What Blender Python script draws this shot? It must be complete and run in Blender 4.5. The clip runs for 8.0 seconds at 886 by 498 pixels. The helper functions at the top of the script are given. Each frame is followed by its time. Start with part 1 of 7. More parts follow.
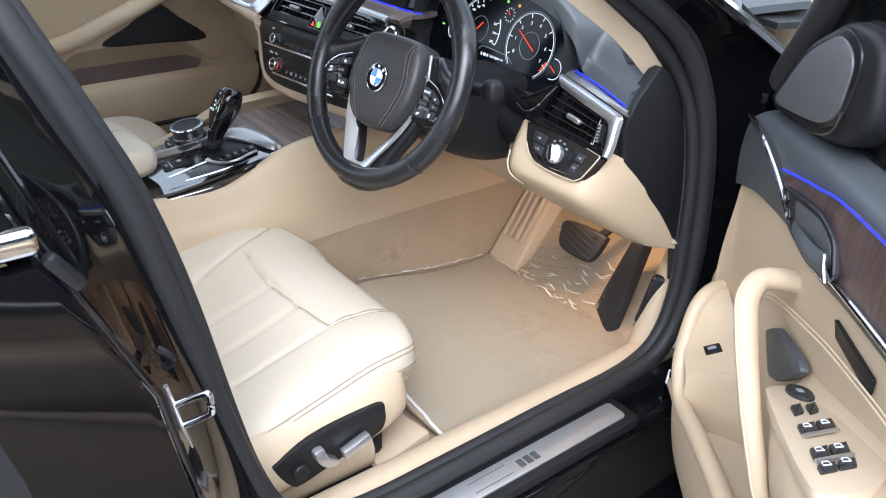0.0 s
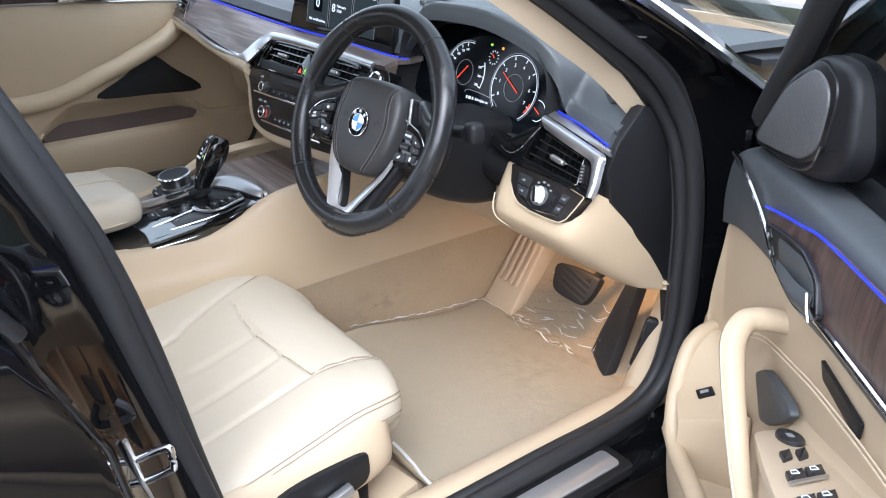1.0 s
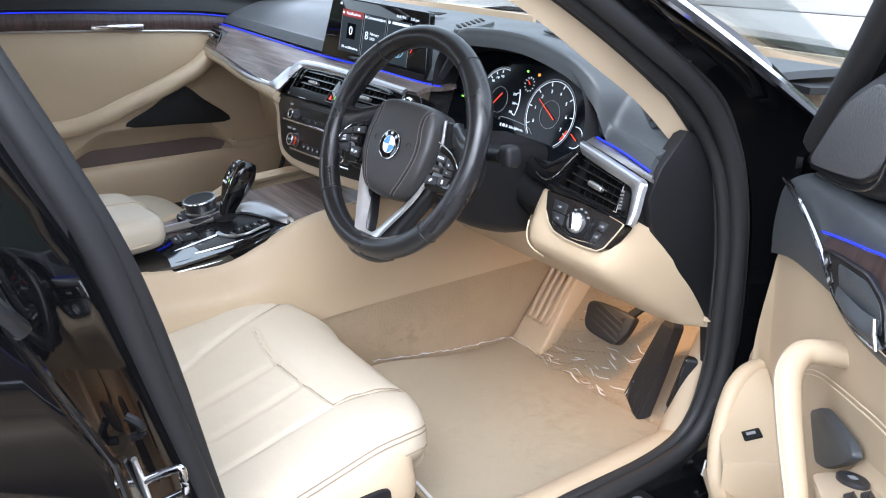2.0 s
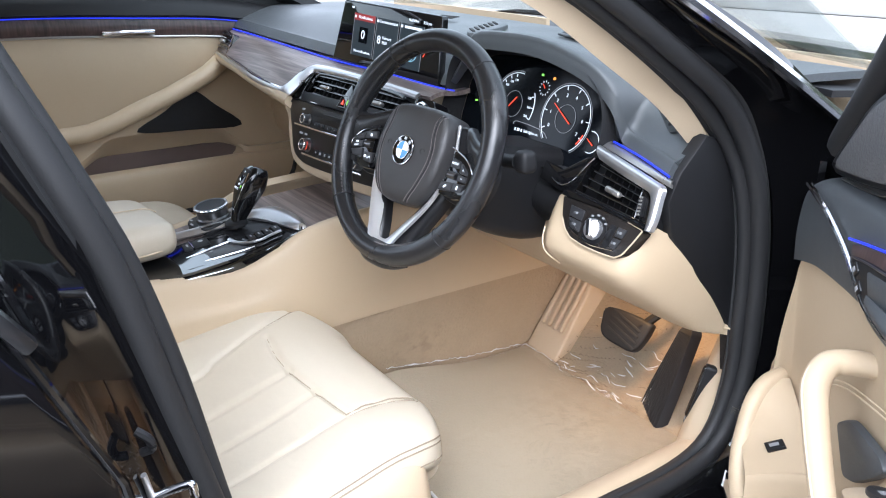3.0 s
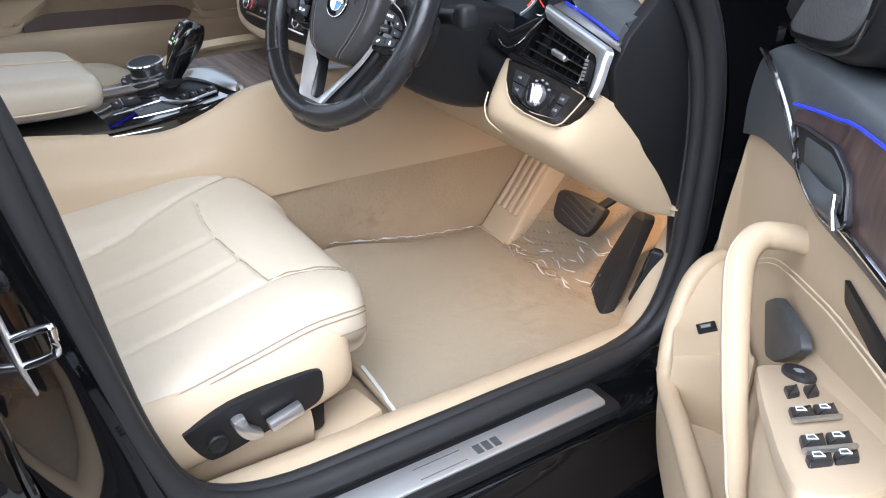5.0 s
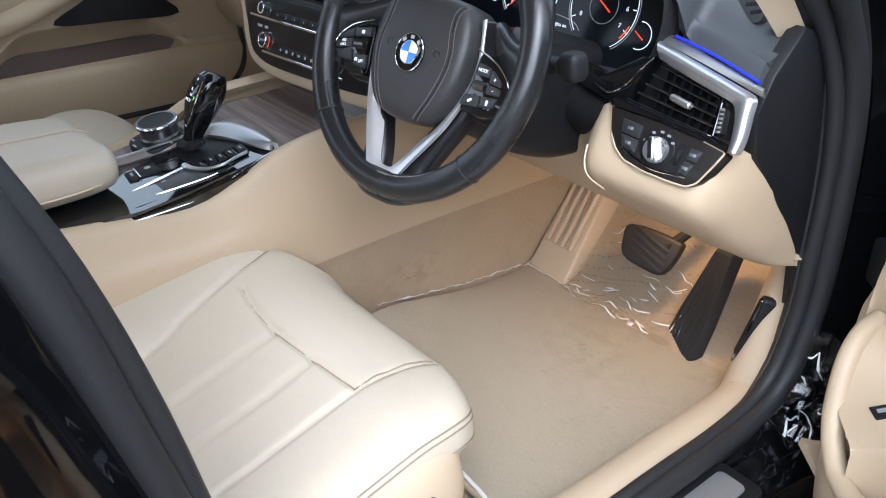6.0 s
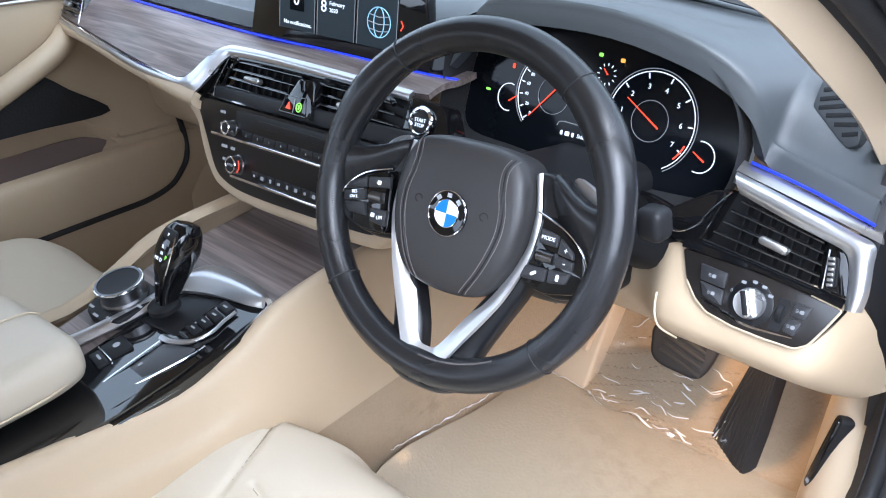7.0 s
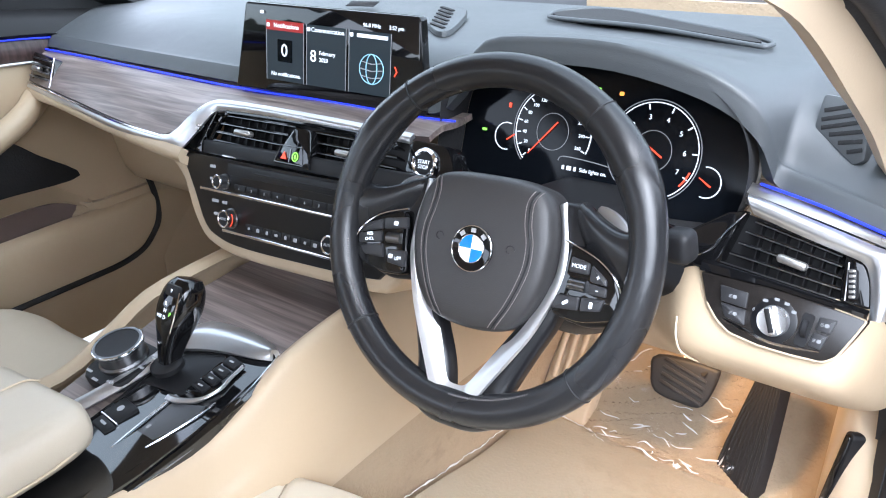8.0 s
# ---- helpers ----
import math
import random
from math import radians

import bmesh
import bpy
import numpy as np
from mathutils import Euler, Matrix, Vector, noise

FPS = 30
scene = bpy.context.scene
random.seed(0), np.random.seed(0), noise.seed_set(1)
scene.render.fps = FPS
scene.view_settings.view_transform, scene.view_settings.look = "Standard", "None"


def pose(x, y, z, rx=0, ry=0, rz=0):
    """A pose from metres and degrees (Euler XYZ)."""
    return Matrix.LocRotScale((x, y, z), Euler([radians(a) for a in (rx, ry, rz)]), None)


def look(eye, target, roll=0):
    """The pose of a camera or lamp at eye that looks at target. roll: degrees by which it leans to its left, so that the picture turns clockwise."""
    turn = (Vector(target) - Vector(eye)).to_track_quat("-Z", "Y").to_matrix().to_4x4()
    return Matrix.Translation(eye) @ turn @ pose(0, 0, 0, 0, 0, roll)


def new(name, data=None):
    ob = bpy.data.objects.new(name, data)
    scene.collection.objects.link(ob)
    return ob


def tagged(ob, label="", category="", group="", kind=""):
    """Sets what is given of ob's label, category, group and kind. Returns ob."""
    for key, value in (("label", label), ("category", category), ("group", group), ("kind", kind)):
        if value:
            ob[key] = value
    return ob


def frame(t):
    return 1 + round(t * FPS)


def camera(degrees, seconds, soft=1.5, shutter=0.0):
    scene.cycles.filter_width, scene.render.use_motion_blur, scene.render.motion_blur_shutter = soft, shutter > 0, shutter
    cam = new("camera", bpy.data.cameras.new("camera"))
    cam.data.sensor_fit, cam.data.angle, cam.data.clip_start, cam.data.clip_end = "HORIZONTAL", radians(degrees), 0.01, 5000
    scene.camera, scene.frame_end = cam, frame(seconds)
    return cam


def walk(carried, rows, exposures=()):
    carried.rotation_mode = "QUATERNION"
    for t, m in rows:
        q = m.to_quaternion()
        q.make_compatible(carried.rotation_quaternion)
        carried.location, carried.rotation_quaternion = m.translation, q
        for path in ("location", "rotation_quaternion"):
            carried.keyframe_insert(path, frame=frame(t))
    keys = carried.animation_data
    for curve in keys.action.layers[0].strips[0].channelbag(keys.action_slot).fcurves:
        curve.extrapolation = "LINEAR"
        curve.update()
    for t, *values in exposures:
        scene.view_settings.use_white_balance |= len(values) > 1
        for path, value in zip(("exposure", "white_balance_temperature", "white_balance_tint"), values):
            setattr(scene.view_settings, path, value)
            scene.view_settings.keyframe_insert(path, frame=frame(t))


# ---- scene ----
cam = camera(54.9, 8.0, 1.1)
PATH = [
    (0, (1.469, -0.699, 1.272), (0.071, 0.391, 0.346), 1.2),
    (0.5, (1.488, -0.68, 1.288), (0.059, 0.416, 0.417), -0.4),
    (1, (1.479, -0.654, 1.261), (0.026, 0.441, 0.431), -0.2),
    (1.5, (1.454, -0.643, 1.229), (-0.058, 0.44, 0.495), -0.1),
    (2, (1.444, -0.644, 1.209), (-0.077, 0.436, 0.488), 0.5),
    (3.3, (1.422, -0.628, 1.205), (-0.12, 0.425, 0.487), -0.0),
    (3.5, (1.422, -0.62, 1.183), (-0.09, 0.424, 0.393), 0.2),
    (4, (1.455, -0.595, 1.149), (-0.001, 0.432, 0.24), 0.9),
    (4.2, (1.461, -0.59, 1.163), (0.015, 0.437, 0.238), 1.0),
    (5.3, (1.397, -0.537, 1.127), (-0.048, 0.488, 0.2), 3.1),
    (5.5, (1.329, -0.538, 1.12), (-0.106, 0.486, 0.175), 2.2),
    (6, (1.159, -0.568, 1.172), (-0.199, 0.534, 0.202), -0.0),
    (6.1, (1.138, -0.575, 1.171), (-0.216, 0.553, 0.226), 0.3),
    (6.5, (1.014, -0.517, 1.23), (-0.317, 0.635, 0.279), -1.5),
    (7, (0.901, -0.507, 1.252), (-0.343, 0.731, 0.293), -3.0),
    (7.5, (0.859, -0.551, 1.248), (-0.316, 0.797, 0.352), -4.2),
    (8, (0.848, -0.56, 1.238), (-0.335, 0.81, 0.389), -4.3),
]
walk(cam, [(t, look(eye, target, roll)) for t, eye, target, roll in PATH], [(0, 2.46, 5650, 10), (4, 2.6, 5680, 10), (5.5, 2.34, 5650, 10), (6, 2.28, 5600, 10), (6.5, 2.48, 5350, 10), (8, 3.02, 5650, 10)])

# ---- world and light ----
SUN_EL, SUN_AZ = radians(50), radians(130)
world = bpy.data.worlds.new("sky")
scene.world = world
world.use_nodes = True
wn = world.node_tree
sky = wn.nodes.new("ShaderNodeTexSky")
sky.sky_type, sky.sun_disc = "NISHITA", False
sky.sun_elevation, sky.sun_rotation = SUN_EL, SUN_AZ
sky.air_density, sky.dust_density = 1.0, 3.0
pale = wn.nodes.new("ShaderNodeHueSaturation")
pale.inputs["Saturation"].default_value = 0.22
wn.links.new(sky.outputs[0], pale.inputs["Color"])
wn.links.new(pale.outputs[0], wn.nodes["Background"].inputs[0])
wn.nodes["Background"].inputs[1].default_value = 0.15
sun = new("sun", bpy.data.lights.new("sun", "SUN"))
sun.data.energy, sun.data.angle, sun.data.color = 0.32, radians(110), (1.0, 0.98, 0.95)
sun.matrix_world = look((math.sin(SUN_AZ) * 9, math.cos(SUN_AZ) * 9, 9 * math.tan(SUN_EL)), (0, 0, 0))
foot_lamp = new("footwell_lamp", bpy.data.lights.new("footwell_lamp", "AREA"))
foot_lamp.data.shape, foot_lamp.data.size, foot_lamp.data.size_y = "RECTANGLE", 0.05, 0.02
foot_lamp.data.energy, foot_lamp.data.color = 0.13, (1.0, 0.56, 0.24)
foot_lamp.matrix_world = look((0.47, 0.47, 0.63), (0.45, 0.50, 0.34))

# ---- mesh helpers ----
V = Vector


def cr(pts, n=6, closed=False):
    """A smooth line through the points."""
    P = [V(p) for p in pts]
    m, out = len(P), []
    for i in range(m if closed else m - 1):
        if closed:
            a, b, c, d = P[i - 1], P[i], P[(i + 1) % m], P[(i + 2) % m]
        else:
            a, b, c, d = P[max(i - 1, 0)], P[i], P[i + 1], P[min(i + 2, m - 1)]
        for k in range(n):
            t = k / n
            out.append(0.5 * (2 * b + (c - a) * t + (2 * a - 5 * b + 4 * c - d) * t * t + (3 * b - a - 3 * c + d) * t ** 3))
    if not closed:
        out.append(P[-1].copy())
    return out


def fr(o, u, v):
    """The pose whose x runs along u, y along v and z out of their plane."""
    u = V(u).normalized()
    v = (V(v) - u * u.dot(V(v))).normalized()
    n = u.cross(v)
    m = Matrix((u, v, n)).transposed().to_4x4()
    m.translation = o
    return m


def smooth(bm, angle=40):
    lim = radians(angle)
    for f in bm.faces:
        f.smooth = True
    for e in bm.edges:
        e.smooth = len(e.link_faces) == 2 and e.calc_face_angle(0) < lim
    return bm


def thing(name, base, label, category, group="", kind=""):
    ob = new(name)
    ob.empty_display_size = 0.05
    ob.matrix_basis = base if isinstance(base, Matrix) else Matrix.Translation(base)
    return tagged(ob, label, category, group, kind)


def part(name, bm, material, parent=None, label="", angle=40):
    me = bpy.data.meshes.new(name)
    bmesh.ops.recalc_face_normals(bm, faces=bm.faces)
    smooth(bm, angle).to_mesh(me)
    bm.free()
    me.materials.append(material)
    ob = new(name, me)
    if parent is not None:
        ob.parent = parent
        m, p = Matrix(), parent
        while p is not None:
            m = p.matrix_basis @ m if p.parent is None else p.matrix_parent_inverse @ p.matrix_basis @ m
            p = p.parent
        ob.matrix_parent_inverse = m.inverted()
    return tagged(ob, label)


def loft(rings, closed=True, caps=True, bm=None):
    bm = bm or bmesh.new()
    R = [[bm.verts.new(p) for p in r] for r in rings]
    for a, b in zip(R, R[1:]):
        n = len(a)
        for i in range(n if closed else n - 1):
            j = (i + 1) % n
            bm.faces.new((a[i], a[j], b[j], b[i]))
    if caps and closed:
        bm.faces.new(R[0][::-1])
        bm.faces.new(R[-1])
    return bm


def slab(rows, th, bm=None, flip=False):
    """A curved sheet of some thickness through a grid of points."""
    bm = bm or bmesh.new()
    P = [[V(p) for p in r] for r in rows]
    m, n = len(P), len(P[0])
    N = []
    for i in range(m):
        N.append([])
        for j in range(n):
            a = P[min(i + 1, m - 1)][j] - P[max(i - 1, 0)][j]
            b = P[i][min(j + 1, n - 1)] - P[i][max(j - 1, 0)]
            c = a.cross(b)
            c = c.normalized() if c.length > 1e-9 else V((0, 0, 1))
            N[i].append(-c if flip else c)
    A = [[bm.verts.new(P[i][j]) for j in range(n)] for i in range(m)]
    B = [[bm.verts.new(P[i][j] - N[i][j] * th) for j in range(n)] for i in range(m)]
    for i in range(m - 1):
        for j in range(n - 1):
            bm.faces.new((A[i][j], A[i][j + 1], A[i + 1][j + 1], A[i + 1][j]))
            bm.faces.new((B[i][j], B[i + 1][j], B[i + 1][j + 1], B[i][j + 1]))
    for i in range(m - 1):
        bm.faces.new((A[i][0], A[i + 1][0], B[i + 1][0], B[i][0]))
        bm.faces.new((A[i][-1], B[i][-1], B[i + 1][-1], A[i + 1][-1]))
    for j in range(n - 1):
        bm.faces.new((A[0][j], B[0][j], B[0][j + 1], A[0][j + 1]))
        bm.faces.new((A[-1][j], A[-1][j + 1], B[-1][j + 1], B[-1][j]))
    return bm


def net(rows, n=4, k=4):
    """A finer grid through a coarse one, smooth both ways."""
    fine = [cr(r, n) for r in rows]
    return [list(r) for r in zip(*[cr(c, k) for c in zip(*fine)])]


def tube(path, r, seg=10, closed=False, flat=1.0, bm=None, up=(0, 0, 1)):
    """A round rod along a line; r may be one radius or one for each point."""
    P = [V(p) for p in path]
    m = len(P)
    rr = r if isinstance(r, (list, tuple)) else [r] * m
    rings = []
    for i in range(m):
        if closed:
            d = P[(i + 1) % m] - P[i - 1]
        else:
            d = P[min(i + 1, m - 1)] - P[max(i - 1, 0)]
        d.normalize()
        s = d.cross(V(up))
        s = s.normalized() if s.length > 1e-4 else d.orthogonal().normalized()
        w = s.cross(d)
        rings.append([P[i] + rr[i] * (s * math.cos(a) + w * flat * math.sin(a)) for a in [2 * math.pi * q / seg for q in range(seg)]])
    if closed:
        return loft(rings + [rings[0]], True, False, bm)
    return loft(rings, True, True, bm)


def plate(outline, m, th, bevel=0.0, bm=None, seg=2):
    """A flat piece with the outline in its own plane, its face at z = 0 of the pose m, th thick behind."""
    bm = bm or bmesh.new()
    O = [V((p[0], p[1], 0)) for p in outline]
    c = sum(O, V()) / len(O)
    levels = [(-th, 0.0)]
    if bevel:
        levels += [(-bevel * (1 - math.sin(a)), bevel * (1 - math.cos(a))) for a in [math.pi / 2 * q / seg for q in range(seg + 1)]]
    else:
        levels.append((0, 0))
    n = len(O)
    inw = []
    area = sum(O[i].x * O[(i + 1) % n].y - O[(i + 1) % n].x * O[i].y for i in range(n))
    for i in range(n):
        e1, e2 = (O[i] - O[i - 1]), (O[(i + 1) % n] - O[i])
        e1, e2 = e1.normalized(), e2.normalized()
        t = e1 + e2
        t = t.normalized() if t.length > 1e-6 else e1
        w = V((-t.y, t.x, 0)) * (1 if area > 0 else -1)
        inw.append(w / max(0.5, w.dot(V((-e1.y, e1.x, 0)) * (1 if area > 0 else -1))))
    rings = [[m @ (O[i] + inw[i] * d + V((0, 0, z))) for i in range(n)] for z, d in levels]
    return loft(rings, True, True, bm)


def rrect(w, h, r, cx=0, cy=0, n=4):
    out = []
    for sx, sy, a0 in ((1, 1, 0), (-1, 1, 90), (-1, -1, 180), (1, -1, 270)):
        for k in range(n + 1):
            a = radians(a0 + 90 * k / n)
            out.append((cx + sx * (w / 2 - r) + r * math.cos(a), cy + sy * (h / 2 - r) + r * math.sin(a)))
    return out


def circle(r, n=24, cx=0, cy=0):
    return [(cx + r * math.cos(2 * math.pi * k / n), cy + r * math.sin(2 * math.pi * k / n)) for k in range(n)]


def rbox(size, m=Matrix(), r=0.004, seg=2, bm=None):
    """A box with rounded edges, centred on the pose m."""
    t = bmesh.new()
    bmesh.ops.create_cube(t, size=1)
    bmesh.ops.scale(t, vec=size, verts=t.verts)
    if r:
        bmesh.ops.bevel(t, geom=t.edges[:], offset=min(r, min(size) * 0.49), segments=seg, profile=0.5, affect="EDGES")
    bmesh.ops.transform(t, matrix=m, verts=t.verts)
    if bm is None:
        return t
    me = bpy.data.meshes.new("tmp")
    t.to_mesh(me)
    t.free()
    bm.from_mesh(me)
    bpy.data.meshes.remove(me)
    return bm


def turned(profile, m, n=28, bm=None):
    """A turned piece: (radius, height) pairs about the z axis of the pose m."""
    rings = [[m @ V((max(r, 1e-4) * math.cos(2 * math.pi * k / n), max(r, 1e-4) * math.sin(2 * math.pi * k / n), z)) for k in range(n)] for r, z in profile]
    return loft(rings, True, True, bm)


def film(rows):
    """A sheet of film too thin to show its thickness."""
    return loft([[V(p) for p in r] for r in rows], False, False)


def rpoly(pts, r, n=4):
    """A polygon with rounded corners."""
    P, out = [V((p[0], p[1], 0)) for p in pts], []
    for i, p in enumerate(P):
        a, b = P[i - 1] - p, P[(i + 1) % len(P)] - p
        q = min(r, a.length * 0.45, b.length * 0.45)
        s, e = p + a.normalized() * q, p + b.normalized() * q
        for k in range(n + 1):
            t = k / n
            out.append(s * (1 - t) ** 2 + p * 2 * t * (1 - t) + e * t * t)
    return out

def words(text, m, size, material, parent, label="", align="CENTER", name="lettering"):
    """Raised lettering in the built-in font, flat in the pose m."""
    cu = bpy.data.curves.new("text", "FONT")
    cu.body, cu.size, cu.align_x, cu.align_y, cu.extrude, cu.resolution_u = text, size, align, "CENTER", 0.0002, 3
    tmp = bpy.data.objects.new("text", cu)
    scene.collection.objects.link(tmp)
    me = bpy.data.meshes.new_from_object(tmp.evaluated_get(bpy.context.evaluated_depsgraph_get()))
    bpy.data.objects.remove(tmp)
    bm = bmesh.new()
    bm.from_mesh(me)
    bpy.data.meshes.remove(me)
    bmesh.ops.transform(bm, matrix=m, verts=bm.verts)
    return part(name, bm, material, parent, label)


def flat(outline, m, z, material, parent, name="mark", label="", th=0.0006):
    return part(name, plate(outline, m @ pose(0, 0, z), th), material, parent, label)


# ---- materials ----


def surface(name, colour, rough, metal=0.0, tone=0.08, grain=0.0, grain_size=0.001, stain_size=0.12, coat=0.0, spec=0.5, sheen=0.0, rough_var=0.08, stretch=(1, 1, 1)):
    """A plain material with variation at two scales, in metres."""
    m = bpy.data.materials.new(name)
    m.use_nodes = True
    nt = m.node_tree
    L, b = nt.links.new, nt.nodes["Principled BSDF"]
    co = nt.nodes.new("ShaderNodeTexCoord")
    mp = nt.nodes.new("ShaderNodeMapping")
    mp.inputs["Scale"].default_value = stretch
    L(co.outputs["Object"], mp.inputs[0])
    big = nt.nodes.new("ShaderNodeTexNoise")
    big.inputs["Scale"].default_value, big.inputs["Detail"].default_value = 1 / stain_size, 4
    fine = nt.nodes.new("ShaderNodeTexNoise")
    fine.inputs["Scale"].default_value, fine.inputs["Detail"].default_value = 0.4 / grain_size, 3
    L(mp.outputs[0], big.inputs[0]), L(mp.outputs[0], fine.inputs[0])
    mix = nt.nodes.new("ShaderNodeMix")
    mix.data_type = "RGBA"
    mix.inputs["A"].default_value = (*[c * (1 - tone) for c in colour], 1)
    mix.inputs["B"].default_value = (*[min(1, c * (1 + tone)) for c in colour], 1)
    add = nt.nodes.new("ShaderNodeMath")
    add.operation = "MULTIPLY_ADD"
    add.inputs[1].default_value = 0.6
    half = nt.nodes.new("ShaderNodeMath")
    half.operation = "MULTIPLY"
    half.inputs[1].default_value = 0.4
    L(fine.outputs[0], half.inputs[0]), L(big.outputs[0], add.inputs[0]), L(half.outputs[0], add.inputs[2])
    L(add.outputs[0], mix.inputs["Factor"]), L(mix.outputs["Result"], b.inputs["Base Color"])
    rr = nt.nodes.new("ShaderNodeMapRange")
    rr.inputs["To Min"].default_value, rr.inputs["To Max"].default_value = max(0, rough - rough_var), min(1, rough + rough_var)
    L(big.outputs[0], rr.inputs["Value"]), L(rr.outputs[0], b.inputs["Roughness"])
    b.inputs["Metallic"].default_value = metal
    b.inputs["Specular IOR Level"].default_value = spec
    b.inputs["Coat Weight"].default_value, b.inputs["Coat Roughness"].default_value = coat, 0.03
    b.inputs["Sheen Weight"].default_value = sheen
    if grain:
        bu = nt.nodes.new("ShaderNodeBump")
        bu.inputs["Strength"].default_value, bu.inputs["Distance"].default_value = grain, grain_size
        L(fine.outputs[0], bu.inputs["Height"]), L(bu.outputs[0], b.inputs["Normal"])
    return m


def glow(name, colour, strength):
    m = bpy.data.materials.new(name)
    m.use_nodes = True
    b = m.node_tree.nodes["Principled BSDF"]
    b.inputs["Base Color"].default_value = (*[c * 0.3 for c in colour], 1)
    b.inputs["Emission Color"].default_value, b.inputs["Emission Strength"].default_value = (*colour, 1), strength
    b.inputs["Roughness"].default_value = 0.4
    return m


def leather(name, colour, rough=0.42, pore=0.0016, relief=0.25, tone=0.04):
    """Grained leather: fine cells with soft creases."""
    m = surface(name, colour, rough, tone=tone, stain_size=0.2, grain_size=pore)
    nt = m.node_tree
    L, b = nt.links.new, nt.nodes["Principled BSDF"]
    co = nt.nodes["Texture Coordinate"]
    vo = nt.nodes.new("ShaderNodeTexVoronoi")
    vo.feature = "DISTANCE_TO_EDGE"
    vo.inputs["Scale"].default_value = 1 / pore
    cre = nt.nodes.new("ShaderNodeTexNoise")
    cre.inputs["Scale"].default_value, cre.inputs["Detail"].default_value = 25, 5
    L(co.outputs["Object"], vo.inputs[0]), L(co.outputs["Object"], cre.inputs[0])
    b1, b2 = nt.nodes.new("ShaderNodeBump"), nt.nodes.new("ShaderNodeBump")
    b1.inputs["Strength"].default_value, b1.inputs["Distance"].default_value = relief, 0.0006
    b2.inputs["Strength"].default_value, b2.inputs["Distance"].default_value = 0.25, 0.004
    L(cre.outputs[0], b2.inputs["Height"]), L(vo.outputs["Distance"], b1.inputs["Height"])
    L(b2.outputs[0], b1.inputs["Normal"]), L(b1.outputs[0], b.inputs["Normal"])
    return m


def wood(name, dark, light, axis):
    """Open-pored grey-brown wood with fine lines along one axis."""
    m = surface(name, dark, 0.38, grain_size=0.002)
    nt = m.node_tree
    L, b = nt.links.new, nt.nodes["Principled BSDF"]
    co = nt.nodes["Texture Coordinate"]
    mp = nt.nodes.new("ShaderNodeMapping")
    mp.inputs["Scale"].default_value = [6 if i == axis else 160 for i in range(3)]
    mp2 = nt.nodes.new("ShaderNodeMapping")
    mp2.inputs["Scale"].default_value = [2.5 if i == axis else 45 for i in range(3)]
    a, c = nt.nodes.new("ShaderNodeTexNoise"), nt.nodes.new("ShaderNodeTexNoise")
    for n_, q in ((a, mp), (c, mp2)):
        n_.inputs["Scale"].default_value, n_.inputs["Detail"].default_value, n_.inputs["Distortion"].default_value = 1, 5, 0.6
        L(co.outputs["Object"], q.inputs[0]), L(q.outputs[0], n_.inputs[0])
    ad = nt.nodes.new("ShaderNodeMath")
    ad.operation = "MULTIPLY"
    L(a.outputs[0], ad.inputs[0]), L(c.outputs[0], ad.inputs[1])
    ra = nt.nodes.new("ShaderNodeValToRGB")
    ra.color_ramp.elements[0].position, ra.color_ramp.elements[0].color = 0.14, (*dark, 1)
    ra.color_ramp.elements[1].position, ra.color_ramp.elements[1].color = 0.42, (*light, 1)
    L(ad.outputs[0], ra.inputs[0]), L(ra.outputs[0], b.inputs["Base Color"])
    bu = nt.nodes.new("ShaderNodeBump")
    bu.inputs["Strength"].default_value, bu.inputs["Distance"].default_value = 0.25, 0.0006
    L(a.outputs[0], bu.inputs["Height"]), L(bu.outputs[0], b.inputs["Normal"])
    return m


def clear(name, colour=(1, 1, 1), gloss_rough=0.02, shine=0.045, bump=0.0, bump_size=0.02):
    """Thin glass or film: see-through, with gloss that grows towards the edge of sight."""
    m = bpy.data.materials.new(name)
    m.use_nodes = True
    nt = m.node_tree
    L = nt.links.new
    nt.nodes.remove(nt.nodes["Principled BSDF"])
    out = nt.nodes["Material Output"]
    tr, gl, mx, fz = (nt.nodes.new(k) for k in ("ShaderNodeBsdfTransparent", "ShaderNodeBsdfGlossy", "ShaderNodeMixShader", "ShaderNodeLayerWeight"))
    tr.inputs[0].default_value = (*colour, 1)
    gl.inputs["Roughness"].default_value = gloss_rough
    pw, ad = nt.nodes.new("ShaderNodeMath"), nt.nodes.new("ShaderNodeMath")
    pw.operation, pw.inputs[1].default_value = "POWER", 4.0
    ad.operation, ad.inputs[1].default_value, ad.inputs[2].default_value = "MULTIPLY_ADD", 0.9 - shine, shine
    L(fz.outputs["Facing"], pw.inputs[0]), L(pw.outputs[0], ad.inputs[0]), L(ad.outputs[0], mx.inputs[0])
    L(tr.outputs[0], mx.inputs[1]), L(gl.outputs[0], mx.inputs[2]), L(mx.outputs[0], out.inputs[0])
    if bump:
        co, no, bu = (nt.nodes.new(k) for k in ("ShaderNodeTexCoord", "ShaderNodeTexNoise", "ShaderNodeBump"))
        no.inputs["Scale"].default_value, no.inputs["Detail"].default_value, no.inputs["Distortion"].default_value = 1 / bump_size, 3, 1.5
        bu.inputs["Strength"].default_value, bu.inputs["Distance"].default_value = bump, bump_size * 0.5
        L(co.outputs["Object"], no.inputs[0]), L(no.outputs[0], bu.inputs["Height"])
        L(bu.outputs[0], gl.inputs["Normal"]), L(bu.outputs[0], fz.inputs["Normal"])
    return m


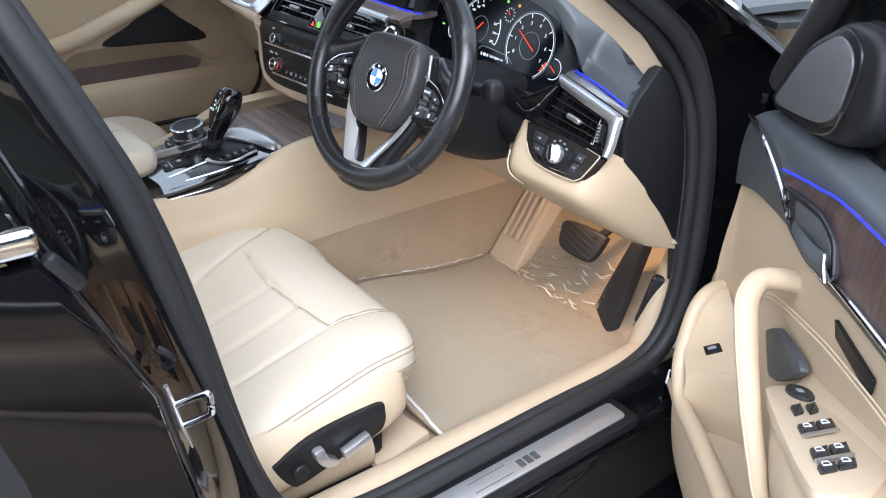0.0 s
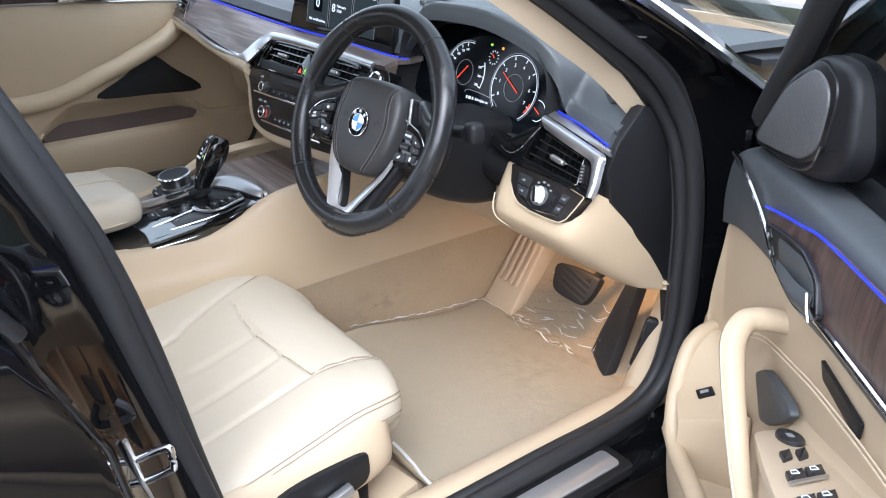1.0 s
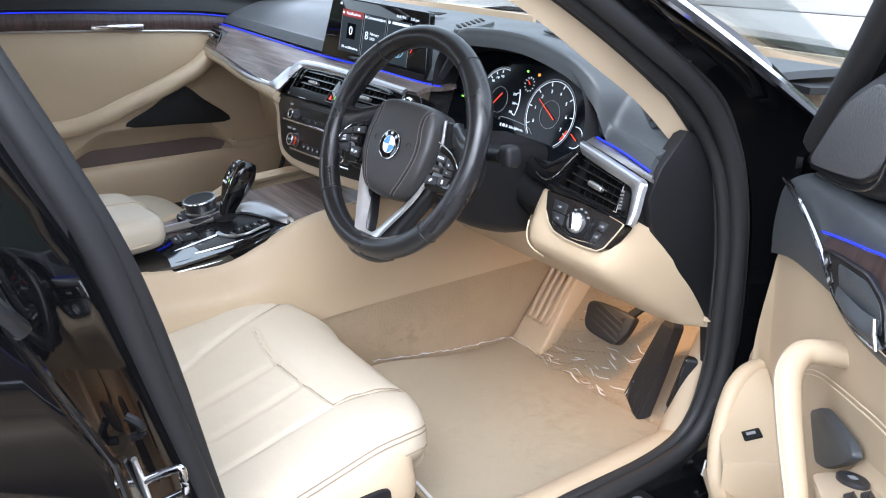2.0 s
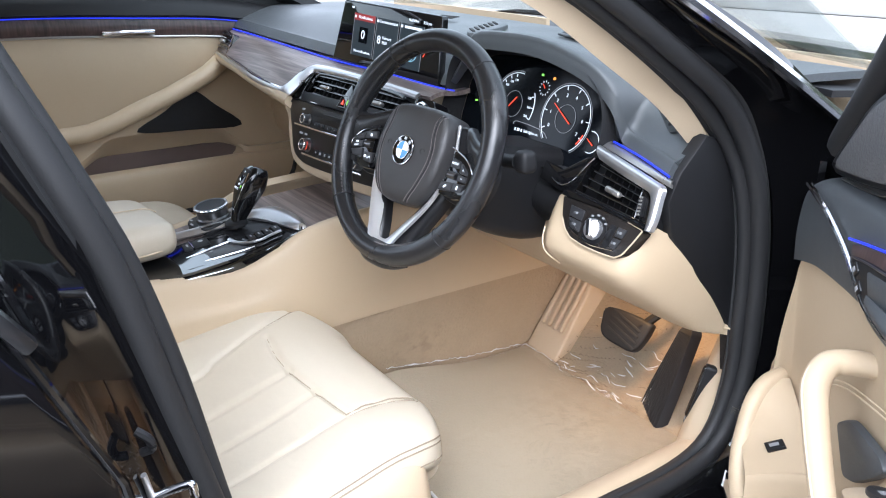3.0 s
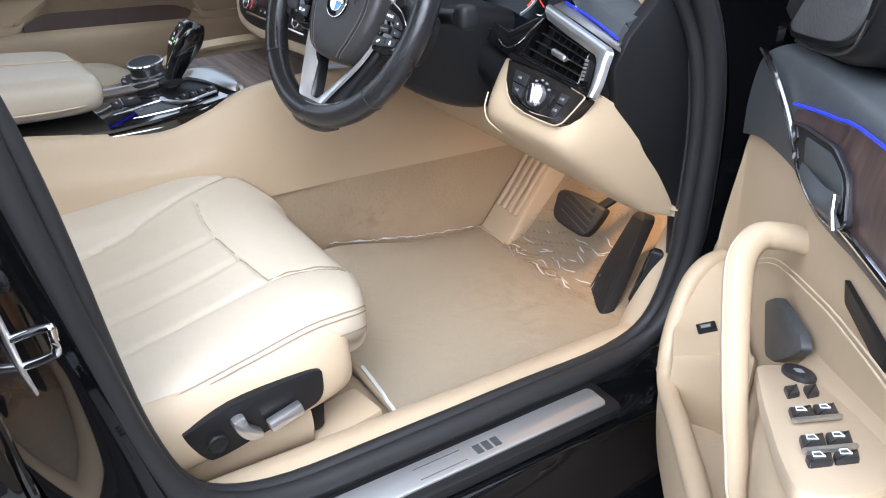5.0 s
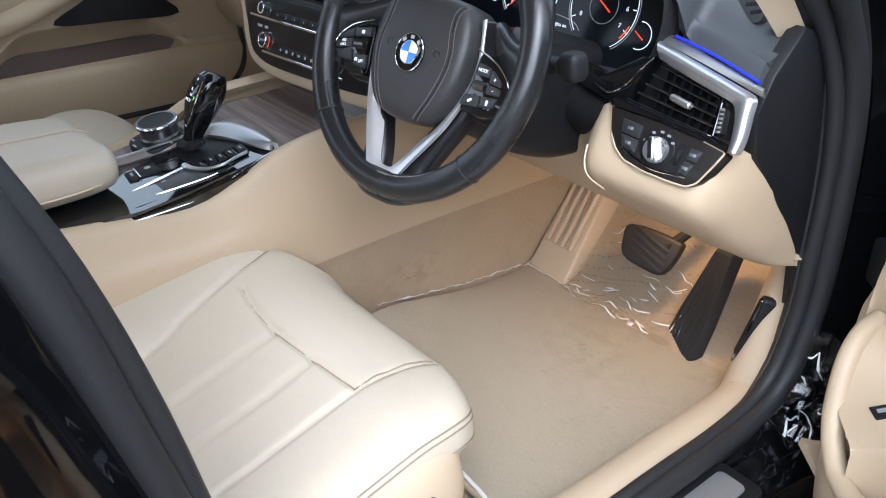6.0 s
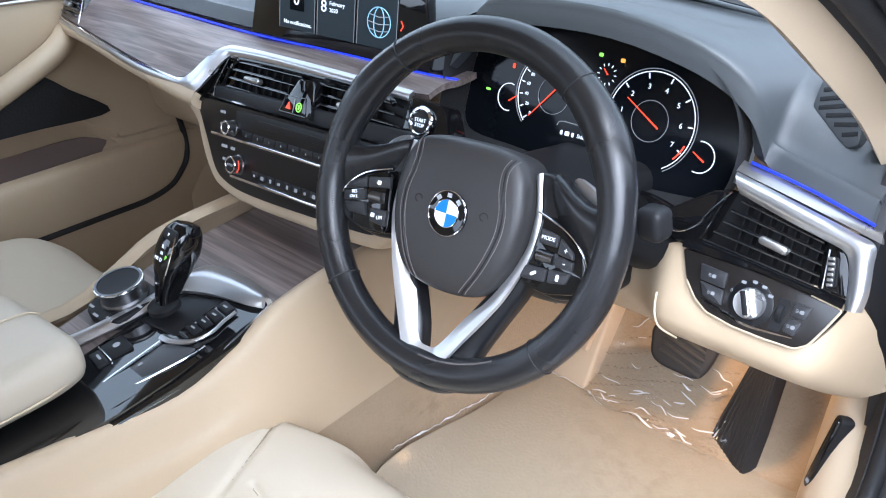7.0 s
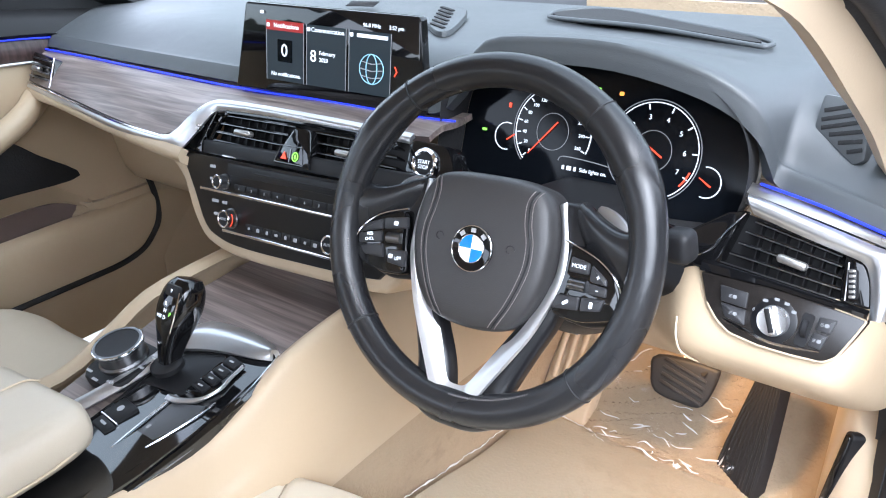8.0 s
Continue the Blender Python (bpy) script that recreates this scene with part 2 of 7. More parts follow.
BEIGE = (0.45, 0.350, 0.234)
M_SEAT = leather("ivory_leather", (0.485, 0.425, 0.33), 0.42, relief=0.2)
M_TRIM = leather("beige_soft_trim", BEIGE, 0.48, pore=0.0012, relief=0.2)
M_HARD = surface("beige_plastic", (0.47, 0.372, 0.258), 0.5, grain=0.15, grain_size=0.0008)
M_CARPET = surface("beige_carpet", (0.35, 0.272, 0.183), 0.95, tone=0.18, grain=0.9, grain_size=0.0022, stain_size=0.09)
M_MAT = surface("beige_floor_mat", (0.36, 0.306, 0.228), 0.75, tone=0.12, grain=0.5, grain_size=0.002, stain_size=0.15)
M_DASH = leather("graphite_dash_skin", (0.050, 0.055, 0.059), 0.46, pore=0.0012, relief=0.3)
M_WHEEL = leather("black_wheel_leather", (0.012, 0.012, 0.013), 0.27, pore=0.0014, relief=0.14)
M_HUB = leather("black_airbag_skin", (0.028, 0.0265, 0.0265), 0.42, pore=0.0012, relief=0.35)
M_BLACK = surface("black_plastic", (0.009, 0.009, 0.010), 0.5, spec=0.3, grain=0.2, grain_size=0.0008)
M_GLOSS = surface("piano_black", (0.004, 0.004, 0.0045), 0.035, rough_var=0.015, spec=0.55)
M_DECK = surface("lacquered_piano_black", (0.004, 0.004, 0.0045), 0.03, rough_var=0.012, spec=0.8, coat=0.4)
M_PAINT = surface("black_car_paint", (0.003, 0.003, 0.0035), 0.035, rough_var=0.015)
M_RUBBER = surface("black_rubber", (0.016, 0.016, 0.017), 0.58, spec=0.4, grain=0.2, grain_size=0.001)
M_CLOTH = surface("black_fabric", (0.008, 0.008, 0.009), 0.85, grain=0.6, grain_size=0.0015)
M_SILVER = surface("satin_silver", (0.56, 0.56, 0.57), 0.30, metal=0.9, tone=0.05)
M_CHROME = surface("chrome", (0.78, 0.78, 0.8), 0.1, metal=1.0, tone=0.03, rough_var=0.04)
M_KEY = surface("dark_grey_key", (0.022, 0.022, 0.024), 0.42, grain=0.1, grain_size=0.0006)
M_PANEL = surface("dark_brown_panel", (0.014, 0.012, 0.011), 0.22, rough_var=0.04)
M_STEEL = surface("brushed_steel", (0.68, 0.68, 0.69), 0.42, metal=0.9, tone=0.06, stretch=(1, 0.05, 1))
M_PALE = surface("pearl_silver_trim", (0.40, 0.385, 0.37), 0.3, metal=0.85, tone=0.05)
M_WOOD = wood("grey_ash_wood", (0.075, 0.056, 0.050), (0.27, 0.22, 0.20), 0)
M_WOOD_Y = wood("grey_ash_wood_console", (0.075, 0.056, 0.050), (0.26, 0.21, 0.19), 0)
M_DARKWOOD = wood("dark_ash_wood", (0.03, 0.018, 0.016), (0.10, 0.062, 0.055), 2)
M_BLUE = glow("blue_light_strip", (0.03, 0.05, 1.0), 0.19)
M_WHITE = glow("white_legend", (0.9, 0.95, 1.0), 0.20)
M_RED = glow("red_legend", (1.0, 0.08, 0.03), 0.22)
M_ORANGE = glow("orange_legend", (1.0, 0.35, 0.05), 0.25)
M_GREEN = glow("green_legend", (0.35, 0.9, 0.1), 0.22)
M_GREY = glow("grey_legend", (0.45, 0.46, 0.48), 0.07)
M_SCREEN = surface("dark_screen_glass", (0.004, 0.005, 0.007), 0.10, rough_var=0.03, spec=0.16)
M_TILE = glow("dim_screen_tile", (0.010, 0.024, 0.034), 0.06)
M_GLASS = clear("window_glass", (0.93, 0.96, 0.95))
M_TINT = clear("dark_window_glass", (0.10, 0.13, 0.135))
M_FILM = clear("plastic_film", (0.97, 0.97, 0.97), 0.12, 0.05, bump=0.12, bump_size=0.06)
M_CRINKLE = clear("crinkled_film", (0.97, 0.97, 0.97), 0.09, 0.07, bump=0.11, bump_size=0.016)
# near-white colour that paints the glints on folds of the clear film
M_GLINT = surface("white_film_glint", (0.82, 0.82, 0.81), 0.18, tone=0.1, coat=0.4)
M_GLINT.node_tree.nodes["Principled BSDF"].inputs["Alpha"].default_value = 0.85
M_STITCH = surface("beige_thread", (0.58, 0.47, 0.33), 0.7)
M_STITCH_D = surface("grey_thread", (0.17, 0.15, 0.145), 0.7)
M_ASPHALT = surface("grey_concrete", (0.30, 0.29, 0.275), 0.85, tone=0.25, grain=0.4, grain_size=0.006, stain_size=0.8)
M_GRILLE = surface("grey_speaker_mesh", (0.11, 0.11, 0.112), 0.5, metal=0.3, grain=0.8, grain_size=0.0016)
M_BLUEENAMEL = surface("blue_enamel", (0.01, 0.16, 0.55), 0.2, coat=0.5)
M_WHITEENAMEL = surface("white_enamel", (0.8, 0.8, 0.8), 0.2, coat=0.5)
M_HEDGE = surface("dark_hedge", (0.035, 0.042, 0.026), 0.9, tone=0.8, grain=0.5, grain_size=0.05, stain_size=0.9)
# dark brown that paints the shade inside the passenger door pocket
M_POCKET_SHADE = surface("pocket_shade", (0.17, 0.125, 0.108), 0.8, tone=0.15, grain=0.3)
M_SATIN = surface("satin_black", (0.008, 0.008, 0.009), 0.30, spec=0.4, rough_var=0.05)
M_DIM = surface("dim_metal", (0.20, 0.20, 0.205), 0.3, metal=1.0)
M_LID = surface("dark_grey_lid", (0.05, 0.051, 0.055), 0.38)
M_SPOKE = surface("silver_paint", (0.60, 0.60, 0.605), 0.32, metal=0.75, tone=0.04)
M_TUNNEL = surface("scuffed_tunnel_carpet", (0.34, 0.262, 0.175), 0.95, tone=0.18, grain=0.9, grain_size=0.0022, stain_size=0.09)


def scuffs(m, centre, size, strength):
    """Dark shoe marks in a patch of a material, at a place in the car."""
    nt = m.node_tree
    L, b = nt.links.new, nt.nodes["Principled BSDF"]
    src = b.inputs["Base Color"].links[0].from_socket
    mp, gr, no, mu, mx = (nt.nodes.new(k) for k in ("ShaderNodeMapping", "ShaderNodeTexGradient", "ShaderNodeTexNoise", "ShaderNodeMath", "ShaderNodeMix"))
    co = nt.nodes["Texture Coordinate"]
    mp.vector_type = "TEXTURE"
    mp.inputs["Location"].default_value, mp.inputs["Scale"].default_value = centre, size
    gr.gradient_type = "QUADRATIC_SPHERE"
    no.inputs["Scale"].default_value, no.inputs["Detail"].default_value = 38, 3
    ra = nt.nodes.new("ShaderNodeMapRange")
    ra.inputs["From Min"].default_value, ra.inputs["From Max"].default_value, ra.inputs["To Max"].default_value = 0.46, 0.62, strength
    mu.operation = "MULTIPLY"
    L(co.outputs["Object"], mp.inputs[0]), L(mp.outputs[0], gr.inputs[0]), L(co.outputs["Object"], no.inputs[0]), L(no.outputs[0], ra.inputs["Value"])
    L(gr.outputs["Fac"], mu.inputs[0]), L(ra.outputs[0], mu.inputs[1])
    mx.data_type = "RGBA"
    mx.inputs["B"].default_value = (0.12, 0.085, 0.06, 1)
    L(mu.outputs[0], mx.inputs["Factor"]), L(src, mx.inputs["A"]), L(mx.outputs["Result"], b.inputs["Base Color"])


scuffs(M_TUNNEL, (0.16, 0.18, 0.43), (0.20, 0.17, 0.085), 0.33)
scuffs(M_MAT, (0.42, 0.34, 0.34), (0.22, 0.16, 0.2), 0.22)
M_SEAM = surface("ivory_thread", (0.26, 0.21, 0.15), 0.7)

# ---- ground and car body ----
g = bmesh.new()
bmesh.ops.create_grid(g, x_segments=24, y_segments=24, size=300)
ground = part("ground", g, M_ASPHALT)
tagged(ground, "grey worn concrete yard under the car", "ground", kind="structure")

M_PAVER = surface("red_brown_paver", (0.16, 0.075, 0.055), 0.8, tone=0.25, grain=0.4, grain_size=0.006, stain_size=0.5)
M_TAR = surface("dark_tar", (0.05, 0.049, 0.047), 0.85, tone=0.25, grain=0.5, grain_size=0.008, stain_size=0.7)
for x0, x1, mat in ((1.75, 2.15, M_TAR), (2.75, 3.5, M_PAVER), (4.3, 6.5, M_TAR)):
    strip_ = part("pavement", rbox((x1 - x0, 40, 0.012), pose((x0 + x1) / 2, 0, 0.001), 0.003), mat)
    tagged(strip_, "strip of %s paving beside the car" % ("red brown" if mat is M_PAVER else "dark worn"), "pavement", kind="structure")
rows = []
for k in range(361):
    a = radians(k)
    side = max(0, math.cos(a)) ** 0.7
    h = 2.6 + 1.2 * side + 3.0 * max(0, math.cos(a - radians(114))) ** 9 + 1.1 * noise.noise(V((math.cos(a) * 6, math.sin(a) * 6, 0))) + 0.7 * noise.noise(V((math.cos(a) * 19, math.sin(a) * 19, 3))) + 0.4 * noise.noise(V((math.cos(a) * 60, math.sin(a) * 60, 7)))
    r = 15
    rows.append([(r * math.cos(a) + 0.5, r * math.sin(a), z) for z in (0.0, h * 0.3, h * 0.7, h)])
tagged(part("backdrop", slab(rows, 0.1, flip=True), M_HEDGE), "dark green hedge and wall round the yard", "backdrop", kind="structure")
wl = rbox((20, 0.4, 1.1), pose(-8, 10.6, 0.55, 0, 0, 12), 0.05)
tagged(part("yard_wall", wl, M_ASPHALT), "low grey stone wall beyond the yard", "wall", kind="structure")

SEAL_IN = cr([(0.60, -0.60, 1.30), (0.67, -0.555, 1.15), (0.70, -0.50, 1.015), (0.71, -0.467, 0.929), (0.712, -0.437, 0.815), (0.712, -0.411, 0.656),
              (0.712, -0.391, 0.557), (0.712, -0.362, 0.484), (0.712, -0.319, 0.446), (0.712, -0.24, 0.427), (0.712, -0.1, 0.427), (0.712, 0.1, 0.430),
              (0.712, 0.26, 0.432), (0.712, 0.345, 0.465), (0.712, 0.378, 0.55), (0.712, 0.378, 0.64), (0.712, 0.37, 0.76), (0.71, 0.345, 0.86),
              (0.702, 0.31, 0.925), (0.70, 0.235, 0.995), (0.70, 0.155, 1.051), (0.695, 0.075, 1.102), (0.69, 0.012, 1.137), (0.67, -0.1, 1.19),
              (0.64, -0.25, 1.25), (0.62, -0.45, 1.29)], 4, True)
SEAL_OUT = cr([(0.64, -0.63, 1.31), (0.71, -0.59, 1.16), (0.742, -0.545, 1.04), (0.75, -0.51, 0.94), (0.752, -0.485, 0.82), (0.75, -0.445, 0.68),
               (0.75, -0.412, 0.568), (0.75, -0.38, 0.49), (0.75, -0.33, 0.442), (0.75, -0.25, 0.417), (0.75, -0.1, 0.415), (0.75, 0.1, 0.420),
               (0.75, 0.28, 0.422), (0.75, 0.365, 0.457), (0.75, 0.405, 0.55), (0.75, 0.41, 0.64), (0.75, 0.40, 0.76), (0.75, 0.38, 0.85),
               (0.75, 0.345, 0.93), (0.75, 0.287, 1.004), (0.745, 0.168, 1.08), (0.735, 0.077, 1.137), (0.725, 0.04, 1.16), (0.70, -0.08, 1.225),
               (0.67, -0.25, 1.28), (0.65, -0.45, 1.32)], 4, True)

body = thing("car_body", (0, 0, 0), "glossy black saloon car body with the driver side open", "car body", kind="structure")


def band(a, b, f0, f1, lift, n=3):
    """Points between two lines, lifted outboard in the middle."""
    rows = []
    for k in range(n):
        f = f0 + (f1 - f0) * k / (n - 1)
        s = lift * math.sin(math.pi * k / (n - 1))
        rows.append([p.lerp(q, f) + V((s, 0, 0)) for p, q in zip(a, b)])
    return rows


r = band(SEAL_IN, SEAL_OUT, 0.0, 1.0, 0.0)
part("door_frame", slab([x + [x[0]] for x in r], 0.03), M_RUBBER, body, "black door opening flange")
seal = thing("door_seal", (0.73, 0, 0.43), "black ribbed rubber seal round the door opening", "door seal", kind="structure")
for f, rad in ((0.22, 0.011), (0.62, 0.014)):
    part("seal_lip", tube([p.lerp(q, f) + V((0.004, 0, 0.004)) for p, q in zip(SEAL_IN, SEAL_OUT)], rad, 10, True, up=(1, 0, 0)), M_RUBBER, seal)


def along_y(section, y0, y1, n=2, bm=None):
    return slab([[(x, y0 + (y1 - y0) * k / n, z) for x, z in section] for k in range(n + 1)], 0.008, bm, flip=True)


part("floor_pan", along_y([(-0.78, 0.33), (0.0, 0.33), (0.64, 0.33)], -1.75, 0.50, 4), M_CARPET, body, "beige carpeted car floor")
part("sill_trim", along_y([(x, z) for x, z, _ in cr([(0.610, 0.335, 0), (0.635, 0.352, 0), (0.645, 0.385, 0), (0.66, 0.415, 0), (0.69, 0.429, 0), (0.716, 0.428, 0)], 4)], -0.47, 0.37, 20), M_HARD, body, "beige plastic sill trim")
part("sill", along_y([(x, z) for x, z, _ in cr([(0.735, 0.414, 0), (0.752, 0.398, 0), (0.80, 0.392, 0), (0.83, 0.382, 0), (0.862, 0.352, 0), (0.893, 0.30, 0), (0.905, 0.24, 0), (0.89, 0.18, 0)], 5)], -0.9, 0.95, 20), M_PAINT, body, "glossy black painted sill")
# toe board, firewall and the far side
part("toe_board", slab([[(x, y, z) for y, z in ((0.43, 0.334), (0.50, 0.36), (0.64, 0.52), (0.72, 0.72), (0.72, 1.0))] for x in (0.10, 0.4, 0.72)], 0.01), M_CARPET, body, "beige carpeted toe board")
part("toe_board", slab([[(x, y, z) for y, z in ((0.43, 0.334), (0.50, 0.36), (0.64, 0.52), (0.72, 0.72), (0.72, 1.0))] for x in (-0.8, -0.4, -0.12)], 0.01), M_CARPET, body, "beige carpeted toe board")
part("roof", slab([[(x, y, 1.49 - 0.10 * (x / 0.62) ** 4 - 0.30 * max(0, y + 0.55) ** 2 - 0.12 * max(0, -y - 0.9) ** 2) for x in (-0.64, -0.55, -0.3, 0, 0.3, 0.55, 0.64)] for y in (0.05, -0.2, -0.5, -0.9, -1.3, -1.75)], 0.03), M_HARD, body, "beige headliner under the black roof")
part("windscreen", slab([[(x, 0.80 - 0.15 * (x / 0.7) ** 2, 1.0), (x * 0.93, 0.42 - 0.09 * (x / 0.7) ** 2, 1.21), (x * 0.85, 0.05 - 0.03 * (x / 0.7) ** 2, 1.38)] for x in (-0.72, -0.4, 0, 0.4, 0.72)], 0.004), M_GLASS, body, "clear windscreen").visible_shadow = False
part("scuttle", slab([[(x, 0.62 - 0.1 * (x / 0.7) ** 2, 0.985), (x, 0.72 - 0.1 * (x / 0.7) ** 2, 0.975), (x, 0.84 - 0.15 * (x / 0.7) ** 2, 0.985)] for x in (-0.74, -0.4, 0, 0.4, 0.74)], 0.01), M_BLACK, body, "black panel below the windscreen")
part("bonnet", slab([[(x, y, z - 0.05 * (x / 0.85) ** 2 - 0.05 * (x / 0.85) ** 6) for x in (-0.86, -0.7, -0.4, 0, 0.4, 0.7, 0.86)] for y, z in ((0.86, 1.005), (1.2, 0.97), (1.6, 0.90), (1.95, 0.80), (2.1, 0.68))], 0.012, flip=True), M_PAINT, body, "glossy black bonnet")
part("wing", slab([[(0.86, y, 0.905), (0.915, y, 0.85), (0.925, y, 0.70), (0.915, y, 0.5), (0.90, y, 0.3)] for y in (0.44, 0.62, 0.8, 0.95)], 0.01, flip=True), M_PAINT, body, "glossy black front wing")
# side strip of the windscreen pillar, inside
PIL_IN = cr([(0.66, -0.20, 1.20), (0.68, -0.10, 1.158), (0.68, 0.0, 1.118), (0.682, 0.12, 1.043), (0.682, 0.21, 0.985), (0.685, 0.29, 0.915)], 5)
PIL_OUT = cr([(0.672, -0.16, 1.225), (0.69, -0.06, 1.178), (0.695, 0.04, 1.128), (0.70, 0.155, 1.053), (0.702, 0.235, 0.997), (0.705, 0.315, 0.915)], 5)
part("pillar_trim", slab([[p, p.lerp(q, 0.5) + V((0, -0.004, 0.004)), q] for p, q in zip(PIL_IN, PIL_OUT)], 0.02), M_HARD, body, "beige windscreen pillar trim")
A_OUT = cr([(0.70, -0.10, 1.26), (0.745, 0.04, 1.185), (0.775, 0.17, 1.112), (0.80, 0.285, 1.042), (0.815, 0.40, 0.973), (0.835, 0.48, 0.92), (0.85, 0.50, 0.80), (0.86, 0.50, 0.55), (0.86, 0.46, 0.40)], 5)
A_INN = cr([(0.69, -0.10, 1.235), (0.735, 0.04, 1.16), (0.745, 0.168, 1.08), (0.75, 0.287, 1.004), (0.75, 0.345, 0.93), (0.75, 0.385, 0.85), (0.75, 0.405, 0.76), (0.75, 0.41, 0.60), (0.75, 0.38, 0.43)], 5)
part("windscreen_pillar", slab([[p, p.lerp(q, 0.35) + V((-0.004, 0.012, 0)), p.lerp(q, 0.7), q] for p, q in zip(A_INN, A_OUT)], 0.03), M_PAINT, body, "glossy black windscreen pillar")
part("pillar_moulding", tube([p + V((0.004, -0.004, 0.004)) for p in A_OUT[:22]], 0.008, 8), M_CHROME, body, "bright metal moulding on the pillar")
# centre pillar
rows = []
for z in [0.40 + 0.05 * k for k in range(19)]:
    x0 = 0.75 - max(0, z - 0.96) * 0.30
    yi = -0.375 - (z - 0.45) * 0.27
    x1 = 0.855 - max(0, z - 0.94) * 0.42
    rows.append([(x0, yi, z), (x0 + 0.03, yi - 0.035, z), (x1 - 0.03, yi - 0.055, z), (x1, yi - 0.075, z)])
part("centre_pillar", slab(rows, 0.02), M_PAINT, body, "glossy black centre pillar")
# closed far side and rear
part("side_wall", slab([[(-0.80, y, 0.33), (-0.81, y, 0.6), (-0.79, y, 0.93)] for y in (-1.75, -1.1, -0.5)], 0.03), M_TRIM, body, "beige trimmed rear side of the cabin")
part("rear_wall", slab([[(x, -1.72, 0.33), (x, -1.75, 0.6), (x, -1.85, 0.98)] for x in (-0.8, 0, 0.8)], 0.03), M_TRIM, body, "plain beige rear of the cabin")
for y0, y1 in ((-0.62, -0.50), (-1.75, -1.55)):
    part("far_pillar", slab([[(-0.79, y, 0.93), (-0.74, y - 0.03, 1.15), (-0.64, y - 0.05, 1.36)] for y in (y0, y1)], 0.03), M_BLACK, body, "dark pillar on the far side")
part("rail_seal", slab([[(-0.80, y, z), (-0.74, y + 0.02, z + 0.02)] for y, z in ((0.50, 0.95), (0.3, 1.05), (0.0, 1.22), (-0.3, 1.33), (-0.6, 1.37))], 0.03), M_BLACK, body, "far windscreen pillar")

# ---- closed rear door ----
rear_door = thing("rear_door", (0.9, -1.0, 0.3), "closed glossy black rear car door with chrome window line", "car door")
rear_edge = lambda z: -0.521 + (0.73 - z) * 0.16 if z < 0.85 else -0.540 - (z - 0.85) * 0.42
rows = []
for z in (0.22, 0.3, 0.42, 0.55, 0.66, 0.74, 0.80, 0.85, 0.90, 0.95, 0.985):
    xo = 0.912 - 0.03 * ((z - 0.7) / 0.4) ** 2 + (0.006 if 0.72 < z < 0.80 else 0)
    e = rear_edge(z)
    rows.append([(xo - 0.075, e - 0.012, z), (xo - 0.03, e - 0.003, z), (xo - 0.005, e - 0.004, z), (xo, e - 0.012, z), (xo + 0.006, e - 0.2, z), (xo + 0.006, e - 0.45, z), (xo, -1.5, z)])
part("skin", slab(rows, 0.02), M_PAINT, rear_door)
part("edge_bead", tube([(0.905 - 0.03 * ((z - 0.7) / 0.4) ** 2, rear_edge(z) + 0.001, z) for z in (0.40, 0.55, 0.70, 0.80, 0.85, 0.90, 0.95, 0.985)], 0.0035, 8), M_PAINT, rear_door, "glossy folded door edge")
rows = []
for z in (0.99, 1.05, 1.12, 1.22, 1.31):
    xo = 0.885 - (z - 0.98) * 0.42
    yf = -0.60 - (z - 0.98) * 0.33
    rows.append([(xo - 0.03, yf + 0.0, z), (xo, yf - 0.01, z), (xo + 0.002, yf - 0.075, z)])
part("window_frame", slab(rows, 0.02), M_GLOSS, rear_door, "gloss black window frame")
for d in (0.0, 0.018):
    part("frame_bead", tube([(0.880 - d - (z - 0.98) * 0.42, -0.598 + d - (z - 0.98) * 0.33, z) for z in (0.96, 1.12, 1.31)], 0.0032, 8), M_GLOSS, rear_door, "glossy frame lip")
part("window_pane", slab([[(0.875 - (z - 0.98) * 0.42, -0.67 - (z - 0.98) * 0.33, z), (0.875 - (z - 0.98) * 0.42, -1.45, z)] for z in (0.99, 1.15, 1.31)], 0.004), M_TINT, rear_door, "dark tinted pane").visible_shadow = False
part("window_moulding", rbox((0.016, 0.80, 0.021), fr((0.890, -1.0, 1.003), (1, 0, 0), (0, 1, 0.0)), 0.006, 3), M_CHROME, rear_door, "chrome window moulding")
part("moulding_end", rbox((0.012, 0.036, 0.012), fr((0.893, -0.588, 0.975), (1, 0, 0), (0, 0.55, -0.83)), 0.004), M_SATIN, rear_door, "black moulding end cap")

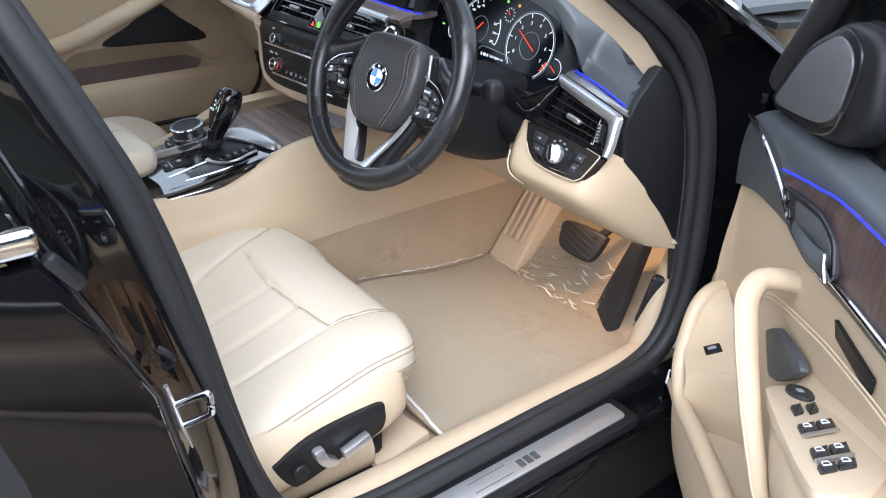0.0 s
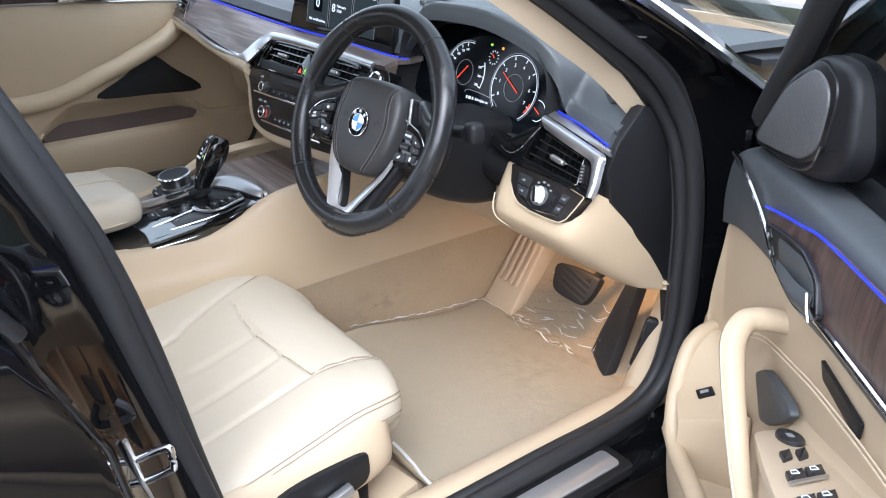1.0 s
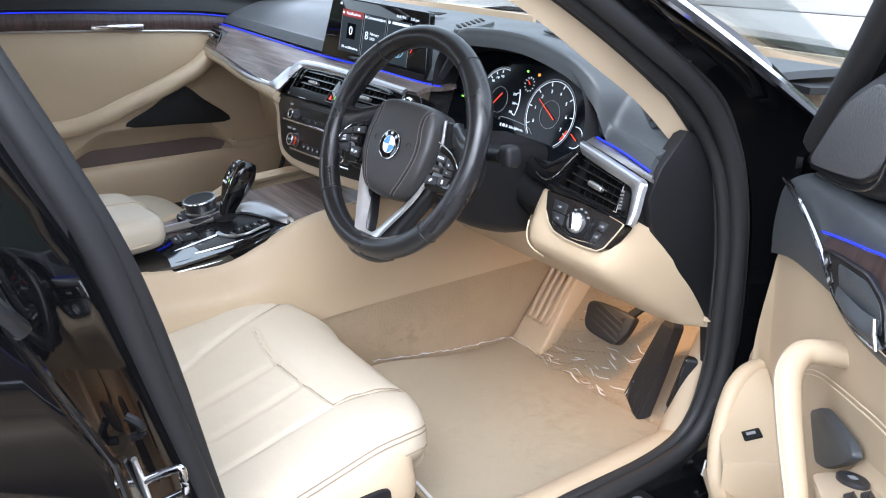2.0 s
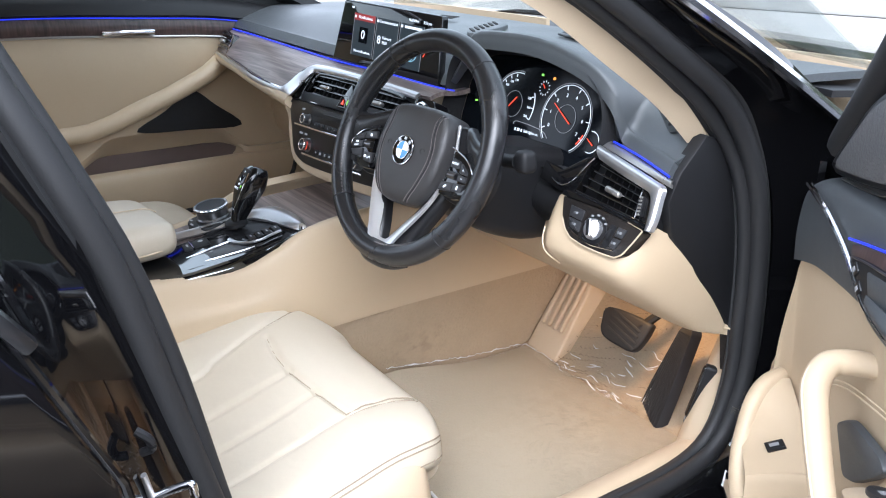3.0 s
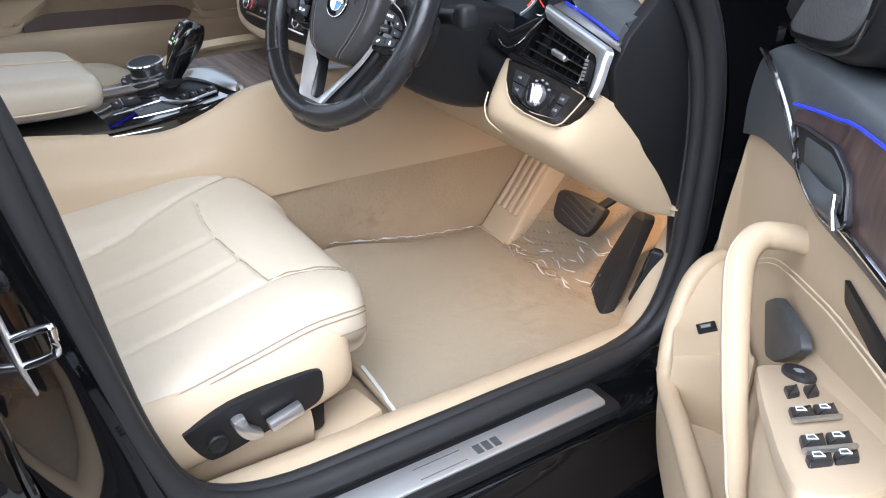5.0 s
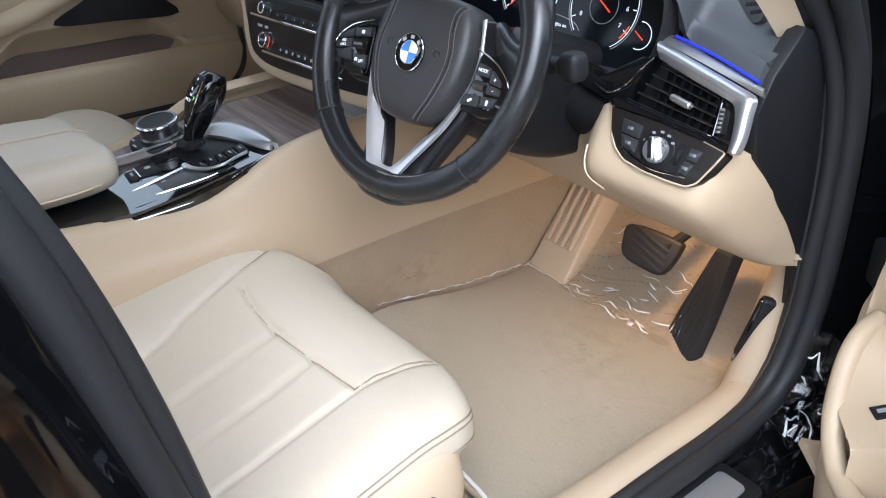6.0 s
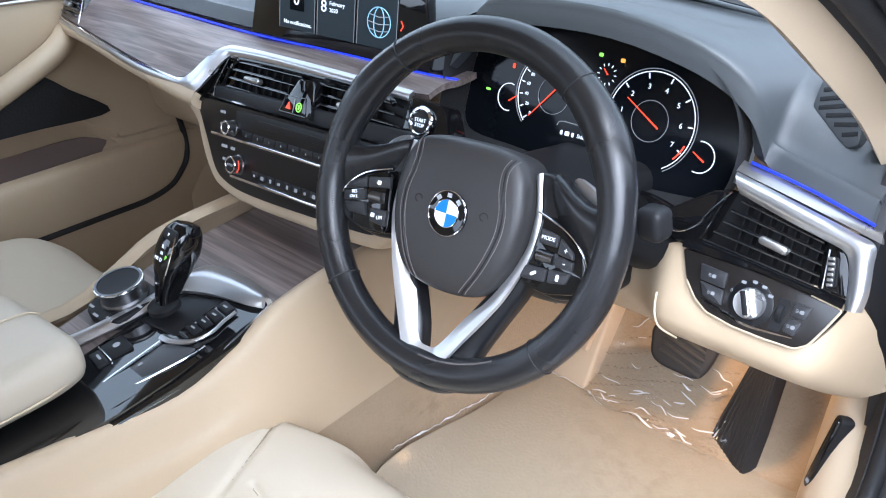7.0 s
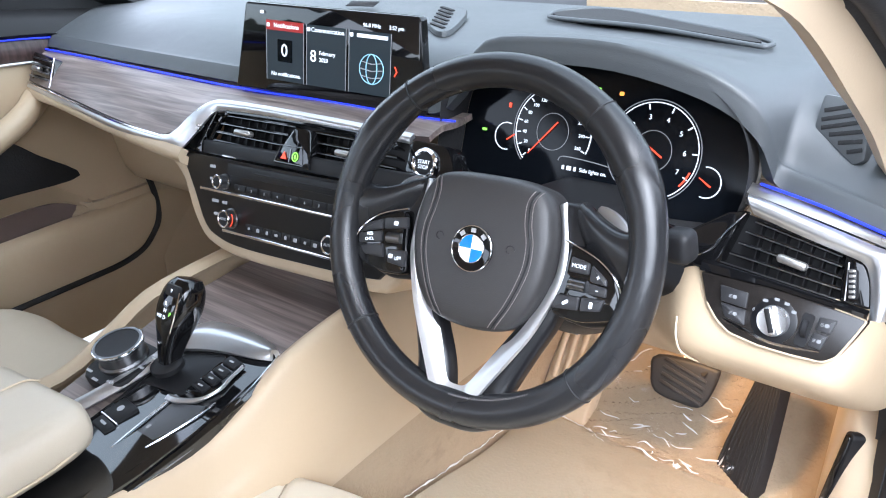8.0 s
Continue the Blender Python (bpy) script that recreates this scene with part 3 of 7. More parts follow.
# ---- dashboard ----
dash = thing("dashboard", (0, 0.35, 0.6), "dashboard with graphite upper skin, wood band and beige lower half", "dashboard")
U = []
for x, y0, z0, y1, z1 in ((-0.80, 0.17, 0.955, 0.30, 1.0), (-0.74, 0.198, 0.957, 0.30, 1.0), (-0.5, 0.196, 0.954, 0.30, 1.0), (-0.2, 0.195, 0.950, 0.30, 1.0), (0.0, 0.212, 0.944, 0.30, 1.0), (0.14, 0.228, 0.937, 0.30, 1.0),
                          (0.175, 0.235, 0.940, 0.30, 0.999), (0.205, 0.235, 0.965, 0.30, 1.0), (0.25, 0.228, 1.006, 0.30, 1.014), (0.33, 0.228, 1.016, 0.30, 1.021), (0.42, 0.228, 1.016, 0.30, 1.021),
                          (0.50, 0.230, 1.001, 0.30, 1.010), (0.545, 0.235, 0.982, 0.302, 0.996), (0.572, 0.240, 0.958, 0.305, 0.984), (0.584, 0.246, 0.930, 0.305, 0.976), (0.592, 0.250, 0.912, 0.305, 0.972), (0.63, 0.240, 0.905, 0.305, 0.962), (0.70, 0.222, 0.895, 0.31, 0.945)):
    hood = max(0.0, min(1.0, (x - 0.16) / 0.09, (0.60 - x) / 0.03))
    U.append([(x, y0, z0), (x, y0 + 0.012 - 0.009 * hood, z0 + 0.018), (x, y0 + 0.022 - 0.010 * hood, z0 + 0.020 + 0.009 * hood), (x, y1, z1 + 0.013 * hood), (x, 0.40, 1.004 - 0.02 * max(0, x - 0.55)), (x, 0.66, 0.995)])
part("upper_skin", slab(net(U, 4, 3), 0.012), M_DASH, dash, "graphite soft-touch upper skin")
# wood band with its metal line
W = []
for x, yt, zt, yb, zb in ((-0.74, 0.198, 0.952, 0.150, 0.905), (-0.62, 0.197, 0.951, 0.130, 0.905), (-0.5, 0.195, 0.949, 0.115, 0.901), (-0.36, 0.194, 0.946, 0.10, 0.894), (-0.24, 0.195, 0.943, 0.10, 0.889), (-0.19, 0.198, 0.941, 0.13, 0.915), (-0.10, 0.203, 0.939, 0.142, 0.930), (0.0, 0.211, 0.938, 0.148, 0.932), (0.14, 0.227, 0.931, 0.165, 0.928), (0.20, 0.236, 0.930, 0.18, 0.926)):
    t_, b_ = V((x, yt, zt)), V((x, yb, zb))
    W.append([t_ + V((0, 0.03, 0.002)), t_, t_.lerp(b_, 0.35) + V((0, -0.006, 0.004)), t_.lerp(b_, 0.7) + V((0, -0.004, 0.003)), b_])
part("wood_band", slab(net(W, 3, 4), 0.008, flip=True), M_WOOD, dash, "grey open-pored wood band")
blue = [V(r[1]) + V((0, -0.004, 0.001)) for r in W]
part("light_strip", tube(cr(blue, 4), 0.0015, 6), M_BLUE, dash, "thin blue light strip")
line = [V(r[4]) + V((0, -0.003, -0.003)) for r in W[:5]]
part("metal_line", tube(cr(line, 4), 0.0022, 6), M_CHROME, dash, "thin metal line under the wood")
SBAND = [(V(r[4]) + V((0, -0.002, -0.004)), V(r[4]) + V((0, -0.005, -0.017))) for r in W[:4]] + [(V((-0.250, 0.0985, 0.888)), V((-0.240, 0.094, 0.868))), (V((-0.218, 0.102, 0.896)), V((-0.200, 0.094, 0.874))), (V((-0.198, 0.116, 0.915)), V((-0.178, 0.108, 0.895))), (V((-0.182, 0.129, 0.929)), V((-0.163, 0.123, 0.915))), (V((-0.162, 0.139, 0.938)), V((-0.150, 0.132, 0.926))), (V((-0.135, 0.143, 0.941)), V((-0.130, 0.134, 0.929))), (V((-0.05, 0.146, 0.942)), V((-0.05, 0.138, 0.931))), (V((0.06, 0.150, 0.941)), V((0.06, 0.141, 0.930))), (V((0.19, 0.166, 0.933)), V((0.19, 0.156, 0.923)))]
part("silver_band", slab(net([[a, a.lerp(b, 0.5) + V((0, -0.003, 0.002)), b] for a, b in SBAND], 3, 5), 0.006, flip=True), M_SILVER, dash, "satin silver band under the wood")
# beige lower half, passenger side
P = []
for x, yb, zb in ((-0.76, 0.148, 0.897), (-0.6, 0.128, 0.899), (-0.45, 0.11, 0.892), (-0.3, 0.097, 0.884), (-0.19, 0.092, 0.878)):
    P.append([(x, yb, zb), (x, yb - 0.008, zb - 0.018), (x, yb + 0.03, zb - 0.045), (x, yb + 0.13, zb - 0.11), (x, 0.32, 0.66), (x, 0.50, 0.60)])
part("glovebox_side", slab(net(P, 4, 4), 0.012, flip=True), M_TRIM, dash, "beige lower dashboard")
# beige lower half, driver side
D = []
for x, f, e in ((0.15, 0, 0), (0.30, 0, 0), (0.43, 0, 0), (0.470, 0.12, 0), (0.500, 0.50, 0), (0.525, 0.88, 0), (0.55, 1, 0), (0.60, 1, 0), (0.65, 1, 0), (0.685, 1, 0.06), (0.702, 1, 0.35), (0.711, 1, 1.0)):
    a = [(0.225, 0.765), (0.224, 0.750), (0.235, 0.722), (0.265, 0.688), (0.290, 0.664), (0.312, 0.645), (0.34, 0.637), (0.50, 0.65)]
    b = [(0.190, 0.838), (0.173, 0.806), (0.160, 0.776), (0.163, 0.752), (0.195, 0.722), (0.290, 0.655), (0.345, 0.635), (0.50, 0.645)]
    c = [(0.266, 0.792), (0.266, 0.787), (0.270, 0.774), (0.292, 0.740), (0.330, 0.698), (0.366, 0.650), (0.382, 0.622), (0.50, 0.62)]
    m = [(p[0] + (q[0] - p[0]) * f, p[1] + (q[1] - p[1]) * f) for p, q in zip(a, b)]
    D.append([(x, p[0] + (q[0] - p[0]) * e, p[1] + (q[1] - p[1]) * e) for p, q in zip(m, c)])
part("knee_panel", slab(net(D, 5, 4), 0.012, flip=True), M_TRIM, dash, "beige knee panel under the wheel")
part("knee_seam", tube(cr([(0.533, 0.161, 0.790), (0.536, 0.1545, 0.770), (0.541, 0.158, 0.752), (0.552, 0.176, 0.734)], 5), 0.0011, 6), M_STITCH, dash, "thin joint in the knee panel")
# dark end of the dashboard
E_ = [(0.40, 0.55), (0.385, 0.63), (0.33, 0.70), (0.23, 0.81), (0.215, 0.86), (0.235, 0.90), (0.28, 0.945), (0.33, 0.93), (0.385, 0.86), (0.40, 0.7)]
part("end_panel", plate(E_, fr((0.712, 0, 0), (0, 1, 0), (0, 0, 1)), 0.02, 0.004), M_BLACK, dash, "black end panel")

# ---- tunnel and centre console ----
console = thing("centre_console", (0.02, 0, 0.35), "beige centre console with wood and piano black top", "console")
T = []
for y, xt, zt, zl in ((-0.75, 0.140, 0.70, 0.40), (-0.45, 0.138, 0.690, 0.40), (-0.30, 0.137, 0.674, 0.40), (-0.18, 0.138, 0.662, 0.40), (-0.10, 0.142, 0.684, 0.40), (-0.03, 0.142, 0.712, 0.40), (0.06, 0.138, 0.722, 0.40), (0.15, 0.135, 0.722, 0.40), (0.28, 0.135, 0.70, 0.40), (0.50, 0.135, 0.66, 0.40), (0.78, 0.135, 0.66, 0.40)):
    T.append([(xt - 0.02, y, zt - 0.008), (xt - 0.006, y, zt), (xt + 0.008, y, zt - 0.008), (xt + 0.022, y, zt - 0.045), (xt + 0.034, y, 0.60), (xt + 0.036, y, 0.53)])
part("side_panel", slab(net(T, 4, 4), 0.01, flip=True), M_TRIM, console, "beige padded console side")
part("side_panel", slab(net([[(-0.02 - (V(p).x - 0.0), V(p).y, V(p).z) for p in r] for r in T], 4, 3), 0.01), M_TRIM, console, "beige padded console side")
part("tunnel_carpet", slab(net([[(0.168, y, 0.545), (0.165, y, 0.47), (0.15 + 0.02 * max(0, -y), y, 0.38), (0.145 + 0.02 * max(0, -y), y, 0.33)] for y in (-0.7, -0.3, 0.0, 0.2, 0.35, 0.52, 0.80)], 3, 3), 0.008, flip=True), M_TUNNEL, console, "scuffed beige carpet on the tunnel")


# ---- front seats ----


def crease(bm, lines, depth, width):
    """Presses seams into a padded surface."""
    bm.normal_update()
    vs = [v for v in bm.verts if v.normal.z > 0.3]
    q = np.array([(v.co.x, v.co.y) for v in vs])
    best = np.full(len(vs), 9.0)
    for l in lines:
        for a, b in zip(l, l[1:]):
            a, d = np.array((a[0], a[1])), np.array((b[0] - a[0], b[1] - a[1]))
            t = np.clip((q - a) @ d / max(1e-9, d @ d), 0, 1)
            best = np.minimum(best, np.hypot(*(q - a - t[:, None] * d).T))
    f = depth * np.exp(-(best / width) ** 2)
    for v, k in zip(vs, f):
        if k > 1e-5:
            v.co -= v.normal * float(k)


def seat(name, cx, label, mirror, dy, fine):
    ob = thing(name, (cx, -0.4, 0.33), label, "car seat", "front seats")
    sec = [(-0.235, 0.43), (-0.272, 0.48), (-0.281, 0.54), (-0.262, 0.578), (-0.222, 0.590), (-0.175, 0.582), (-0.13, 0.574), (-0.04, 0.569), (0.05, 0.567), (0.115, 0.567), (0.155, 0.572), (0.195, 0.573), (0.226, 0.562), (0.238, 0.542), (0.236, 0.52), (0.205, 0.49), (0.16, 0.465)]
    stations = ((-0.74, -0.10, 1.0, 0), (-0.55, -0.078, 1.0, 0), (-0.35, -0.040, 1.0, 0), (-0.24, -0.014, 1.0, 0), (-0.165, 0.004, 1.0, 0.05), (-0.115, 0.005, 0.985, 0.25), (-0.080, 0.0, 0.95, 0.45), (-0.055, -0.010, 0.88, 0.65), (-0.038, -0.028, 0.78, 0.85), (-0.030, -0.052, 0.68, 1.0))
    rings = []
    for y, dz, w, nose in stations:
        rg = []
        for sx, sz in sec:
            zz = sz + dz * (1 if sx > -0.15 else 0.55) - max(0, sz - 0.566) * nose * 0.7
            if sz < 0.53:
                zz = max(zz, 0.455 + 0.02 * nose)
            rg.append(V((cx + mirror * sx * w, y + dy - 0.03 * max(0, abs(sx) - 0.16) / 0.1 * nose, zz)))
        rings.append(cr(rg, 14 if fine else 4, True))
    rings = [list(r) for r in zip(*[cr(c, 22 if fine else 5) for c in zip(*rings)])]
    bm = loft(rings)
    k = lambda x, y: (cx + mirror * (x - 0.39), y + dy)
    lines = [[k(0.172, -0.085), k(0.192, -0.12), k(0.216, -0.18), k(0.238, -0.25), k(0.256, -0.33), k(0.262, -0.72)],
             [k(0.240, -0.166), k(0.30, -0.176), k(0.36, -0.176), k(0.43, -0.170), k(0.505, -0.163)],
             [k(0.512, -0.055), k(0.507, -0.10), k(0.507, -0.163), k(0.510, -0.28), k(0.514, -0.40), k(0.514, -0.72)]]
    flutes = [[k(0.348, -0.175), k(0.355, -0.30), k(0.360, -0.72)], [k(0.427, -0.171), k(0.436, -0.30), k(0.442, -0.72)]]
    if fine:
        crease(bm, [cr([(*p, 0) for p in l], 6) for l in lines], 0.0050, 0.0042)
        crease(bm, [cr([(*p, 0) for p in l], 6) for l in lines], 0.0007, 0.010)
        crease(bm, [cr([(*p, 0) for p in l], 6) for l in flutes], 0.0042, 0.0048)
        crease(bm, [cr([(*p, 0) for p in l], 6) for l in flutes], 0.0007, 0.011)
    vs = [v for v in bm.verts if v.normal.z > 0.2]
    vq = np.array([(v.co.x, v.co.y) for v in vs])
    drape = lambda l, up: [V((p[0], p[1], vs[int(np.argmin((vq[:, 0] - p[0]) ** 2 + (vq[:, 1] - p[1]) ** 2))].co.z + up)) for p in l]
    seams = [drape(cr([(p[0] + mirror * d, p[1], 0) for p in lines[2]], 10), 0.0002) for d in (-0.0045, 0.0045)] + [drape(cr([(*p, 0) for p in lines[i]], 10), 0.0001) for i in (0, 1)] if fine else []
    part("cushion", bm, M_SEAT, ob, "ivory leather cushion with pressed seams", 70)
    for l in seams:
        l = [V((a.x, a.y, (a.z + b.z + c.z) / 3)) for a, b, c in zip([l[0]] + l, l, l[1:] + [l[-1]])]
        part("stitched_seam", tube(l, 0.0011, 5), M_SEAM, ob, "thin stitched seam")
    if fine:
        # twin stitching and piping along the outer edge of the cushion
        for i in (172, 176, 190):
            part("edge_seam", tube([g[i] + V((mirror * 0.0003, 0, 0.0002)) for g in rings[24:176:2]], 0.0012, 5), M_SEAM, ob, "thin stitched seam")
    br = []
    for z, y, w, t in ((0.46, -0.72, 0.24, 0.07), (0.62, -0.77, 0.27, 0.075), (0.80, -0.83, 0.27, 0.07), (1.0, -0.92, 0.25, 0.06), (1.10, -0.965, 0.20, 0.045)):
        y += dy
        br.append(cr([V((cx - w, y + t, z)), V((cx - w * 0.6, y + t * 0.3, z)), V((cx, y + t * 0.2, z)), V((cx + w * 0.6, y + t * 0.3, z)), V((cx + w, y + t, z)), V((cx + w * 0.95, y - t, z)), V((cx, y - t * 1.2, z)), V((cx - w * 0.95, y - t, z))], 3, True))
    part("backrest", loft([list(r) for r in zip(*[cr(c, 3) for c in zip(*br)])]), M_SEAT, ob, "ivory leather backrest", 70)
    return ob


driver_seat = seat("driver_seat", 0.39, "ivory leather driver seat with stitched seams and power switches", 1, 0.0, True)
S = []
for y, top, inn in ((-0.66, 0.476, 0), (-0.45, 0.500, 0), (-0.33, 0.518, 0), (-0.24, 0.531, 0), (-0.17, 0.546, 0.0), (-0.130, 0.547, 0.006), (-0.110, 0.538, 0.016), (-0.098, 0.515, 0.036)):
    low = 0.416 + 0.033 * max(0, min(1, (y + 0.33) / 0.22))
    S.append([(0.585 - inn, y, top + 0.006), (0.612 - inn, y, top + 0.008), (0.632 - inn, y, top - 0.004), (0.644 - inn, y, top - 0.03), (0.648 - inn, y, (top + low) / 2 - 0.01), (0.640 - inn, y, low + 0.01), (0.60 - inn, y, low - 0.008)])
part("side_skirt", slab(net(S, 4, 4), 0.012, flip=True), M_HARD, driver_seat, "beige moulded seat skirt")
# lower base and slide rail
part("seat_base", slab(net([[(0.575, y, 0.455), (0.615, y, 0.42), (0.62, y, 0.385), (0.60, y, 0.355)] for y in (-0.62, -0.40, -0.25, -0.16)], 3, 3), 0.02, flip=True), M_HARD, driver_seat, "beige lower seat base")
part("rail_cover", rbox((0.07, 0.11, 0.03), fr((0.585, -0.105, 0.362), (1, 0.15, 0), (0, 1, 0.06)), 0.008), M_HARD, driver_seat, "beige rail end cover")
part("seat_rail", rbox((0.035, 0.55, 0.022), pose(0.60, -0.38, 0.352), 0.003), M_BLACK, driver_seat, "black slide rail")
part("underframe", rbox((0.44, 0.45, 0.08), pose(0.39, -0.36, 0.42), 0.01), M_BLACK, driver_seat, "dark seat underframe")
# power switch panel on the skirt
PX = fr((0.6505, 0, 0), (0, 1, 0), (0, 0, 1))
SP = cr([(-0.165, 0.513, 0), (-0.159, 0.500, 0), (-0.160, 0.474, 0), (-0.178, 0.460, 0), (-0.24, 0.447, 0), (-0.295, 0.434, 0), (-0.315, 0.440, 0), (-0.337, 0.478, 0), (-0.330, 0.487, 0), (-0.28, 0.505, 0), (-0.20, 0.514, 0)], 4, True)
panel = part("switch_panel", plate(SP, PX, 0.012, 0.002), M_BLACK, driver_seat, "black power seat switch panel")
part("lumbar_knob", turned([(0.013, 0), (0.013, 0.004), (0.011, 0.006), (0.008, 0.0045), (0.003, 0.0045), (0.001, 0.006)], fr((0.651, -0.300, 0.459), (0, 1, 0), (0, 0, 1)), 24), M_BLACK, panel, "round black lumbar knob")
part("recline_switch", plate(cr([(-0.014, 0.017, 0), (0.0, 0.020, 0), (0.006, 0.004, 0), (0.022, -0.010, 0), (0.020, -0.018, 0), (0.004, -0.016, 0), (-0.010, 0.0, 0)], 3, True), fr((0.664, -0.268, 0.470), (0, 1, 0), (0, 0, 1)), 0.012, 0.003), M_SILVER, panel, "silver recline switch")
part("slide_switch", rbox((0.046, 0.016, 0.014), fr((0.660, -0.216, 0.470), (0, 1, 0.30), (0, -0.30, 1)), 0.003), M_SILVER, panel, "silver slide switch")
passenger_seat = seat("passenger_seat", -0.40, "ivory leather passenger seat", -1, 0.02, True)

# ---- steering wheel ----
WH = fr((0.40, 0.0, 0.90), (0.9965, 0.084, 0), (0, 0.401, 0.916)) @ Matrix.Diagonal((0.965, 1, 1, 1))
WN = (WH.to_3x3() @ V((0, 0, 1))).normalized()
wp = lambda u, v, n=0.0: WH @ V((u, v, n))
wheel = thing("steering_wheel", WH, "black leather steering wheel with satin silver lower spoke", "steering wheel")
RCV, RU, RV = 0.0078, 0.1690, 0.1600
rimp = lambda deg, n=-0.013: wp(RU * math.cos(radians(deg)), RCV + RV * math.sin(radians(deg)), n)
ring, rad = [], []
for k in range(144):
    deg = 2.5 * k
    ring.append(rimp(deg))
    swell = sum(math.exp(-(((deg - c + 180) % 360 - 180) / 13) ** 2) for c in (33, 147))
    waist = sum(math.exp(-(((deg - c + 180) % 360 - 180) / 12) ** 2) for c in (0, 180))
    rad.append(0.0166 + 0.0024 * swell - 0.0004 * waist)
part("rim", tube(ring, rad, 22, True, up=WN), M_WHEEL, wheel, "smooth black leather rim", 70)
rim_ring = lambda deg, r: [rimp(deg) + r * ((WH.to_3x3() @ V((math.cos(radians(deg)), math.sin(radians(deg)), 0))) * math.cos(q) + WN * math.sin(q)) for q in [2 * math.pi * k / 28 for k in range(28)]]
for a in (53, 127, 222, 318):
    part("rim_seam", tube(rim_ring(a, 0.0171), 0.0008, 6, True), M_RUBBER, wheel, "stitched joint in the leather")
# perforated patches with their stitching on the inner side of the lower rim
for a0, a1 in ((190, 221), (270, 302)):
    bm = bmesh.new()
    for k in range(34):
        deg = a0 + (a1 - a0) * k / 33
        c, s_ = math.cos(radians(deg)), math.sin(radians(deg))
        i_ = (WH.to_3x3() @ V((c, s_, 0))) * -1
        o = rimp(deg) + 0.0164 * (i_ * 0.80 + WN * 0.60)
        tube([o, o + (WN * 0.0022 + i_ * -0.0012)], 0.0004, 4, bm=bm)
    part("rim_stitching", bm, M_STITCH_D, wheel, "grey cross stitching")
HALF = [(0.0, 0.0705), (0.034, 0.0695), (0.058, 0.064), (0.071, 0.049), (0.0765, 0.030), (0.0785, 0.008), (0.0755, -0.018), (0.066, -0.044), (0.049, -0.066), (0.028, -0.0745), (0.0, -0.077)]
HUB = cr([(u, v, 0) for u, v in HALF] + [(-u, v, 0) for u, v in HALF[-2:0:-1]], 6, True)
PROF = ((0.0, -0.0015), (0.1, -0.0015), (0.4, -0.002), (0.7, -0.0032), (0.85, -0.005), (0.93, -0.0075), (0.97, -0.011), (0.99, -0.0155), (1.0, -0.022))
rings = [[wp(p.x * sc, p.y * sc, n) for p in HUB] for sc, n in ((0.97, -0.058), (1.0, -0.036))]
rings += [[wp(p.x * sc, p.y * sc, n) for p in HUB] for sc, n in reversed(PROF[1:])]
hub = part("airbag_cover", loft(rings), M_HUB, wheel, "black soft airbag cover", 70)


def on_hub(u, v, up=0.0004):
    """A point on the airbag cover's face."""
    a = math.atan2(v, u)
    b = min(HUB, key=lambda q: abs((math.atan2(q.y, q.x) - a + math.pi) % (2 * math.pi) - math.pi))
    f = math.hypot(u, v) / math.hypot(b.x, b.y)
    return wp(u, v, float(np.interp(f, [q[0] for q in PROF], [q[1] for q in PROF])) + up)


RSEAM = cr([(0.056, 0.0620, 0), (0.0520, 0.050, 0), (0.0535, 0.032, 0), (0.0585, 0.012, 0), (0.0575, -0.012, 0), (0.0455, -0.045, 0), (0.030, -0.070, 0)], 10)
for sgn in (1, -1):
    for dx in (-0.0034, 0.0034):
        seam_ = [on_hub(sgn * (p.x + dx), p.y) for p in RSEAM]
        bm = bmesh.new()
        for a, b in zip(seam_, seam_[1:]):
            for q in (0.05, 0.55):
                tube([a.lerp(b, q), a.lerp(b, q + 0.36)], 0.00045, 4, bm=bm)
        part("stitch_line", bm, M_STITCH_D, hub, "grey stitching")
    part("pressed_seam", tube([on_hub(sgn * p.x, p.y, -0.0003) for p in RSEAM], 0.0010, 6), M_BLACK, hub, "dark pressed seam")
    part("horn_mark", tube([on_hub(sgn * 0.040 + 0.0045 * math.cos(a), 0.006 + 0.0038 * math.sin(a), 0.0002) for a in [math.pi * 1.5 * k / 8 for k in range(9)]], 0.0005, 5), M_BLACK, hub, "small moulded mark")
# round badge in four quarters
EB = WH @ pose(0, 0, 0.001) @ Matrix.Diagonal((1.036, 1, 1, 1))
badge = part("badge", turned([(0.0215, -0.004), (0.0215, 0.0), (0.0205, 0.0012), (0.0195, 0.0008), (0.001, 0.0008)], EB, 40), M_GLOSS, hub, "round badge with a black ring and blue and white quarters")
part("badge_rim", tube([EB @ V((0.0213 * math.cos(a), 0.0213 * math.sin(a), 0.0)) for a in [2 * math.pi * k / 40 for k in range(40)]], 0.0008, 6, True), M_CHROME, hub, "thin chrome ring")
part("badge_rim", tube([EB @ V((0.0132 * math.cos(a), 0.0132 * math.sin(a), 0.001)) for a in [2 * math.pi * k / 36 for k in range(36)]], 0.0006, 6, True), M_CHROME, hub, "thin chrome ring")
for q in range(4):
    fan = [(0, 0)] + [(0.0129 * math.cos(radians(90 * q + 9 * k)), 0.0129 * math.sin(radians(90 * q + 9 * k))) for k in range(11)]
    part("badge_quarter", plate(fan, EB @ pose(0, 0, 0.0014), 0.001), M_BLUEENAMEL if q in (1, 3) else M_WHITEENAMEL, hub, "blue enamel quarter" if q in (1, 3) else "white enamel quarter")
for a in (132, 90, 48):
    part("badge_mark", rbox((0.0050, 0.0040, 0.0008), EB @ pose(0.0172 * math.cos(radians(a)), 0.0172 * math.sin(radians(a)), 0.0012, 0, 0, a - 90), 0), M_SILVER, hub, "small silver mark on the badge")


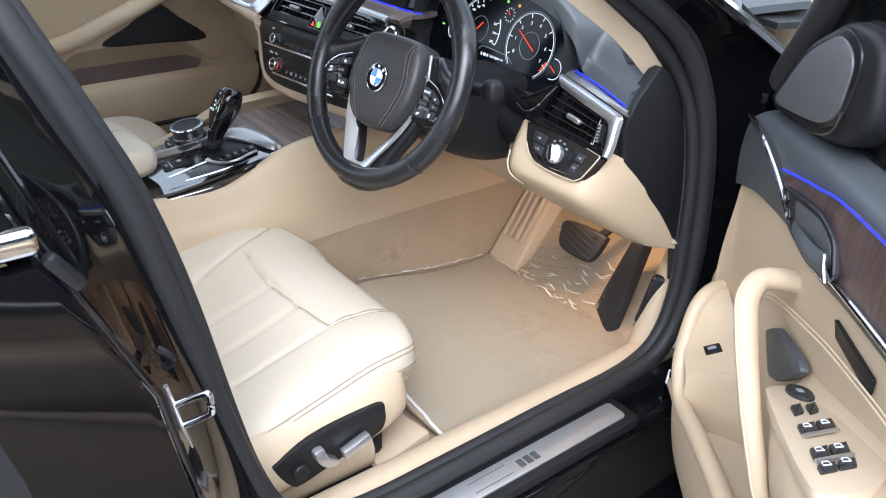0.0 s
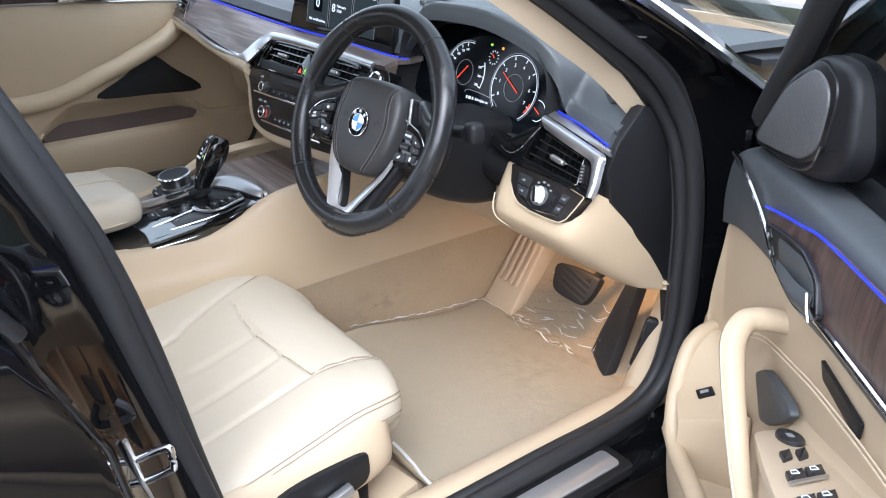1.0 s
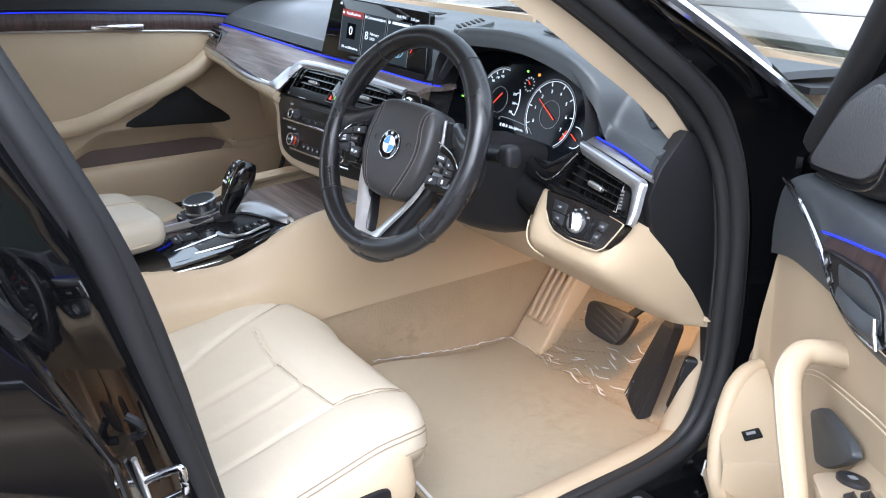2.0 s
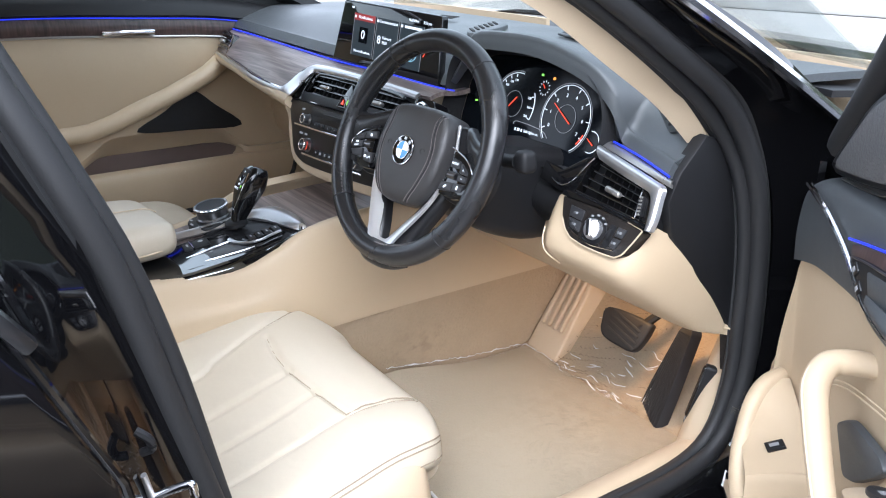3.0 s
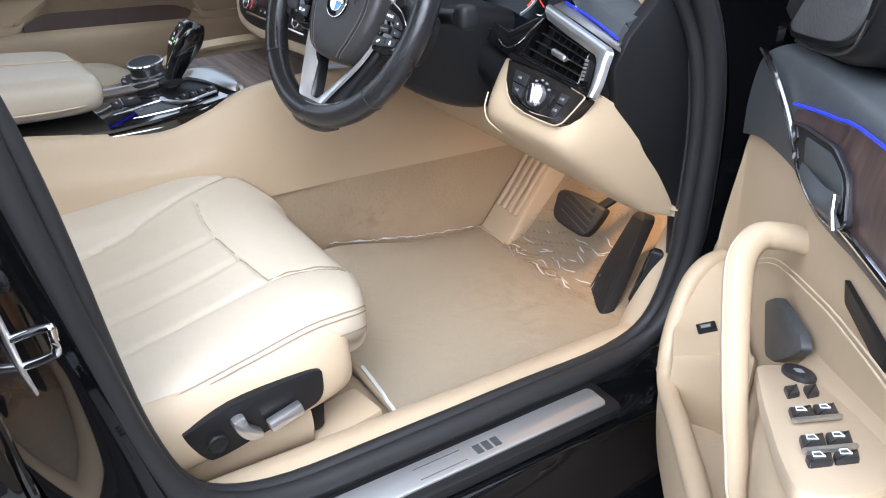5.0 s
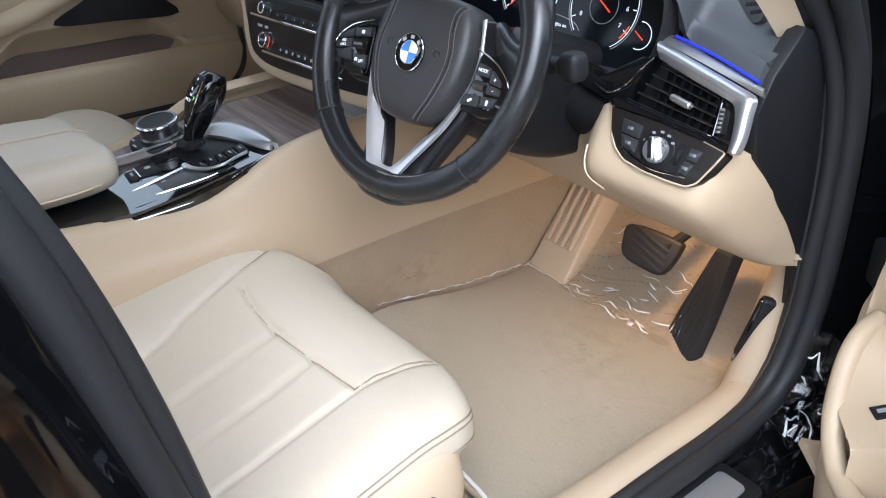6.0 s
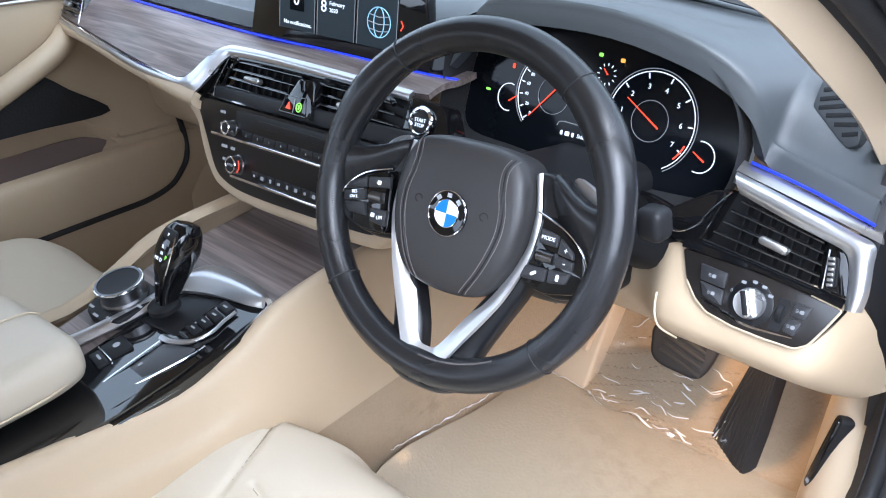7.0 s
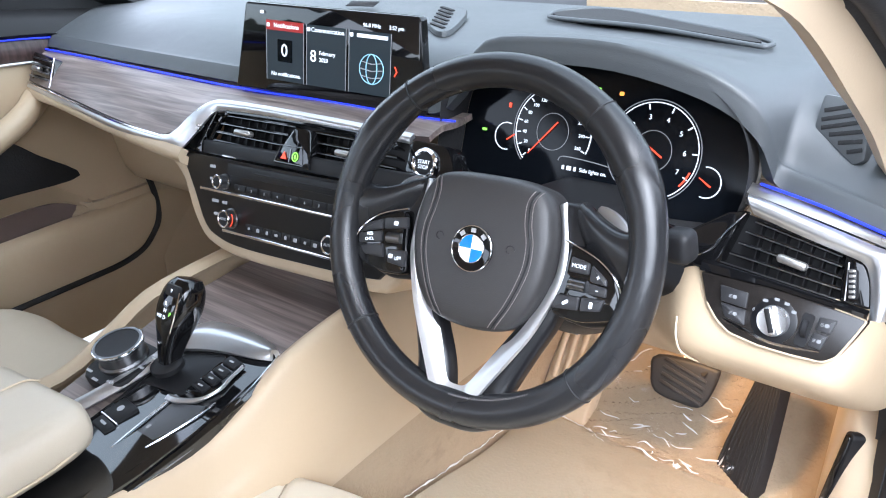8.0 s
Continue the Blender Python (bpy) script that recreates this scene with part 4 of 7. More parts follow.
def bar(name, pts, width, thick, material, label=""):
    """A rounded bar along a line in the wheel's plane: (u, v, n)."""
    P = cr(pts, 6)
    ws = cr([(w, 0, 0) for w in width], 6)
    rings = []
    for i, p in enumerate(P):
        d = (P[min(i + 1, len(P) - 1)] - P[max(i - 1, 0)]).normalized()
        s = V((d.y, -d.x, 0)).normalized()
        w = ws[min(i, len(ws) - 1)].x
        rings.append([WH @ (p + s * (w * a) + V((0, 0, thick * b))) for a, b in ((-1, -1), (-1, 0.1), (-0.88, 0.6), (-0.6, 0.92), (0, 1), (0.6, 0.92), (0.88, 0.6), (1, 0.1), (1, -1))])
    return part(name, loft(rings), material, wheel, label, 60)


TRIM_O = [(0.0790, 0.0570, -0.024), (0.0820, 0.040, -0.025), (0.0865, 0.022, -0.025), (0.0885, 0.004, -0.025), (0.0865, -0.021, -0.023), (0.0720, -0.060, -0.018), (0.0580, -0.086, -0.014), (0.0400, -0.116, -0.009), (0.0250, -0.141, -0.006), (0.013, -0.1505, -0.006), (0.0, -0.152, -0.006)]
TRIM_I = [(0.0700, 0.0530, -0.028), (0.0740, 0.038, -0.029), (0.0775, 0.022, -0.029), (0.0785, 0.004, -0.029), (0.0760, -0.018, -0.028), (0.0600, -0.052, -0.028), (0.0430, -0.076, -0.027), (0.0280, -0.100, -0.021), (0.0165, -0.121, -0.015), (0.009, -0.1305, -0.013), (0.0, -0.132, -0.013)]
for sgn in (1, -1):
    # moulded spoke with its thumb rest
    SPO = [(0.070, 0.056), (0.083, 0.058), (0.100, 0.051), (0.120, 0.038), (0.140, 0.026), (0.158, 0.022), (0.164, 0.0), (0.160, -0.024), (0.149, -0.043), (0.115, -0.052), (0.082, -0.048), (0.068, 0.0)]
    part("spoke", plate(rpoly([(sgn * u, v) for u, v in SPO], 0.010), WH @ pose(0, 0, -0.030), 0.020, 0.006, seg=3), M_SATIN, wheel, "black moulded spoke", 50)
    REST = [(0.088, 0.060, 0.024, -0.030), (0.100, 0.055, 0.018, -0.024), (0.116, 0.047, 0.009, -0.018), (0.134, 0.041, -0.002, -0.013), (0.150, 0.041, -0.012, -0.009), (0.164, 0.046, -0.022, -0.008)]
    part("thumb_rest", slab(net([[wp(sgn * u, t_, n - 0.018), wp(sgn * u, t_ - 0.002, n - 0.005), wp(sgn * u, t_ * 0.75 + b_ * 0.25, n), wp(sgn * u, t_ * 0.4 + b_ * 0.6, n - 0.002), wp(sgn * u, b_, n - 0.008)] for u, t_, b_, n in REST], 4, 4), 0.008, flip=sgn > 0), M_WHEEL, wheel, "black moulded thumb rest", 70)
    PADO = [(0.094, 0.0230), (0.124, 0.0125), (0.146, -0.0045), (0.152, -0.022), (0.147, -0.037), (0.115, -0.0455), (0.084, -0.043), (0.092, -0.010)]
    pad = part("switch_pad", plate(rpoly([(sgn * u, v) for u, v in PADO], 0.008), WH @ pose(0, 0, -0.0135), 0.022, 0.003), M_GLOSS, wheel, "gloss black switch pad")
    part("pad_line", tube([wp(sgn * u, v, -0.0130) for u, v, _ in cr([(0.090, 0.0240, 0), (0.124, 0.0130, 0), (0.1465, -0.0045, 0), (0.1525, -0.022, 0), (0.1475, -0.037, 0)], 5)], 0.0010, 6), M_CHROME, pad, "thin chrome line")
    if sgn > 0:
        PADKEYS = (((0.0985, 0.0115), (0.1170, 0.0085), (0.1175, -0.0020), (0.0980, -0.0020)), ((0.1195, 0.0075), (0.1350, -0.0025), (0.1365, -0.0085), (0.1195, -0.0070)), ((0.1195, -0.0085), (0.1368, -0.0100), (0.1375, -0.0180), (0.1195, -0.0185)), ((0.0900, -0.0240), (0.1125, -0.0225), (0.1130, -0.0345), (0.0860, -0.0370)), ((0.1145, -0.0222), (0.1370, -0.0200), (0.1340, -0.0310), (0.1150, -0.0342)))
    else:
        PADKEYS = (((-0.142, 0.0005), (-0.1190, 0.0095), (-0.1175, -0.0010), (-0.147, -0.0090)), ((-0.117, 0.0102), (-0.0885, 0.0155), (-0.0860, 0.0045), (-0.1155, -0.0004)), ((-0.1475, -0.0103), (-0.1185, -0.0030), (-0.1165, -0.0140), (-0.1465, -0.0200)), ((-0.1455, -0.0215), (-0.1160, -0.0155), (-0.1120, -0.0295), (-0.1370, -0.0300)), ((-0.1080, -0.0200), (-0.0840, -0.0180), (-0.0840, -0.0345), (-0.1060, -0.0330)))
    for q in PADKEYS:
        part("switch_key", plate(rpoly(q, 0.0018), WH @ pose(0, 0, -0.0108), 0.004, 0.0010), M_KEY, pad, "small dark grey key")
    for text, u, v, size in ((("MODE", 0.1075, 0.0040, 0.0050), ("+", 0.1275, -0.0025, 0.0075), ("-", 0.1285, -0.0130, 0.0085)) if sgn > 0 else (("RES", -0.1325, -0.0085, 0.0048), ("CNCL", -0.1325, -0.0138, 0.0042), ("LIM", -0.0925, -0.0270, 0.0052))):
        words(text, WH @ pose(u, v, -0.0104, 0, 0, 0 if sgn > 0 else 12), size, M_WHITE, pad, "white key lettering")
    for u, v, w, h, tilt in (((0.1000, -0.0295, 0.0065, 0.0028, 35), (0.1250, -0.0272, 0.0032, 0.0058, 0)) if sgn > 0 else ((-0.1010, 0.0072, 0.0050, 0.0042, 0), (-0.1020, -0.0262, 0.0050, 0.0042, 0))):
        part("key_legend", plate(rrect(w, h, 0.0011), WH @ pose(u, v, -0.0104, 0, 0, tilt), 0.0004), M_WHITE, pad, "white key symbol")
    ru = 0.1085 if sgn > 0 else -0.1015
    part("roller", tube([wp(ru - 0.0085, -0.0125 if sgn > 0 else -0.0085, -0.0125), wp(ru + 0.0085, -0.0125 if sgn > 0 else -0.0070, -0.0125)], 0.0055, 14), M_DIM, pad, "ribbed roller")
    # lower spoke: silver face over a black carrier
    bar("lower_spoke", [(sgn * 0.080, 0.0, -0.042), (sgn * 0.073, -0.045, -0.038), (sgn * 0.052, -0.088, -0.032), (sgn * 0.036, -0.122, -0.026), (sgn * 0.030, -0.152, -0.020)], [0.012, 0.014, 0.017, 0.020, 0.024], 0.010, M_SATIN, "black carrier of the lower spoke")
    part("spoke_trim", slab(net([[(sgn * a[0], a[1], a[2]), (sgn * (a[0] * 0.55 + b[0] * 0.45), a[1] * 0.55 + b[1] * 0.45, a[2] * 0.45 + b[2] * 0.55 + 0.0032), (sgn * b[0], b[1], b[2])] for a, b in zip(TRIM_O, TRIM_I)], 4, 4), 0.004, flip=sgn > 0), M_SPOKE, wheel, "satin silver spoke trim", 60).data.transform(WH)
    # shift paddle behind the rim
    part("paddle", plate(cr([(sgn * 0.100, 0.056, 0), (sgn * 0.118, 0.055, 0), (sgn * 0.134, 0.042, 0), (sgn * 0.138, 0.026, 0), (sgn * 0.112, 0.022, 0)], 4, True), WH @ pose(0, 0, -0.046), 0.005, 0.0015), M_SILVER, wheel, "silver shift paddle")
bar("spoke_foot", [(-0.052, -0.148, -0.020), (-0.025, -0.158, -0.016), (0.0, -0.160, -0.015), (0.025, -0.158, -0.016), (0.052, -0.148, -0.020)], [0.012, 0.014, 0.014, 0.014, 0.012], 0.010, M_SATIN, "black foot of the lower spoke")

# ---- steering column ----
column = thing("steering_column", (0.40, 0.15, 0.80), "black steering column cover with stalks", "steering column")
rings = []
for y, zc, w, h in ((0.045, 0.862, 0.055, 0.045), (0.10, 0.838, 0.066, 0.066), (0.18, 0.815, 0.068, 0.075), (0.26, 0.805, 0.068, 0.072)):
    rings.append([V((0.40 + a, y, zc + b)) for a, b in rrect(2 * w, 2 * h, 0.022)])
part("cover", loft([list(r) for r in zip(*[cr(c, 4) for c in zip(*rings)])]), M_BLACK, column, "black moulded column cover", 60)
stalk = part("stalk", tube([(0.45, 0.11, 0.885), (0.50, 0.10, 0.892), (0.545, 0.095, 0.90)], 0.010, 12), M_BLACK, column, "black indicator stalk")
part("stalk_tip", rbox((0.028, 0.026, 0.032), fr((0.562, 0.094, 0.904), (1, -0.1, 0.12), (0, 1, 0)), 0.009, 4), M_BLACK, stalk, "dark grey stalk tip")
stalk = part("stalk", tube([(0.35, 0.11, 0.885), (0.30, 0.10, 0.885), (0.255, 0.094, 0.884)], 0.010, 12), M_BLACK, column, "black wiper stalk")
part("stalk_tip", rbox((0.055, 0.026, 0.030), fr((0.226, 0.092, 0.880), (1, 0.1, 0.20), (0, 1, 0)), 0.007, 3), M_BLACK, stalk, "black stalk tip")
for k in range(3):
    part("column_legend", plate(rrect(0.010 if k == 1 else 0.005, 0.005, 0.001), fr((0.425 + 0.013 * k, 0.1005, 0.775), (1, 0, 0), (0, 0.1, 1)), 0.0008), M_GREY, column, "pale legend")

# ---- dashboard instruments ----


def arc(m, cx, cy, r, a0, a1, rad, z=0.001, n=40):
    return tube([m @ V((cx + r * math.cos(radians(a0 + (a1 - a0) * k / n)), cy + r * math.sin(radians(a0 + (a1 - a0) * k / n)), z)) for k in range(n + 1)], rad, 6)


# instrument cluster
CL = fr((0.40, 0.267, 0.91), (1, 0, 0), (0, 0.3, 0.95))
cluster = thing("instrument_cluster", CL, "dark instrument display with two round lit dials", "instrument cluster")
OUT = cr([(-0.205, -0.048, 0), (-0.213, 0.0, 0), (-0.205, 0.055, 0), (-0.165, 0.086, 0), (-0.08, 0.094, 0), (0.02, 0.094, 0), (0.10, 0.085, 0), (0.150, 0.052, 0), (0.165, 0.005, 0), (0.150, -0.045, 0), (0.09, -0.058, 0), (-0.02, -0.06, 0), (-0.13, -0.056, 0)], 5, True)
part("display", plate(OUT, CL, 0.01), M_SCREEN, cluster, "dark glass display")
rings = []
for sx, sy, n in ((1.0, 1.0, 0.0005), (1.01, 1.03, 0.02), (1.03, 1.10, 0.045)):
    rings.append([CL @ V((-0.024 + (p.x + 0.024) * sx, 0.02 + (p.y - 0.02) * sy, n + (0.018 * max(0, p.y) / 0.09) * (n / 0.045))) for p in OUT])
part("shroud", loft(rings, True, False), M_CLOTH, cluster, "black shroud round the display", 60)
part("lower_cowl", slab(net([[(x, 0.275, 0.852), (x, 0.235, 0.846), (x, 0.20, 0.835), (x, 0.19, 0.80), (x, 0.23, 0.76)] for x in (0.18, 0.28, 0.40, 0.50, 0.545)], 3, 3), 0.008, flip=True), M_BLACK, cluster, "black cowl below the display")
SPD, TAC = (-0.083, 0.014, 0.052), (0.047, 0.011, 0.053)
for (cx, cy, r), a0, a1, what in ((SPD, 225, -45, "speed dial"), (TAC, 225, -45, "rev dial")):
    end = 80 if what == "speed dial" else -60
    part("dial_ring", arc(CL, cx, cy, r, 225, end, 0.00055), M_WHITE, cluster, "white ring of the " + what)
    part("dial_ring", arc(CL, cx, cy, r * 1.06, 225, end, 0.0005), M_GREY, cluster, "grey outer ring")
    part("dial_ring", arc(CL, cx, cy, r * 0.42, 0, 360, 0.0004), M_GREY, cluster, "faint inner ring")
part("dial_ring", arc(CL, *SPD, 28, -22, 0.0007), M_WHITE, cluster, "white end of the speed ring")
for i in (0, 1, 2, 3, 4, 5, 6, 7, 11, 12, 13):
    a = radians(222 - (17.5 * i if i < 8 else 200 + 22 * (i - 11)))
    c, s = math.cos(a), math.sin(a)
    flat(rrect(0.005, 0.0012, 0.0003), CL @ pose(SPD[0] + 0.0475 * c, SPD[1] + 0.0475 * s, 0, 0, 0, math.degrees(a)), 0.0012, M_WHITE, cluster, "tick")
    words(str(20 * i), CL @ pose(SPD[0] + 0.0395 * c, SPD[1] + 0.0395 * s, 0.0008), 0.0056, M_WHITE, cluster)
for i in range(8):
    a = radians(205 - 235 * i / 7)
    c, s = math.cos(a), math.sin(a)
    flat(rrect(0.006, 0.0013, 0.0003), CL @ pose(TAC[0] + 0.0485 * c, TAC[1] + 0.0485 * s, 0, 0, 0, math.degrees(a)), 0.0012, M_WHITE, cluster, "tick")
    words(str(i), CL @ pose(TAC[0] + 0.037 * c, TAC[1] + 0.037 * s, 0.0008), 0.008, M_WHITE, cluster)
part("dial_ring", arc(CL, *TAC[:2], 0.0495, -20, -42, 0.0010), M_RED, cluster, "red end of the rev scale")
needle = lambda x0, y0, x1, y1: tube([CL @ V((x0, y0, 0.002)), CL @ V((x1, y1, 0.002))], [0.0010, 0.0006], 6)
part("needle", needle(SPD[0] + 0.006, SPD[1] + 0.012, SPD[0] - 0.030, SPD[1] - 0.030), M_RED, cluster, "red needle")
part("needle", needle(TAC[0] + 0.012, TAC[1] - 0.006, TAC[0] - 0.032, TAC[1] + 0.020), M_RED, cluster, "red needle")
for cx, cy, a0, a1 in ((-0.148, 0.000, 70, 285), (0.113, -0.013, 100, -105)):
    part("dial_ring", arc(CL, cx, cy, 0.0165, a0, a1, 0.0006), M_WHITE, cluster, "white ring of a small dial")
    part("needle", needle(cx + (0.002 if cx < 0 else 0.006), cy - 0.004, cx + (0.013 if cx < 0 else -0.008), cy + (0.004 if cx < 0 else 0.004)), M_RED, cluster, "small red needle")
part("needle", needle(-0.016, 0.050, -0.022, 0.056), M_RED, cluster, "small red clock needle")
for i in range(12):
    a = radians(30 * i)
    flat(rrect(0.003, 0.0009, 0.0002), CL @ pose(-0.018 + 0.011 * math.cos(a), 0.050 + 0.011 * math.sin(a), 0, 0, 0, 30 * i), 0.001, M_WHITE, cluster, "tick")
words("Side lights on.", CL @ pose(-0.040, -0.025, 0.0008), 0.0065, M_WHITE, cluster, "white message lettering", "LEFT")
for k, (u, w) in enumerate(((-0.062, 0.003), (-0.054, 0.006), (-0.046, 0.003))):
    flat(rrect(w, 0.005, 0.001), CL @ pose(u, -0.025, 0), 0.001, M_WHITE, cluster, "lamp_symbol")
part("message_line", tube(cr([CL @ V(p) for p in ((-0.07, -0.018, 0.001), (-0.06, -0.012, 0.001), (0.0, -0.016, 0.001), (0.018, -0.026, 0.001))], 5), 0.0006, 5), M_GREY, cluster, "thin line over the message")
flat(rrect(0.0055, 0.0040, 0.0015), CL @ pose(-0.030, 0.070, 0), 0.001, M_GREEN, cluster, "warning_lamp", "green lamp symbol")
flat(rrect(0.0055, 0.0045, 0.0015), CL @ pose(-0.001, 0.068, 0), 0.001, M_ORANGE, cluster, "warning_lamp", "orange lamp symbol")
flat(rrect(0.004, 0.006, 0.001), CL @ pose(-0.148, 0.038, 0), 0.001, M_RED, cluster, "warning_lamp", "red lamp symbol")
flat(rrect(0.007, 0.003, 0.001), CL @ pose(-0.182, 0.004, 0), 0.001, M_GREEN, cluster, "warning_lamp", "green lamp symbol")

# central screen
SC = fr((0.0, 0.214, 1.0), (0.99, 0.14, 0), (0, 0.15, 0.99))
screen = thing("central_screen", SC, "wide dark touch screen showing three menu tiles", "screen")
SO = rpoly([(-0.138, 0.066), (0.150, 0.054), (0.158, -0.068), (-0.165, -0.052)], 0.006)
part("housing", plate(SO, SC, 0.014, 0.002), M_GLOSS, screen, "gloss black screen housing")
SM = SC @ pose(0, 0, 0, 0, 0, -3.0)
for x0, w, title, tone in ((-0.070, 0.066, "Notifications", M_RED), (0.001, 0.066, "Communication", M_TILE), (0.072, 0.066, "", M_TILE)):
    y0 = -0.003
    flat(rrect(w, 0.080, 0.0008, x0, y0), SM, 0.0008, M_TILE, screen, "tile", "dim blue menu tile")
    if tone is M_RED:
        flat(rrect(w, 0.013, 0.0005, x0, 0.031), SM, 0.0014, glow("dark_red_header", (0.25, 0.012, 0.01), 0.2), screen, "tile_header", "dark red header")
    for sx in (-1, 1):
        flat(rrect(0.0006, 0.080, 0.0001, x0 + sx * w / 2, y0), SM, 0.0014, M_GREY, screen, "tile_edge")
    if title:
        words(title, SM @ pose(x0 + 0.003, 0.031, 0.0018), 0.0085, M_WHITE, screen, "white tile title")
    else:
        flat(rrect(0.048, 0.0045, 0.001, x0 + 0.004, 0.031), SM, 0.0018, M_WHITE, screen, "title_bar", "plain white bar")
    flat(rrect(0.005, 0.005, 0.001, x0 - 0.029, 0.031), SM, 0.0018, M_WHITE, screen, "tile_symbol")
flat(rrect(0.026, 0.030, 0.001, -0.070, -0.002), SM, 0.0014, M_SCREEN, screen, "counter_box", "dark counter box")
words("0", SM @ pose(-0.070, -0.002, 0.0022), 0.024, M_WHITE, screen, "large white figure")
words("No notifications.", SM @ pose(-0.068, -0.034, 0.0018), 0.0078, M_WHITE, screen, "small white line")
words("8", SM @ pose(-0.020, -0.004, 0.0018), 0.022, M_WHITE, screen, "large white figure")
words("February", SM @ pose(-0.010, 0.0015, 0.0018), 0.0075, M_WHITE, screen, "small white word", "LEFT")
words("2020", SM @ pose(-0.010, -0.0075, 0.0018), 0.0075, M_WHITE, screen, "small white figures", "LEFT")
words("96.8 MHz", SM @ pose(0.075, 0.0445, 0.0018), 0.0070, M_WHITE, screen, "small white figures")
words("3:52 pm", SM @ pose(0.113, 0.0445, 0.0018), 0.0070, M_WHITE, screen, "small white figures")
for r_, sc in ((0.019, 1.0), (0.019, 0.45)):
    part("globe_line", tube([SM @ V((0.076 + r_ * sc * math.cos(a), -0.010 + r_ * math.sin(a), 0.002)) for a in [2 * math.pi * k / 32 for k in range(32)]], 0.0007, 5, True), glow("pale_blue_legend", (0.35, 0.65, 0.8), 0.14), screen, "pale blue globe line")
for dv in (-0.009, 0.0, 0.009):
    hw = math.sqrt(0.019 ** 2 - dv ** 2)
    part("globe_line", tube([SM @ V((0.076 - hw, -0.010 + dv, 0.002)), SM @ V((0.076, -0.0125 + dv, 0.002)), SM @ V((0.076 + hw, -0.010 + dv, 0.002))], 0.0007, 5), M_GREY, screen, "pale globe line")
part("arrow", tube([SM @ V((0.112, -0.003, 0.002)), SM @ V((0.1155, -0.009, 0.002)), SM @ V((0.112, -0.015, 0.002))], 0.0009, 5), M_RED, screen, "red arrow")
flat(rrect(0.006, 0.004, 0.001, -0.110, 0.047), SM, 0.0018, M_WHITE, screen, "status_symbol")

# ---- centre stack ----
K1 = fr((0.0, 0.120, 0.889), (1, 0.009, 0.020), (0, 0.42, 0.908))
stack = thing("centre_stack", (0.03, 0.12, 0.76), "gloss black centre stack with vents, radio and climate controls", "centre stack")
UP = rpoly([(-0.172, -0.020), (-0.145, 0.043), (0.19, 0.043), (0.235, 0.0), (0.22, -0.020)], 0.012)
part("vent_backing", plate(UP, K1 @ pose(0, 0, -0.020), 0.02), M_BLACK, stack, "black vent backing")
# frame round the vents, as a strip
fin = [(-0.166, -0.012), (-0.150, 0.024), (-0.135, 0.040), (-0.115, 0.044), (0.02, 0.045), (0.16, 0.041), (0.185, 0.034)]
part("vent_frame", tube(cr([K1 @ V((u, v, -0.003)) for u, v in fin], 6), 0.0035, 8), M_GLOSS, stack, "gloss black vent frame")
part("vent_cheek", plate(rpoly([(-0.224, -0.028), (-0.182, 0.020), (-0.162, 0.040), (-0.150, 0.043), (-0.1735, -0.004), (-0.168, -0.028)], 0.004), K1 @ pose(0, 0, 0.001), 0.02, 0.002), M_GLOSS, stack, "gloss black end of the vents")
part("cheek_line", tube([K1 @ V((-0.152, 0.041, 0.001)), K1 @ V((-0.174, -0.004, 0.001)), K1 @ V((-0.165, -0.008, 0.001))], 0.0009, 6), M_DIM, stack, "thin bright line")
for a, b in (((-0.155, 0.0382), (0.008, 0.0386)), ((-0.160, 0.0262), (-0.004, 0.0258)), ((-0.165, 0.0136), (-0.014, 0.0120)), ((-0.171, 0.0010), (-0.022, -0.0008)), ((0.045, 0.0358), (0.185, 0.0345)), ((0.047, 0.0232), (0.188, 0.0225)), ((0.050, 0.0108), (0.190, 0.0098)), ((0.053, -0.0012), (0.190, -0.0022))):
    a, b = K1 @ V((*a, -0.003)), K1 @ V((*b, -0.003))
    dn = K1.to_3x3() @ V((0, -0.003, -0.016))
    part("slat", slab([[a, b], [a + dn, b + dn]], 0.0024), M_GLOSS, stack, "gloss black slat")
    part("slat_edge", tube([a, b], 0.0007, 6), M_DIM, stack, "thin bright slat edge")
for k in range(18):
    x = -0.148 + 0.0175 * k
    if not -0.012 < x < 0.05:
        part("vane", rbox((0.0014, 0.046, 0.008), K1 @ pose(x, 0.017, -0.017), 0), M_BLACK, stack, "upright vane")
for x, v in ((-0.090, 0.0185), (0.108, 0.0160)):
    part("vent_tab", rbox((0.034, 0.0085, 0.012), K1 @ pose(x, v, -0.001), 0.0038, 3), M_PALE, stack, "satin vent tab")
part("vent_shelf", rbox((0.375, 0.014, 0.016), K1 @ pose(0.028, -0.022, -0.004), 0.004), M_SATIN, stack, "gloss black ledge below the vents")
part("vent_wheel", rbox((0.030, 0.007, 0.006), K1 @ pose(-0.105, -0.019, 0.004), 0.002), M_SILVER, stack, "ribbed vent wheel")
HU = [(-0.0095, -0.0115), (0.0580, -0.0120), (0.0560, 0.012), (0.0500, 0.034), (0.0455, 0.0375), (0.0225, 0.0375), (0.0180, 0.034), (0.0020, 0.010)]
hump = part("warning_block", plate(HU, K1 @ pose(0, 0, 0.010), 0.03, 0.003), M_GLOSS, stack, "gloss black block with warning switch")
part("block_edge", tube([K1 @ V((u, v, 0.0108)) for u, v in ((0.0025, 0.0125), (-0.0065, -0.0095), (0.0480, -0.0095), (0.0420, 0.0135))], 0.0007, 6, True), M_DIM, hump, "thin bright edge of the keys")
